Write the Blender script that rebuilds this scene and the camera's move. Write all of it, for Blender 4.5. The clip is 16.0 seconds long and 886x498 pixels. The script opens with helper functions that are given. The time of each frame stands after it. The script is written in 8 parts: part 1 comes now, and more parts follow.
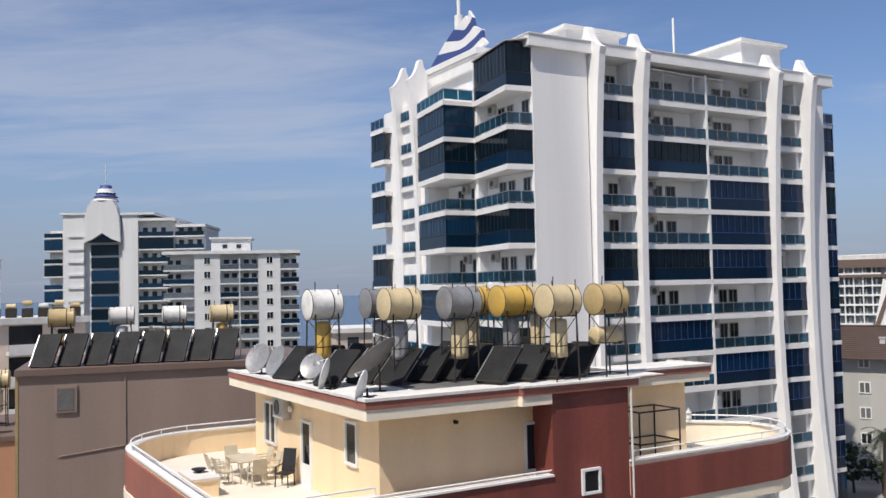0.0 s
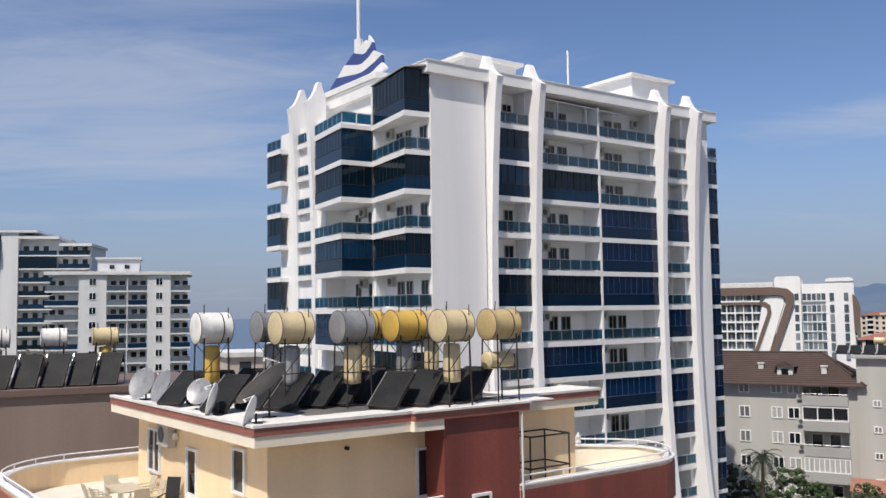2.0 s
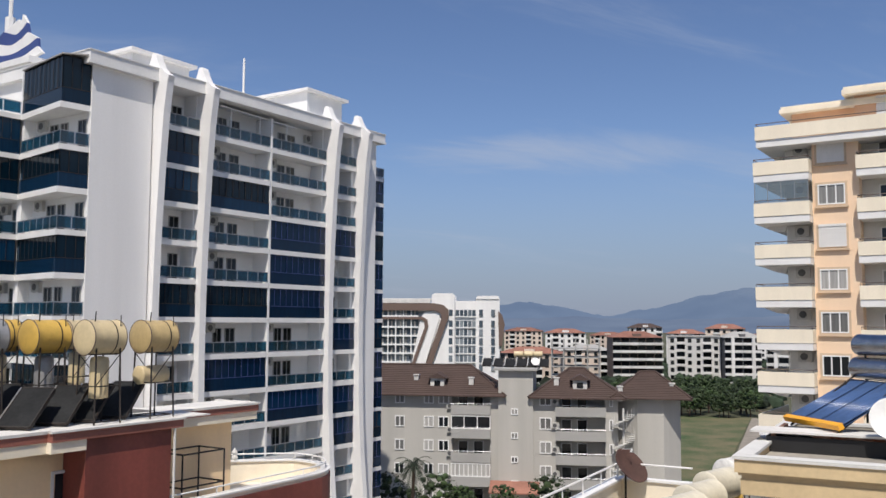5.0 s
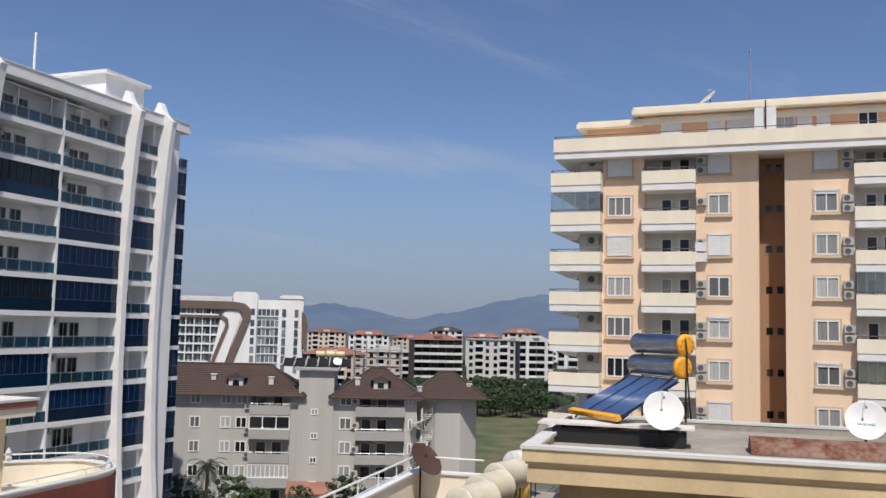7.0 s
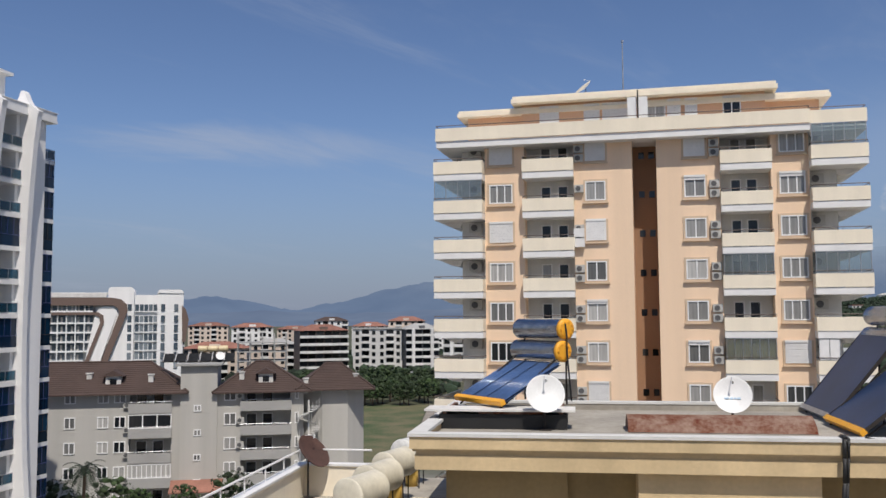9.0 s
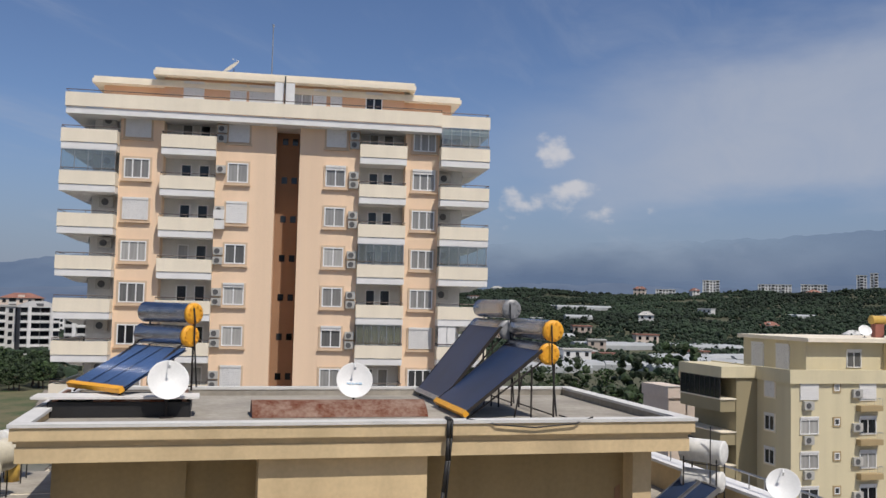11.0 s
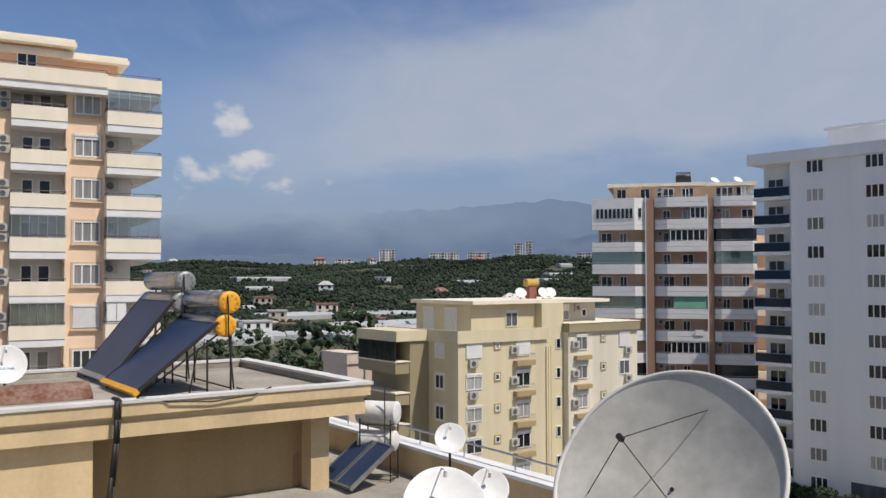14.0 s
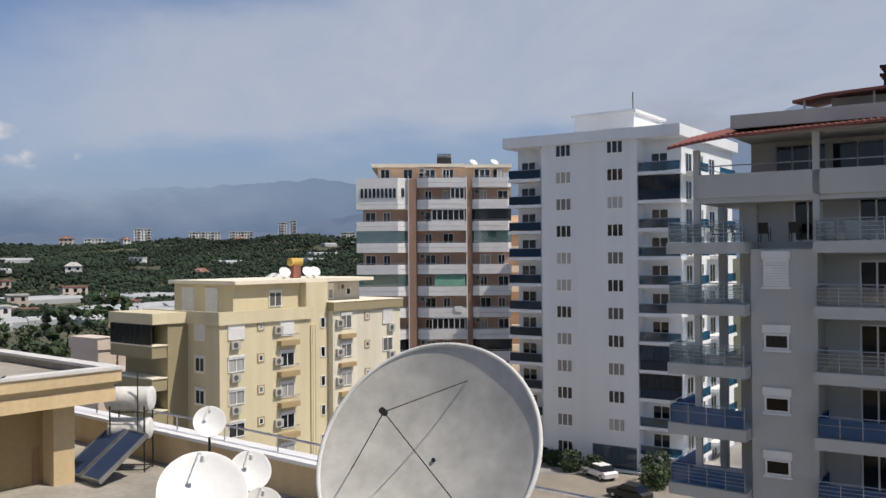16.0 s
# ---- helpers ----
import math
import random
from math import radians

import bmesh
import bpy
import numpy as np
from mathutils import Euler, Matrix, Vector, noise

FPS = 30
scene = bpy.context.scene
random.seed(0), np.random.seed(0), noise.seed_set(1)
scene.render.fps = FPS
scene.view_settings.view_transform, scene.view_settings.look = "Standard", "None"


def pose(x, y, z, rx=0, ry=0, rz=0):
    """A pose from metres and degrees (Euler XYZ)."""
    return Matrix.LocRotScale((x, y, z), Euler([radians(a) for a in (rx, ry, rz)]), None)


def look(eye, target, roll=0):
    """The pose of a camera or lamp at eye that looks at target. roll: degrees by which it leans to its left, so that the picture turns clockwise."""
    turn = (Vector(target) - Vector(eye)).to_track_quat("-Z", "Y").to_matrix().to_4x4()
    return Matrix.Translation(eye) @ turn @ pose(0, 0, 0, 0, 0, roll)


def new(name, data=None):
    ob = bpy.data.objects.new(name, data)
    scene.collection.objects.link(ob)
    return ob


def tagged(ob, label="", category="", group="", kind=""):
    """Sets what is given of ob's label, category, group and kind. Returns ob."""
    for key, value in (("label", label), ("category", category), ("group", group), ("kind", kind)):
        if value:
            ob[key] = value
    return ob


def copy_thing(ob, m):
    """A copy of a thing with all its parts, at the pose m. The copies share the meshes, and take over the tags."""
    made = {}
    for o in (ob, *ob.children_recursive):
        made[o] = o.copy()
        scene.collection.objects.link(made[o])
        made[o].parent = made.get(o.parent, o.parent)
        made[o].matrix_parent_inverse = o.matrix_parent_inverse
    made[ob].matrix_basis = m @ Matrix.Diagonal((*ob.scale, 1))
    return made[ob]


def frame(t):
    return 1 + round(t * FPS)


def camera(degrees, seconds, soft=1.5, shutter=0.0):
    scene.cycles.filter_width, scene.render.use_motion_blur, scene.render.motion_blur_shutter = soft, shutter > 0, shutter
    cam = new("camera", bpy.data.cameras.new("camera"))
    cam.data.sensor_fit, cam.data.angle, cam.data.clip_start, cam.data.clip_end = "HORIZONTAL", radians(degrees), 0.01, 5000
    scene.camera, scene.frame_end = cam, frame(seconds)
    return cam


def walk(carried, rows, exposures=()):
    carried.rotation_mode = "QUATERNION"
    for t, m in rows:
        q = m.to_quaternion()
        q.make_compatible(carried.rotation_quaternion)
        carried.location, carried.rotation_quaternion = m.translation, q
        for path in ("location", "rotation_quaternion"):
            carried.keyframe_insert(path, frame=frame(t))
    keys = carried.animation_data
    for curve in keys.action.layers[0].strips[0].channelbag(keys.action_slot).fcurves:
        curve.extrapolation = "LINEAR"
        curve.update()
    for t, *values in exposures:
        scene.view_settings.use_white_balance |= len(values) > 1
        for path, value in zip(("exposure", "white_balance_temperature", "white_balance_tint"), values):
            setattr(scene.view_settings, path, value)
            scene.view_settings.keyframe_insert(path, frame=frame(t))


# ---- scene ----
cam = camera(52.53, 16.0, 1.5)
# seconds, eye, heading clockwise from +y, pitch, roll; the origin is at eye height
PATH = [
    (0.0, -0.076, 0.213, 0.045, 0.00, 2.55, -1.19),
    (0.5, -0.081, 0.202, 0.065, -0.24, 3.56, -1.49),
    (1.0, -0.069, 0.213, 0.041, 0.62, 3.51, -1.33),
    (1.5, -0.020, 0.250, 0.048, 3.20, 3.72, -0.87),
    (2.0, 0.015, 0.278, 0.046, 6.57, 3.99, -0.73),
    (2.5, 0.038, 0.325, 0.044, 9.83, 4.05, -0.71),
    (3.0, 0.065, 0.347, 0.046, 13.09, 4.07, -0.23),
    (3.5, 0.076, 0.350, 0.043, 16.54, 4.29, 0.32),
    (4.0, 0.122, 0.399, 0.055, 20.18, 4.19, 0.58),
    (4.5, 0.165, 0.426, 0.076, 23.45, 4.43, 0.18),
    (5.0, 0.208, 0.429, 0.106, 27.46, 4.65, 0.30),
    (7.3, 0.226, 0.349, -0.102, 40.29, 5.08, 1.19),
    (7.5, 0.228, 0.354, -0.091, 40.38, 5.31, 0.99),
    (8.0, 0.205, 0.332, -0.095, 41.46, 5.46, 0.70),
    (8.2, 0.183, 0.321, -0.091, 42.03, 5.34, 0.38),
    (10.3, 0.158, 0.151, -0.000, 61.48, 3.62, 0.95),
    (10.5, 0.177, 0.132, 0.003, 63.83, 3.88, 1.28),
    (11.0, 0.263, 0.118, 0.015, 69.83, 3.42, 1.37),
    (11.5, 0.318, 0.107, 0.010, 74.82, 3.08, 1.00),
    (12.0, 0.378, 0.089, -0.005, 80.53, 3.25, 0.75),
    (12.5, 0.390, 0.086, -0.002, 83.44, 2.84, 0.02),
    (13.0, 0.408, 0.078, -0.019, 86.43, 1.90, 0.16),
    (13.5, 0.432, 0.082, -0.020, 88.13, 1.66, 0.16),
    (14.0, 0.420, 0.064, -0.022, 90.07, 1.79, -0.10),
    (14.5, 0.466, 0.048, -0.034, 93.61, 0.73, -0.01),
    (15.0, 0.551, 0.054, -0.048, 97.57, 0.67, 0.44),
    (15.5, 0.594, 0.036, -0.068, 99.36, 1.10, -0.29),
    (16.0, 0.679, 0.008, -0.092, 105.00, 0.42, -0.43),
]
GROUND = -23.5


def path_pose(x, y, z, heading, pitch, roll):
    return pose(x, y, z, 0, 0, -heading) @ pose(0, 0, 0, 90 + pitch) @ pose(0, 0, 0, 0, 0, roll)


walk(cam, [(t, path_pose(*r)) for t, *r in PATH],
     ((0.0, -0.10, 6700, 11), (2.5, -0.12, 6700, 11), (5.0, -0.22, 6700, 11), (8.0, -0.33, 6650, 11), (10.5, -0.45, 6650, 11), (12.5, -0.44, 6700, 11), (14.0, -0.31, 6750, 11), (16.0, -0.23, 6850, 11)))

# ---- world and sun ----
SUN_HEADING, SUN_HEIGHT = 215.0, 58.0
world = bpy.data.worlds.new("sky")
scene.world = world
world.use_nodes = True
wn, wl = world.node_tree.nodes, world.node_tree.links
wn.clear()
w_out = wn.new("ShaderNodeOutputWorld")
w_bg = wn.new("ShaderNodeBackground")
w_sky = wn.new("ShaderNodeTexSky")
w_sky.sky_type = "NISHITA"
w_sky.sun_disc = False
w_sky.sun_elevation = radians(SUN_HEIGHT)
w_sky.sun_rotation = radians(SUN_HEADING)
w_sky.air_density, w_sky.dust_density, w_sky.ozone_density = 1.0, 0.4, 3.5
w_bg.inputs["Strength"].default_value = 0.103


def wmath(op, a, b=None, c=None):
    n = wn.new("ShaderNodeMath")
    n.operation = op
    for i, v in enumerate((a, b, c)):
        if v is None:
            continue
        if isinstance(v, (int, float)):
            n.inputs[i].default_value = v
        else:
            wl.new(v, n.inputs[i])
    return n.outputs[0]


def wrange(v, a, b, c=0.0, d=1.0, smooth=True):
    n = wn.new("ShaderNodeMapRange")
    n.interpolation_type = "SMOOTHSTEP" if smooth else "LINEAR"
    wl.new(v, n.inputs[0])
    for i, q in enumerate((a, b, c, d)):
        n.inputs[i + 1].default_value = q
    return n.outputs[0]


# high cirrus on a flat layer overhead, thickening towards the mountains
w_tc = wn.new("ShaderNodeTexCoord")
w_sep = wn.new("ShaderNodeSeparateXYZ")
wl.new(w_tc.outputs["Generated"], w_sep.inputs[0])
wx, wy, wz = w_sep.outputs
w_up = wmath("MAXIMUM", wmath("ADD", wz, 0.10), 0.03)
w_lay = wn.new("ShaderNodeCombineXYZ")
wl.new(wmath("DIVIDE", wx, w_up), w_lay.inputs[0])
wl.new(wmath("DIVIDE", wy, w_up), w_lay.inputs[1])
w_map = wn.new("ShaderNodeMapping")
w_map.inputs["Rotation"].default_value = (0, 0, radians(35))
w_map.inputs["Scale"].default_value = (0.55, 1.5, 1.0)
w_map.inputs["Location"].default_value = (3.1, 1.7, 0)
wl.new(w_lay.outputs[0], w_map.inputs[0])
w_cir = wn.new("ShaderNodeTexNoise")
w_cir.inputs["Scale"].default_value, w_cir.inputs["Detail"].default_value = 0.55, 7
w_cir.inputs["Roughness"].default_value, w_cir.inputs["Distortion"].default_value = 0.55, 0.7
wl.new(w_map.outputs[0], w_cir.inputs["Vector"])
w_az = wmath("MULTIPLY", wmath("ARCTAN2", wx, wy), 180 / math.pi)
w_fine = wn.new("ShaderNodeTexNoise")
w_fine.inputs["Scale"].default_value, w_fine.inputs["Detail"].default_value = 1.7, 8
w_fine.inputs["Roughness"].default_value, w_fine.inputs["Distortion"].default_value = 0.62, 1.2
wl.new(w_map.outputs[0], w_fine.inputs["Vector"])
w_wisp = wmath("ADD", wmath("MULTIPLY", w_cir.outputs[0], 0.6), wmath("MULTIPLY", w_fine.outputs[0], 0.4))
# mares' tails over the sea, a thin streak over the town
w_sea = wmath("MULTIPLY", wrange(w_az, 12.0, -12.0), wrange(wz, 0.10, 0.17))
w_far = wmath("ADD", wmath("POWER", wmath("DIVIDE", wmath("SUBTRACT", w_az, 33.0), 12.0), 2.0), wmath("POWER", wmath("DIVIDE", wmath("SUBTRACT", wz, 0.185), 0.035), 2.0))
w_thick = wmath("ADD", wmath("MULTIPLY", w_sea, 0.20), wrange(w_far, 1.0, 0.0, 0.0, 0.17))
w_cirrus = wrange(wmath("ADD", w_wisp, w_thick), 0.50, 0.80, 0.0, 0.62)
# the broad cloud bank in front of the mountains, climbing inland
w_soft = wn.new("ShaderNodeTexNoise")
w_soft.inputs["Scale"].default_value, w_soft.inputs["Detail"].default_value = 3.2, 7
w_soft.inputs["Roughness"].default_value = 0.55
w_bm = wn.new("ShaderNodeMapping")
w_bm.inputs["Scale"].default_value = (1.0, 1.0, 3.2)
wl.new(w_tc.outputs["Generated"], w_bm.inputs[0])
wl.new(w_bm.outputs[0], w_soft.inputs["Vector"])
w_ragged = wmath("ADD", wz, wmath("MULTIPLY", wmath("SUBTRACT", w_soft.outputs[0], 0.5), 0.16))
w_head = wmath("MULTIPLY", wmath("SUBTRACT", w_az, 80.0), 0.0032)
w_over = wmath("SUBTRACT", w_ragged, w_head)
w_bank = wmath("MULTIPLY", wmath("MULTIPLY", wrange(w_over, 0.285, 0.190), wrange(w_ragged, 0.095, 0.150)), wrange(w_az, 66.0, 90.0))
w_bank = wmath("MULTIPLY", w_bank, wmath("ADD", 0.62, wmath("MULTIPLY", w_fine.outputs[0], 0.5)))
w_grey = wmath("MULTIPLY", wrange(w_az, 104.0, 124.0), wrange(wmath("ADD", w_soft.outputs[0], wmath("MULTIPLY", wz, -0.5)), 0.40, 0.56, 0.0, 0.55))
w_veil = wmath("MAXIMUM", w_cirrus, w_bank)
# cumulus puffs low over the mountains
w_pm = wn.new("ShaderNodeMapping")
w_pm.inputs["Scale"].default_value = (1, 1, 1.5)
w_pm.inputs["Location"].default_value = (0.35, 0.2, 0.15)
wl.new(w_tc.outputs["Generated"], w_pm.inputs[0])
w_cum = wn.new("ShaderNodeTexNoise")
w_cum.inputs["Scale"].default_value, w_cum.inputs["Detail"].default_value = 26.0, 7
wl.new(w_pm.outputs[0], w_cum.inputs["Vector"])
w_puff = None
for heading, rise, wide, high in ((76.9, 0.170, 0.026, 0.024), (77.2, 0.120, 0.036, 0.022), (80.5, 0.103, 0.040, 0.012), (74.2, 0.106, 0.022, 0.020)):
    along = wmath("SUBTRACT", wmath("MULTIPLY", wx, math.cos(radians(heading))), wmath("MULTIPLY", wy, math.sin(radians(heading))))
    ahead = wmath("GREATER_THAN", wx, 0.2)
    e = wmath("ADD", wmath("POWER", wmath("DIVIDE", along, wide), 2.0), wmath("POWER", wmath("DIVIDE", wmath("SUBTRACT", wz, rise), high), 2.0))
    p = wmath("MULTIPLY", ahead, wrange(wmath("ADD", wmath("MULTIPLY", e, -0.16), w_cum.outputs[0]), 0.36, 0.60, 0.0, 0.85))
    w_puff = p if w_puff is None else wmath("MAXIMUM", w_puff, p)
w_tint = wn.new("ShaderNodeMix")
w_tint.data_type, w_tint.blend_type = "RGBA", "MULTIPLY"
w_tint.inputs["Factor"].default_value = 1.0
w_tint.inputs["B"].default_value = (0.92, 0.98, 1.16, 1)
wl.new(w_sky.outputs[0], w_tint.inputs["A"])
w_haze = wn.new("ShaderNodeMix")
w_haze.data_type = "RGBA"
w_haze.inputs["B"].default_value = (2.6, 3.25, 4.75, 1)
wl.new(w_tint.outputs["Result"], w_haze.inputs["A"])
wl.new(wrange(wz, 0.22, -0.02, 0.0, 0.85), w_haze.inputs["Factor"])
w_m1 = wn.new("ShaderNodeMix")
w_m1.data_type = "RGBA"
w_m1.inputs["B"].default_value = (4.85, 5.55, 6.95, 1)
wl.new(w_haze.outputs["Result"], w_m1.inputs["A"])
wl.new(w_veil, w_m1.inputs["Factor"])
w_m2 = wn.new("ShaderNodeMix")
w_m2.data_type = "RGBA"
w_m2.inputs["B"].default_value = (7.6, 7.7, 8.2, 1)
w_m3 = wn.new("ShaderNodeMix")
w_m3.data_type = "RGBA"
w_m3.inputs["B"].default_value = (3.1, 3.5, 4.4, 1)
wl.new(w_m1.outputs["Result"], w_m3.inputs["A"])
wl.new(w_grey, w_m3.inputs["Factor"])
wl.new(w_m3.outputs["Result"], w_m2.inputs["A"])
wl.new(w_puff, w_m2.inputs["Factor"])
wl.new(w_m2.outputs["Result"], w_bg.inputs["Color"])
wl.new(w_bg.outputs[0], w_out.inputs["Surface"])
sun = new("sun", bpy.data.lights.new("sun", "SUN"))
sun.data.energy, sun.data.angle, sun.data.color = 5.0, radians(0.53), (1.0, 0.95, 0.88)
_h, _e = radians(SUN_HEADING), radians(SUN_HEIGHT)
sun.matrix_world = look((0, 0, 0), (-math.sin(_h) * math.cos(_e), -math.cos(_h) * math.cos(_e), -math.sin(_e)))

# ---- materials ----
MATS = {}


def mat(name, col, rough=0.75, var=0.15, coarse=0.5, fine=14.0, bump=0.15, metal=0.0, streak=0.0, per=0.0, coat=0.0, tint=None):
    """Plain surface with stains and grain: two noises vary the colour, the finer one the relief; per varies it from object to object."""
    m = bpy.data.materials.new(name)
    m.use_nodes = True
    n, l = m.node_tree.nodes, m.node_tree.links
    b = n["Principled BSDF"]
    b.inputs["Roughness"].default_value, b.inputs["Metallic"].default_value = rough, metal
    b.inputs["Coat Weight"].default_value = coat
    tc, info = n.new("ShaderNodeTexCoord"), n.new("ShaderNodeObjectInfo")
    off = n.new("ShaderNodeVectorMath")
    off.operation = "MULTIPLY_ADD"
    off.inputs[1].default_value = (1, 1, 1)
    comb = n.new("ShaderNodeCombineXYZ")
    mul = n.new("ShaderNodeMath")
    mul.operation, mul.inputs[1].default_value = "MULTIPLY", 37.0
    l.new(info.outputs["Random"], mul.inputs[0])
    l.new(mul.outputs[0], comb.inputs[0]), l.new(mul.outputs[0], comb.inputs[1])
    l.new(tc.outputs["Object"], off.inputs[0]), l.new(comb.outputs[0], off.inputs[2])
    big, small = n.new("ShaderNodeTexNoise"), n.new("ShaderNodeTexNoise")
    big.inputs["Scale"].default_value, big.inputs["Detail"].default_value = coarse, 5
    small.inputs["Scale"].default_value, small.inputs["Detail"].default_value = fine, 3
    if streak:
        mp = n.new("ShaderNodeMapping")
        mp.inputs["Scale"].default_value = (2.2, 2.2, 0.12)
        l.new(off.outputs[0], mp.inputs[0]), l.new(mp.outputs[0], big.inputs["Vector"])
    else:
        l.new(off.outputs[0], big.inputs["Vector"])
    l.new(off.outputs[0], small.inputs["Vector"])
    ramp = n.new("ShaderNodeMapRange")
    ramp.inputs[1].default_value, ramp.inputs[2].default_value = 0.3, 0.7
    ramp.inputs[3].default_value, ramp.inputs[4].default_value = 1 - var - streak, 1 + var * 0.4
    l.new(big.outputs[0], ramp.inputs[0])
    ramp2 = n.new("ShaderNodeMapRange")
    ramp2.inputs[1].default_value, ramp2.inputs[2].default_value = 0.3, 0.7
    ramp2.inputs[3].default_value, ramp2.inputs[4].default_value = 1 - var * 0.4, 1 + var * 0.3
    l.new(small.outputs[0], ramp2.inputs[0])
    m1 = n.new("ShaderNodeMath")
    m1.operation = "MULTIPLY"
    l.new(ramp.outputs[0], m1.inputs[0]), l.new(ramp2.outputs[0], m1.inputs[1])
    last = m1
    if per:
        rp = n.new("ShaderNodeMapRange")
        rp.inputs[3].default_value, rp.inputs[4].default_value = 1 - per, 1 + per
        l.new(info.outputs["Random"], rp.inputs[0])
        m2 = n.new("ShaderNodeMath")
        m2.operation = "MULTIPLY"
        l.new(m1.outputs[0], m2.inputs[0]), l.new(rp.outputs[0], m2.inputs[1])
        last = m2
    mix = n.new("ShaderNodeMix")
    mix.data_type = "RGBA"
    dark = tint or tuple(c * 0.0 for c in col)
    mix.inputs["A"].default_value, mix.inputs["B"].default_value = (*dark, 1), (*col, 1)
    mix.clamp_factor = False
    l.new(last.outputs[0], mix.inputs["Factor"])
    l.new(mix.outputs["Result"], b.inputs["Base Color"])
    if bump:
        bp = n.new("ShaderNodeBump")
        bp.inputs["Strength"].default_value, bp.inputs["Distance"].default_value = bump, 0.02
        l.new(small.outputs[0], bp.inputs["Height"]), l.new(bp.outputs[0], b.inputs["Normal"])
    MATS[name] = m
    return m


def glass_dark(name, lo, hi, rough=0.06, wav=0.02, mid=0.35, spec=0.5):
    """Tinted window glass before an unlit room; curtains and blinds behind it vary from pane to pane."""
    m = bpy.data.materials.new(name)
    m.use_nodes = True
    n, l = m.node_tree.nodes, m.node_tree.links
    b = n["Principled BSDF"]
    b.inputs["Roughness"].default_value = rough
    info, ramp = n.new("ShaderNodeObjectInfo"), n.new("ShaderNodeValToRGB")
    e = ramp.color_ramp.elements
    b.inputs["Specular IOR Level"].default_value = spec
    e[0].position, e[0].color = mid, (*lo, 1)
    e[1].position, e[1].color = 0.95, (*hi, 1)
    tc, w = n.new("ShaderNodeTexCoord"), n.new("ShaderNodeTexNoise")
    mp = n.new("ShaderNodeMapping")
    mp.inputs["Scale"].default_value = (4.0, 4.0, 0.25)
    w.inputs["Scale"].default_value = 1.5
    l.new(tc.outputs["Object"], mp.inputs[0]), l.new(mp.outputs[0], w.inputs["Vector"])
    mx = n.new("ShaderNodeMix")
    mx.data_type, mx.blend_type = "RGBA", "MULTIPLY"
    mx.inputs["Factor"].default_value = 0.6
    l.new(info.outputs["Random"], ramp.inputs[0])
    l.new(ramp.outputs[0], mx.inputs["A"]), l.new(w.outputs[0], mx.inputs["B"])
    l.new(mx.outputs["Result"], b.inputs["Base Color"])
    bp = n.new("ShaderNodeBump")
    w2 = n.new("ShaderNodeTexNoise")
    w2.inputs["Scale"].default_value = 0.9
    bp.inputs["Strength"].default_value, bp.inputs["Distance"].default_value = wav * 10, 0.02
    l.new(tc.outputs["Object"], w2.inputs["Vector"])
    l.new(w2.outputs[0], bp.inputs["Height"]), l.new(bp.outputs[0], b.inputs["Normal"])
    MATS[name] = m
    return m


def glass_clear(name, col, cover, gloss=0.45):
    """Clear or tinted glass sheet that lets light through and mirrors a little."""
    m = bpy.data.materials.new(name)
    m.use_nodes = True
    n, l = m.node_tree.nodes, m.node_tree.links
    n.remove(n["Principled BSDF"])
    tr, gl, df = n.new("ShaderNodeBsdfTransparent"), n.new("ShaderNodeBsdfGlossy"), n.new("ShaderNodeBsdfDiffuse")
    tr.inputs[0].default_value = (*col, 1)
    gl.inputs["Roughness"].default_value = 0.05
    df.inputs[0].default_value = (*(c * 0.5 for c in col), 1)
    a, c = n.new("ShaderNodeMixShader"), n.new("ShaderNodeMixShader")
    a.inputs[0].default_value, c.inputs[0].default_value = gloss, cover
    l.new(df.outputs[0], a.inputs[1]), l.new(gl.outputs[0], a.inputs[2])
    l.new(tr.outputs[0], c.inputs[1]), l.new(a.outputs[0], c.inputs[2])
    l.new(c.outputs[0], n["Material Output"].inputs[0])
    MATS[name] = m
    return m


WHITE = mat("white_paint", (0.84, 0.83, 0.815), 0.65, 0.05, 0.25, 9, 0.06, streak=0.02)
WHITE_TRIM = mat("white_trim", (0.80, 0.79, 0.77), 0.5, 0.06, 1.0, 20, 0.05)
OFF_WHITE = mat("off_white_plaster", (0.66, 0.65, 0.62), 0.8, 0.1, 0.4, 12, 0.1, streak=0.06)
CREAM = mat("cream_paint", (0.87, 0.78, 0.62), 0.7, 0.06, 0.4, 10, 0.08, streak=0.02)
PEACH = mat("peach_plaster", (0.88, 0.655, 0.46), 0.8, 0.06, 0.3, 12, 0.08, streak=0.04)
TERRACOTTA = mat("terracotta_plaster", (0.78, 0.48, 0.30), 0.8, 0.08, 0.4, 12, 0.08)
# peach recess with its shade put into the colour; the stain shares it
RECESS = mat("recess_shade_and_stain_brown", (0.31, 0.18, 0.105), 0.85, 0.1, 0.4, 12, 0.08)
YELLOW = mat("yellow_plaster", (0.88, 0.675, 0.43), 0.75, 0.06, 0.5, 10, 0.08, streak=0.015)
# yellow plaster in two tones, sun and recess shade put into the colours
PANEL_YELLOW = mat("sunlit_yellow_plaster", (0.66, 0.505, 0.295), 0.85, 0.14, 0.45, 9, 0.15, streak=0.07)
ROOM_YELLOW = mat("weathered_shaded_yellow_plaster", (0.36, 0.262, 0.130), 0.85, 0.16, 0.45, 9, 0.15, streak=0.08)
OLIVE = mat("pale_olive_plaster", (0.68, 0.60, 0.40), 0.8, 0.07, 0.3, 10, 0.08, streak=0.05)
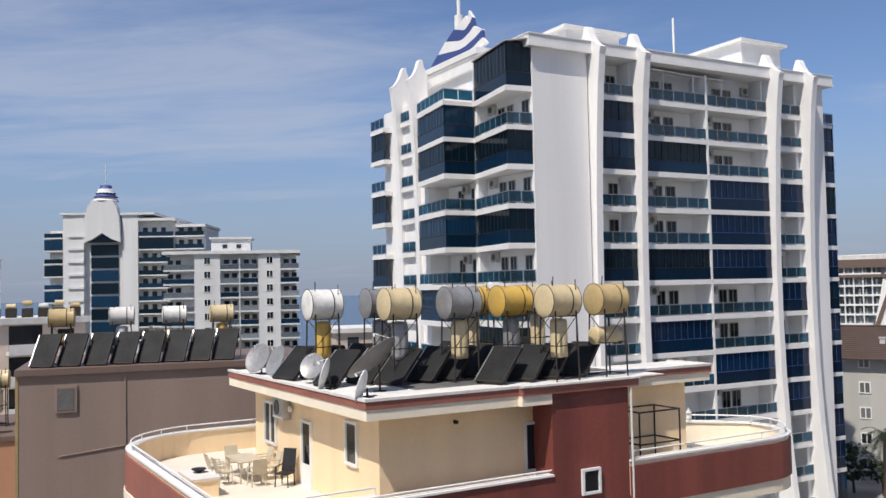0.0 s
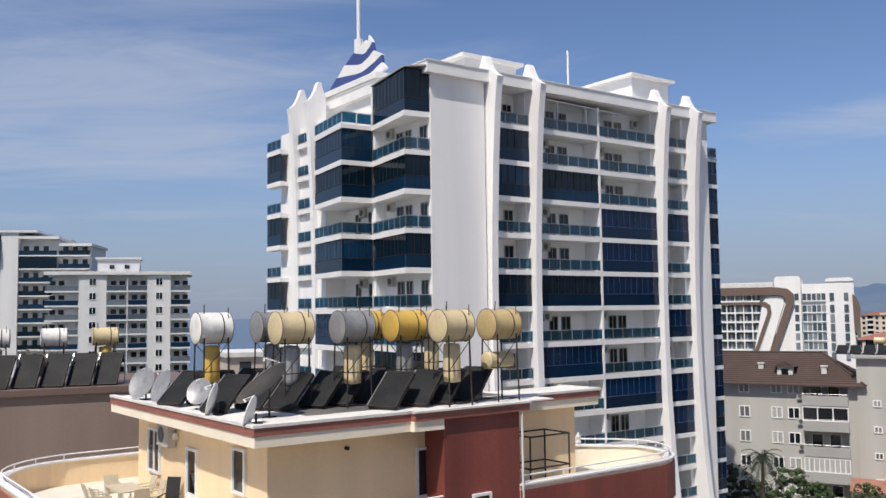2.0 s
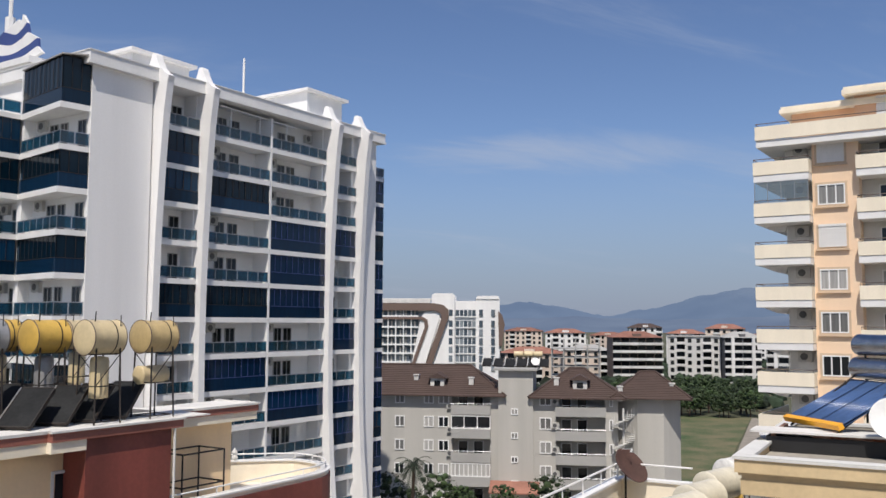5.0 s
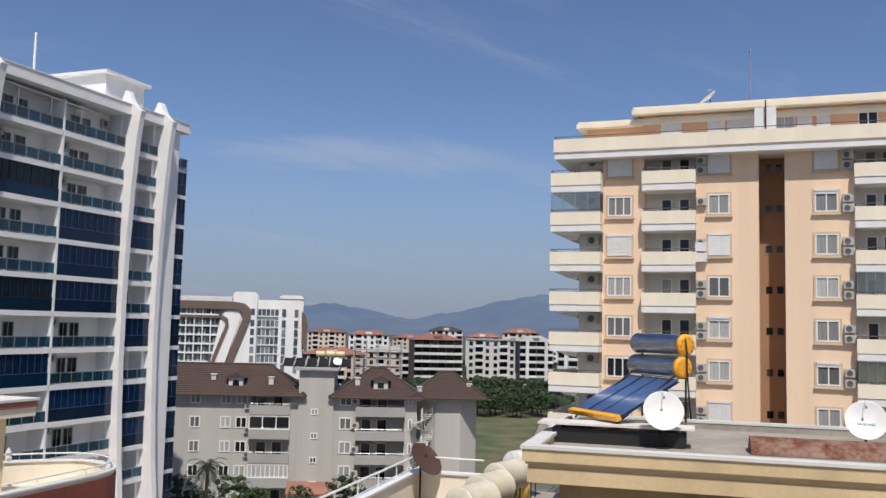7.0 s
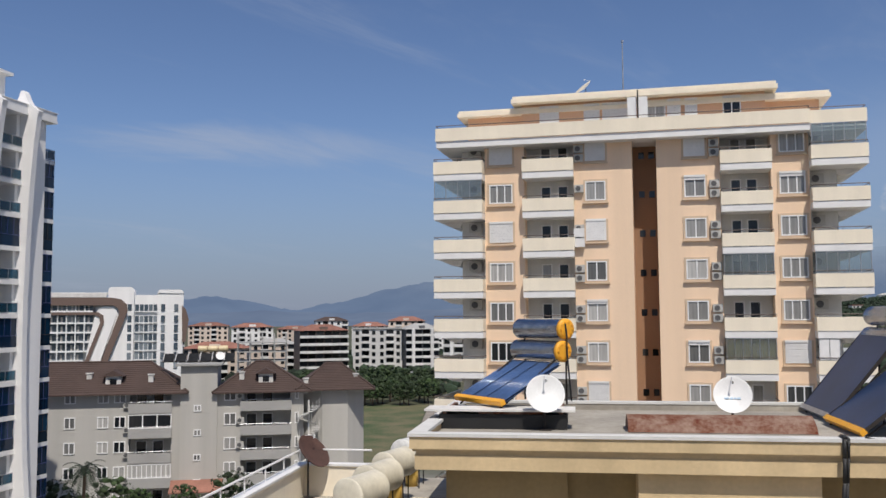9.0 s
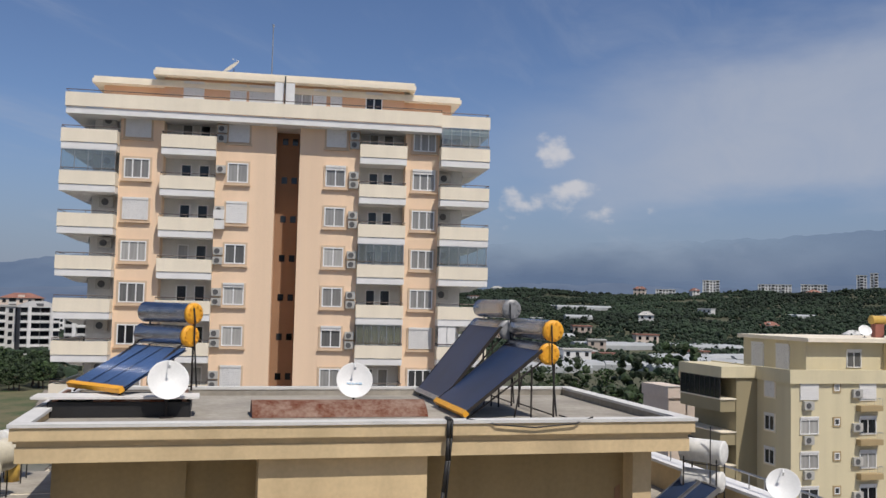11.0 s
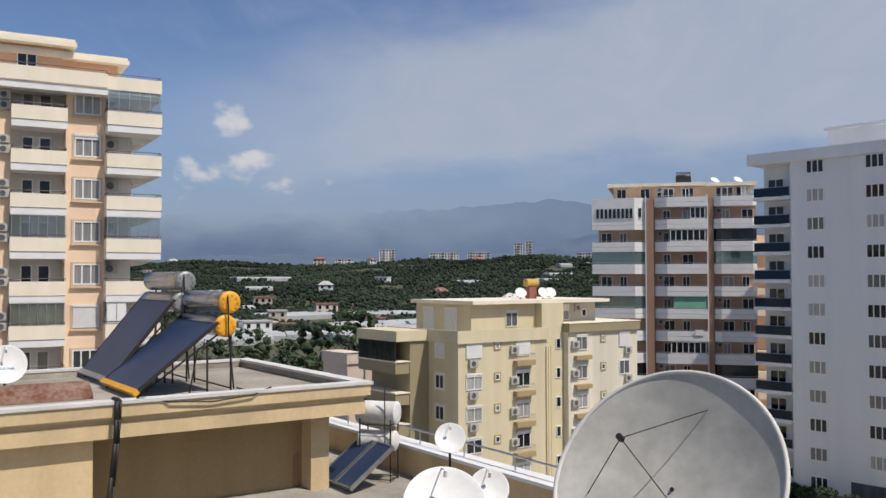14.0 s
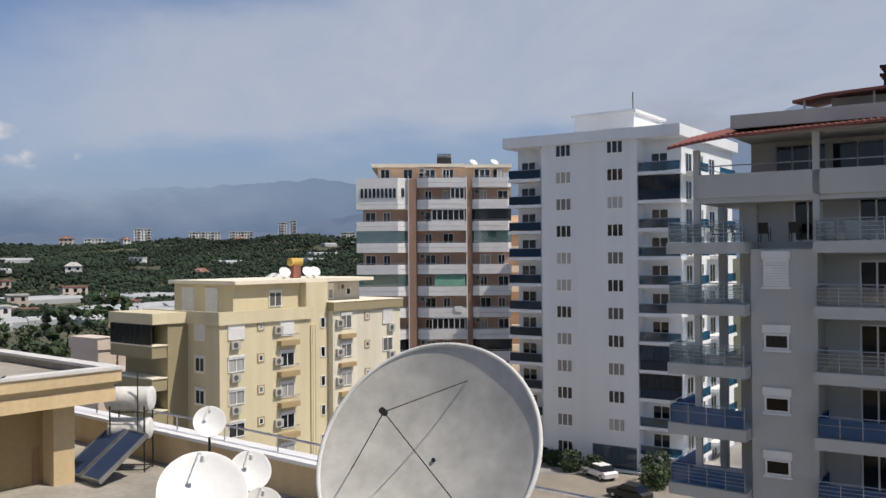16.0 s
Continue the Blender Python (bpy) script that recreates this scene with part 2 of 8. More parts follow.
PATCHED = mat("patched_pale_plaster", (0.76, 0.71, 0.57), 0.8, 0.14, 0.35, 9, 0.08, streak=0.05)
# for the parapet band, and the side where shade is put into the colour
OLIVE_DARK = mat("olive_band_and_shade_plaster", (0.33, 0.28, 0.17), 0.8, 0.08, 0.3, 10, 0.08)
MAROON = mat("maroon_paint", (0.22, 0.055, 0.042), 0.6, 0.2, 0.6, 9, 0.12, streak=0.1)
RED_BAND = mat("faded_red_paint", (0.31, 0.115, 0.085), 0.65, 0.2, 0.7, 14, 0.1)
BROWN_WALL = mat("mauve_brown_plaster", (0.265, 0.198, 0.163), 0.85, 0.1, 0.25, 10, 0.1, streak=0.05)
ORANGE_WALL = mat("orange_brown_plaster", (0.45, 0.24, 0.14), 0.85, 0.1, 0.3, 10, 0.1)
GREY_WALL = mat("grey_plaster", (0.48, 0.465, 0.43), 0.85, 0.07, 0.25, 10, 0.08, streak=0.05)
AWNING_GREEN = mat("faded_green_cloth", (0.16, 0.36, 0.27), 0.9, 0.15, 1.0, 12, 0.1)
B2_COLUMN = mat("brown_column_render", (0.36, 0.225, 0.16), 0.85, 0.1, 0.4, 12, 0.08)
B2_WALL = mat("faded_terracotta_render", (0.50, 0.33, 0.24), 0.85, 0.12, 0.4, 12, 0.08)
TOWN_DARK = mat("charcoal_render", (0.12, 0.12, 0.125), 0.85, 0.08, 0.3, 10, 0.08, per=0.2)
GREY_DARK = mat("dark_grey_plaster", (0.37, 0.365, 0.35), 0.85, 0.08, 0.3, 10, 0.08)
# shade's cool cast is put into this white; the sunlit side balconies stay WHITE
SHADE_WHITE = mat("cool_shaded_white_plaster", (0.77, 0.79, 0.81), 0.75, 0.05, 0.2, 10, 0.06, streak=0.03)
BRICK_RED = mat("brown_red_render", (0.25, 0.12, 0.08), 0.85, 0.1, 0.4, 12, 0.08)
CONCRETE = mat("roof_screed", (0.36, 0.33, 0.28), 0.9, 0.3, 0.7, 6, 0.25)
PALE_SCREED = mat("pale_roof_screed", (0.72, 0.70, 0.66), 0.85, 0.18, 0.7, 7, 0.2)
FELT = mat("dark_roof_felt", (0.13, 0.125, 0.12), 0.9, 0.3, 0.8, 9, 0.2)
TILE_FLOOR = mat("pale_terrace_tiles", (0.72, 0.67, 0.58), 0.6, 0.08, 1.0, 12, 0.05)
ROOF_BROWN = mat("brown_roof_tiles", (0.077, 0.050, 0.042), 0.85, 0.2, 0.5, 6, 0.4)
ROOF_FAR = mat("muted_red_roof_tiles", (0.27, 0.125, 0.090), 0.85, 0.25, 0.3, 4, 0.2, per=0.2)
ROOF_RED = mat("red_roof_tiles", (0.23, 0.075, 0.058), 0.75, 0.2, 0.8, 9, 0.3)
STEEL_DARK = mat("rusty_black_steel", (0.035, 0.028, 0.025), 0.7, 0.3, 3, 30, 0.1, metal=0.2)
GALV = mat("galvanised_steel", (0.55, 0.55, 0.55), 0.35, 0.2, 3, 30, 0.05, metal=0.9)
CHROME = mat("polished_steel_jacket", (0.47, 0.48, 0.51), 0.24, 0.15, 2, 20, 0.04, metal=1.0)
RAIL_STEEL = mat("stainless_rail", (0.5, 0.51, 0.53), 0.35, 0.1, 3, 30, 0.02, metal=0.8)
RAIL_BROWN = mat("brown_painted_rail", (0.12, 0.085, 0.07), 0.6, 0.2, 3, 30, 0.05)
TANK_YELLOW = mat("yellowed_enamel", (0.62, 0.40, 0.09), 0.42, 0.16, 1.2, 9, 0.04)
TANK_CREAM = mat("cream_enamel", (0.64, 0.52, 0.31), 0.42, 0.14, 1.2, 9, 0.04)
TANK_GREY = mat("grey_galvanised_tank", (0.33, 0.33, 0.33), 0.45, 0.25, 1.6, 9, 0.06, metal=0.3)
TANK_WHITE = mat("peeling_white_enamel", (0.78, 0.77, 0.73), 0.45, 0.2, 2.5, 12, 0.06)
TANK_PALE = mat("pale_cream_enamel", (0.70, 0.65, 0.52), 0.45, 0.16, 1.4, 10, 0.05)
TANK_TAN = mat("tan_enamel", (0.52, 0.39, 0.19), 0.45, 0.18, 1.2, 9, 0.04)
CAP_ORANGE = mat("orange_plastic_cap", (0.85, 0.40, 0.030), 0.45, 0.1, 3, 20, 0.03)
TUBE_BLUE = mat("blue_vacuum_tube", (0.065, 0.125, 0.28), 0.28, 0.2, 2, 20, 0.0, coat=0.4)
PLATE_BLUE = mat("blue_black_absorber", (0.024, 0.046, 0.105), 0.42, 0.25, 0.7, 12, 0.0)
PLATE_BLACK = mat("dusty_black_collector", (0.024, 0.025, 0.026), 0.6, 0.4, 1.1, 9, 0.03)
PLATE_BLACK.node_tree.nodes["Principled BSDF"].inputs["Specular IOR Level"].default_value = 0.12
RUST = mat("rusty_painted_sheet", (0.150, 0.058, 0.032), 0.85, 0.26, 2.4, 12, 0.2, tint=(0.62, 0.53, 0.43))
DISH_WHITE = mat("white_dish_paint", (0.78, 0.78, 0.76), 0.45, 0.08, 2, 20, 0.03)
DISH_GREY = mat("grey_dish_mesh", (0.17, 0.165, 0.16), 0.55, 0.25, 2, 25, 0.1)
DISH_CEMENT = mat("weathered_fibreglass", (0.50, 0.49, 0.445), 0.75, 0.20, 1.7, 6, 0.12)
DISH_RUST = mat("rusted_mesh", (0.085, 0.042, 0.032), 0.8, 0.3, 2.5, 20, 0.1)
FAN_GREY = mat("dark_fan_guard", (0.10, 0.10, 0.10), 0.6, 0.2, 3, 20, 0.05)
BLACK = mat("black_rubber", (0.015, 0.015, 0.016), 0.6, 0.2, 3, 20, 0.05)
PLASTIC_BEIGE = mat("beige_plastic_weave", (0.55, 0.48, 0.36), 0.55, 0.12, 4, 60, 0.15)
BLUE_PAINT = mat("navy_paint", (0.045, 0.075, 0.24), 0.6, 0.1, 0.5, 10, 0.04)
AC_WHITE = mat("ac_casing", (0.47, 0.46, 0.43), 0.5, 0.1, 2, 20, 0.02)
FRAME_WHITE = mat("white_upvc", (0.80, 0.80, 0.79), 0.4, 0.05, 2, 20, 0.02)
SHUTTER = mat("white_roller_shutter", (0.76, 0.75, 0.73), 0.55, 0.06, 2, 20, 0.03, per=0.06)
SURROUND = mat("beige_window_surround", (0.62, 0.47, 0.33), 0.8, 0.06, 1, 15, 0.05)
G_WHITE = mat("greyed_white_plaster", (0.495, 0.505, 0.485), 0.8, 0.06, 0.25, 10, 0.08, streak=0.04)
FRAME_BROWN = mat("brown_window_surround", (0.40, 0.30, 0.16), 0.8, 0.06, 1, 15, 0.05)
PAVING = mat("pale_paving", (0.28, 0.245, 0.20), 0.85, 0.2, 0.4, 10, 0.15)
SOIL = mat("dry_ground", (0.085, 0.084, 0.045), 0.95, 0.6, 0.012, 0.5, 0.2, tint=(0.036, 0.050, 0.024))


def pale_bounce_near(m, radius):
    """Pale ground within the radius, added to bounce light onto the facades, gives way to earth beyond."""
    n, l = m.node_tree.nodes, m.node_tree.links
    b = n["Principled BSDF"]
    old = b.inputs["Base Color"].links[0].from_socket
    tc, ln, rg_, mx = n.new("ShaderNodeTexCoord"), n.new("ShaderNodeVectorMath"), n.new("ShaderNodeMapRange"), n.new("ShaderNodeMix")
    ns, cr = n.new("ShaderNodeTexNoise"), n.new("ShaderNodeValToRGB")
    ns.inputs["Scale"].default_value, ns.inputs["Detail"].default_value = 0.12, 6
    cr.color_ramp.elements[0].position, cr.color_ramp.elements[0].color = 0.35, (0.17, 0.16, 0.15, 1)
    cr.color_ramp.elements[1].position, cr.color_ramp.elements[1].color = 0.65, (0.36, 0.345, 0.315, 1)
    ln.operation, mx.data_type = "LENGTH", "RGBA"
    for k, v in enumerate((radius, radius * 1.15, 0.0, 1.0)):
        rg_.inputs[k + 1].default_value = v
    l.new(tc.outputs["Object"], ln.inputs[0]), l.new(ln.outputs["Value"], rg_.inputs[0])
    l.new(tc.outputs["Object"], ns.inputs["Vector"]), l.new(ns.outputs[0], cr.inputs[0])
    l.new(rg_.outputs[0], mx.inputs["Factor"]), l.new(cr.outputs[0], mx.inputs["A"]), l.new(old, mx.inputs["B"])
    l.new(mx.outputs["Result"], b.inputs["Base Color"])


pale_bounce_near(SOIL, 125.0)
PRINT_BLUE = mat("pale_blue_print", (0.40, 0.55, 0.68), 0.5, 0.05, 2, 20, 0.0)
GRASS = mat("grass", (0.070, 0.090, 0.034), 0.95, 0.75, 0.16, 2.0, 0.6, tint=(0.19, 0.15, 0.085))
LEAF = mat("foliage", (0.035, 0.062, 0.018), 0.7, 0.5, 0.25, 2.5, 0.3, per=0.35)
LEAF_FAR = mat("far_foliage", (0.024, 0.040, 0.022), 1.0, 0.55, 0.012, 0.4, 0.4, per=0.2)


def by_island(m, amount):
    """Vary a joined mesh's colour from clump to clump."""
    n, l = m.node_tree.nodes, m.node_tree.links
    b = n["Principled BSDF"]
    old = b.inputs["Base Color"].links[0].from_socket
    geo, rg_, mx = n.new("ShaderNodeNewGeometry"), n.new("ShaderNodeMapRange"), n.new("ShaderNodeMix")
    rg_.inputs[3].default_value, rg_.inputs[4].default_value = 1 - amount, 1 + amount
    mx.data_type, mx.blend_type = "RGBA", "MULTIPLY"
    mx.inputs["Factor"].default_value = 1.0
    l.new(geo.outputs["Random Per Island"], rg_.inputs[0])
    l.new(old, mx.inputs["A"]), l.new(rg_.outputs[0], mx.inputs["B"])
    l.new(mx.outputs["Result"], b.inputs["Base Color"])


by_island(LEAF, 0.45)
by_island(LEAF_FAR, 0.5)
BARK = mat("bark", (0.10, 0.07, 0.05), 0.9, 0.3, 2, 15, 0.4)
FAR_WHITE = mat("distant_white_render", (0.70, 0.69, 0.67), 0.8, 0.1, 0.1, 2, 0.0, per=0.12)
FAR_PINK = mat("distant_pale_render", (0.60, 0.50, 0.42), 0.8, 0.1, 0.1, 2, 0.0, per=0.2)
GREENHOUSE = mat("greenhouse_sheet", (0.422, 0.435, 0.435), 0.5, 0.15, 0.15, 2, 0.0)
HOTEL_BROWN = mat("brown_cladding", (0.155, 0.105, 0.085), 0.6, 0.08, 0.2, 5, 0.03)
WIN = glass_dark("window_glass", (0.02, 0.023, 0.028), (0.62, 0.61, 0.58), mid=0.15)
HOTEL_GLASS = glass_dark("hotel_glass", (0.10, 0.135, 0.17), (0.34, 0.39, 0.43))
WIN_DARK = glass_dark("dark_window_glass", (0.008, 0.010, 0.013), (0.045, 0.05, 0.055))
BLUE_GLASS = glass_dark("blue_tinted_glass", (0.003, 0.016, 0.030), (0.008, 0.050, 0.115), 0.05, spec=0.30)
BLUE_FILM = glass_dark("mirror_blue_film", (0.003, 0.020, 0.056), (0.004, 0.034, 0.092), 0.07, 0.03, spec=0.36)
BLUE_SOLID = glass_dark("deep_blue_panel", (0.004, 0.022, 0.050), (0.008, 0.040, 0.095), 0.1, spec=0.28)
RAIL_GLASS = glass_clear("blue_rail_glass", (0.11, 0.31, 0.43), 0.22, 0.30)
BLUE_PANEL = glass_clear("bright_blue_rail_glass", (0.10, 0.30, 0.62), 0.55, 0.12)
CLEAR_GLASS = glass_clear("clear_glass", (0.80, 0.86, 0.86), 0.22)
GREEN_GLASS = glass_clear("green_awning_glass", (0.35, 0.62, 0.56), 0.55)

# ---- mesh builders ----


class G:
    """Collects the faces of one mesh."""

    def __init__(self):
        self.v, self.f, self.smooth, self.cuts = [], [], False, []

    def box(self, x0, x1, y0, y1, z0, z1):
        i = len(self.v)
        self.cuts.append((i, len(self.f)))
        self.v += [(x, y, z) for z in (z0, z1) for y in (y0, y1) for x in (x0, x1)]
        self.f += [tuple(i + k for k in q) for q in ((0, 2, 3, 1), (4, 5, 7, 6), (0, 1, 5, 4), (2, 6, 7, 3), (0, 4, 6, 2), (1, 3, 7, 5))]
        return self

    def tube(self, a, b, r, n=8, r2=None):
        a, b = Vector(a), Vector(b)
        d = (b - a).normalized()
        s = d.orthogonal().normalized()
        w = d.cross(s)
        i = len(self.v)
        for p, q in ((a, r), (b, r if r2 is None else r2)):
            self.v += [tuple(p + (s * math.cos(2 * math.pi * k / n) + w * math.sin(2 * math.pi * k / n)) * q) for k in range(n)]
        self.f += [(i + k, i + (k + 1) % n, i + n + (k + 1) % n, i + n + k) for k in range(n)]
        self.f += [tuple(i + k for k in reversed(range(n))), tuple(i + n + k for k in range(n))]
        return self

    def path(self, pts, r, n=6):
        for a, b in zip(pts, pts[1:]):
            self.tube(a, b, r, n)
        return self

    def prism(self, pts, d):
        """A polygon of 3D points, pushed by the vector d."""
        i, n, d = len(self.v), len(pts), Vector(d)
        self.cuts.append((i, len(self.f)))
        self.v += [tuple(Vector(p)) for p in pts] + [tuple(Vector(p) + d) for p in pts]
        self.f += [tuple(i + k for k in range(n)), tuple(i + n + k for k in reversed(range(n)))]
        self.f += [(i + (k + 1) % n, i + k, i + n + k, i + n + (k + 1) % n) for k in range(n)]
        return self

    def lathe(self, prof, n=24, m=None, cap=True):
        """A profile of (radius, height) turned about z, then moved by m."""
        m = m or Matrix()
        i = len(self.v)
        for r, z in prof:
            self.v += [tuple(m @ Vector((r * math.cos(2 * math.pi * k / n), r * math.sin(2 * math.pi * k / n), z))) for k in range(n)]
        for j in range(len(prof) - 1):
            self.f += [(i + j * n + k, i + j * n + (k + 1) % n, i + (j + 1) * n + (k + 1) % n, i + (j + 1) * n + k) for k in range(n)]
        if cap:
            self.f += [tuple(i + k for k in reversed(range(n))), tuple(i + (len(prof) - 1) * n + k for k in range(n))]
        return self

    def ring(self, r, z, t, n=64):
        """A round bar bent to a circle about z."""
        return self.lathe([(r + t * math.cos(a * math.pi / 4), z + t * math.sin(a * math.pi / 4)) for a in range(9)], n, cap=False)

    def mesh(self, name, material, fix=True):
        me = bpy.data.meshes.new(name)
        me.from_pydata(self.v, [], self.f)
        if fix:
            bm = bmesh.new()
            bm.from_mesh(me)
            bmesh.ops.recalc_face_normals(bm, faces=bm.faces)
            bm.to_mesh(me)
            bm.free()
        if self.smooth:
            me.polygons.foreach_set("use_smooth", [len(f) < 6 for f in self.f])
        me.materials.append(material)
        return me


def thing(name, m, label, category, group=""):
    return_ob = new(name)
    return_ob.empty_display_size = 0.3
    return_ob.matrix_basis = m
    return tagged(return_ob, label, category, group)


APART = {"wall", "column", "parapet", "coping", "fascia", "roof_edge", "eave_band", "penthouse", "penthouse_roof", "glass_panel", "terrace_parapet", "terrace_floor", "roof_deck", "roof_felt", "sill", "white_panel", "stair_house", "cover", "lath"}


def pieces(g):
    """The boxes and prisms of a mesh, each as a mesh of its own."""
    ends = g.cuts[1:] + [(len(g.v), len(g.f))]
    for (v0, f0), (v1, f1) in zip(g.cuts, ends):
        q = G()
        q.v, q.f = g.v[v0:v1], [tuple(k - v0 for k in f) for f in g.f[f0:f1]]
        yield q


def part(name, g, material, parent, label="", m=None):
    if name in APART and isinstance(g, G) and len(g.cuts) > 1:
        return [part(name, q, material, parent, label, m) for q in pieces(g)][0]
    ob = new(name, g if isinstance(g, bpy.types.Mesh) else g.mesh(name, material))
    ob.parent = parent
    if m is not None:
        ob.matrix_basis = m
    return tagged(ob, label)


def solo(name, g, material, label, category, m=None, group="", kind=""):
    ob = new(name, g.mesh(name, material))
    if m is not None:
        ob.matrix_basis = m
    return tagged(ob, label, category, group, kind)


CACHE = {}


def cached(key, make, material):
    if key not in CACHE:
        CACHE[key] = make().mesh(str(key[0]), material)
    return CACHE[key]


def bars(w, h, n, t, d):
    def make():
        g = G()
        g.box(0, w, -d, 0, 0, t), g.box(0, w, -d, 0, h - t, h), g.box(0, t, -d, 0, t, h - t), g.box(w - t, w, -d, 0, t, h - t)
        for k in range(1, n):
            x = w * k / n
            g.box(x - t / 2, x + t / 2, -d + 0.01, 0, t, h - t)
        return g
    return make


def window(parent, m, x, y, z, w, h, n=2, shutter=0.0, surround=None, sill=None, glass=None, t=0.08, name="window"):
    """A framed window on a wall that faces -y, its lower left corner at x, z; shutter is the share that a roller blind covers."""
    fr = part(name, cached(("window_frame", w, h, n, t), bars(w, h, n, t, 0.09), FRAME_WHITE), None, parent, "", m @ pose(x, y, z))
    gl = cached(("pane", w, h, glass), lambda: G().box(t, w - t, -0.035, -0.005, t, h - t), glass or WIN)
    part("pane", gl, None, fr)
    if shutter > 0:
        def blind():
            g = G()
            k, hh = max(2, int(h * shutter / 0.12)), h * shutter
            for i in range(k):
                g.box(0.02, w - 0.02, -0.115 - 0.012 * (i % 2), -0.09, h - hh * (i + 1) / k, h - hh * i / k - 0.008)
            g.box(0, w, -0.16, -0.09, h - 0.005, h + 0.16)
            return g
        part("roller_shutter", cached(("shutter", w, h, shutter), blind, SHUTTER), None, fr)
    if surround:
        s = 0.14
        def sur():
            g = G()
            g.box(-s, 0, -0.07, 0, -s, h + s), g.box(w, w + s, -0.07, 0, -s, h + s), g.box(0, w, -0.07, 0, h, h + s), g.box(0, w, -0.07, 0, -s, 0)
            return g
        part("window_surround", cached(("surround", w, h, surround), sur, surround), None, fr)
    if sill:
        part("sill", cached(("sill", w, sill), lambda: G().box(-0.2, w + 0.2, -0.2, 0, -0.24, -0.142), sill), None, fr)
    return fr


def ac_unit(parent, m, x, y, z, w=0.98, h=0.72):
    ob = part("air_conditioner", cached(("ac", w, h), lambda: G().box(0, w, -0.32, -0.04, 0, h), AC_WHITE), None, parent, "", m @ pose(x, y, z))
    part("fan_grille", cached(("ac_fan", w, h), lambda: G().lathe([(h * 0.36, 0), (h * 0.36, 0.02), (h * 0.30, 0.03), (h * 0.08, 0.015)], 14, pose(w * 0.42, -0.32, h / 2, 90)), FAN_GREY), None, ob)
    part("bracket", cached(("ac_br", w), lambda: G().box(0.1, 0.16, -0.3, 0, -0.05, 0).box(w - 0.16, w - 0.1, -0.3, 0, -0.05, 0), GALV), None, ob)
    return ob


def satellite_dish(m, r, depth, material, label, pole=0.9, tilt=35, turn=0, group="rooftop satellite dishes", arm=True, rim=None):
    """An offset dish on a pole: m is the pole's foot; turn is the heading it faces, clockwise from +y."""
    t = thing("satellite_dish", Matrix.Translation(m.translation) @ pose(0, 0, 0, 0, 0, -turn), label, "satellite dish", group)
    g = G()
    g.smooth = True
    prof = [(max(r * k / 9, 0.004), depth * (k / 9) ** 2) for k in range(10)]
    g.lathe(prof + [(r * 1.02, depth * 1.0), (r * 1.0, depth - 0.03)] + [(max(a - 0.012, 0.003), b - 0.03) for a, b in reversed(prof)], 36, cap=False)
    head = pose(0, 0.12, pole + r * 0.55, -(90 - tilt))
    part("reflector", g, material, t, "", head)
    if rim:
        ring = G()
        ring.smooth = True
        ring.ring(r * 1.015, depth, 0.02)
        part("rim", ring, rim, t, "", head)
    part("pole", G().tube((0, 0, 0), (0, 0, pole + r * 0.5), 0.03).box(-0.15, 0.15, -0.15, 0.15, 0, 0.03), STEEL_DARK, t)
    if arm:
        a = head @ Vector((0, -r * 0.98, depth))
        f = head @ Vector((0, -r * 0.62, depth + r * 0.55))
        part("arm", G().path([a, f], 0.009), DISH_WHITE, t)
        part("receiver", G().tube(f, f + (head.to_3x3() @ Vector((0, 0.05, -0.08))), 0.022, 10, 0.032), DISH_WHITE, t)
    return t


def barrel(name, parent, material, a, b, r, cap=None, ends=(-1, 1)):
    """A lying cylindrical tank with rolled rims and slightly domed ends."""
    a, b = Vector(a), Vector(b)
    L = (b - a).length
    g = G()
    g.smooth = True
    rot = (b - a).to_track_quat("Z", "Y").to_matrix().to_4x4()
    g.lathe([(0.01, -0.03), (r * 0.6, -0.02), (r * 0.94, 0.0), (r, 0.015), (r * 1.025, 0.03), (r, 0.05), (r, L * 0.33), (r * 1.004, L * 0.34), (r, L * 0.35), (r, L * 0.66), (r * 1.004, L * 0.67), (r, L * 0.68), (r, L - 0.05), (r * 1.025, L - 0.03), (r, L - 0.015), (r * 0.94, L), (r * 0.6, L + 0.02), (0.01, L + 0.03)], 28, Matrix.Translation(a) @ rot)
    ob = part(name, g, material, parent)
    if cap:
        for base, s in ((0.0, -1), (L, 1)):
            if s not in ends:
                continue
            c = G()
            c.smooth = True
            mm = Matrix.Translation(a + (b - a).normalized() * base) @ rot @ pose(0, 0, 0, 180 if s < 0 else 0)
            c.lathe([(r * 1.03, -0.06), (r * 1.03, 0.015), (r * 0.93, 0.045), (r * 0.5, 0.055), (0.01, 0.06)], 28, mm)
            for k in range(10):
                q = mm @ pose(0, 0, 0.045, 0, 0, 36 * k) @ Vector((r * 0.72, 0, 0))
                q2 = mm @ pose(0, 0, 0.06, 0, 0, 36 * k) @ Vector((r * 0.72, 0, 0.012))
                c.tube(q, q2, 0.032, 8)
            part("end_cap", c, cap, ob)
    return ob

# ---- white tower with blue glass ----
I4 = Matrix()
tower = thing("apartment_tower", pose(7.0, 68.2, 0, 0, 0, 29.3), "white apartment tower with curved fins and blue glazed balconies", "apartment building")
SLAB = [15.4 - 3.0 * k for k in range(13)]
g = G()
g.box(0, 33.4, 1.9, 22, GROUND, 18.4)
g.box(0, 5.3, 0, 1.9, GROUND, 18.4).box(31.6, 33.4, 0, 1.9, GROUND, 18.4)
part("wall", g, WHITE, tower)
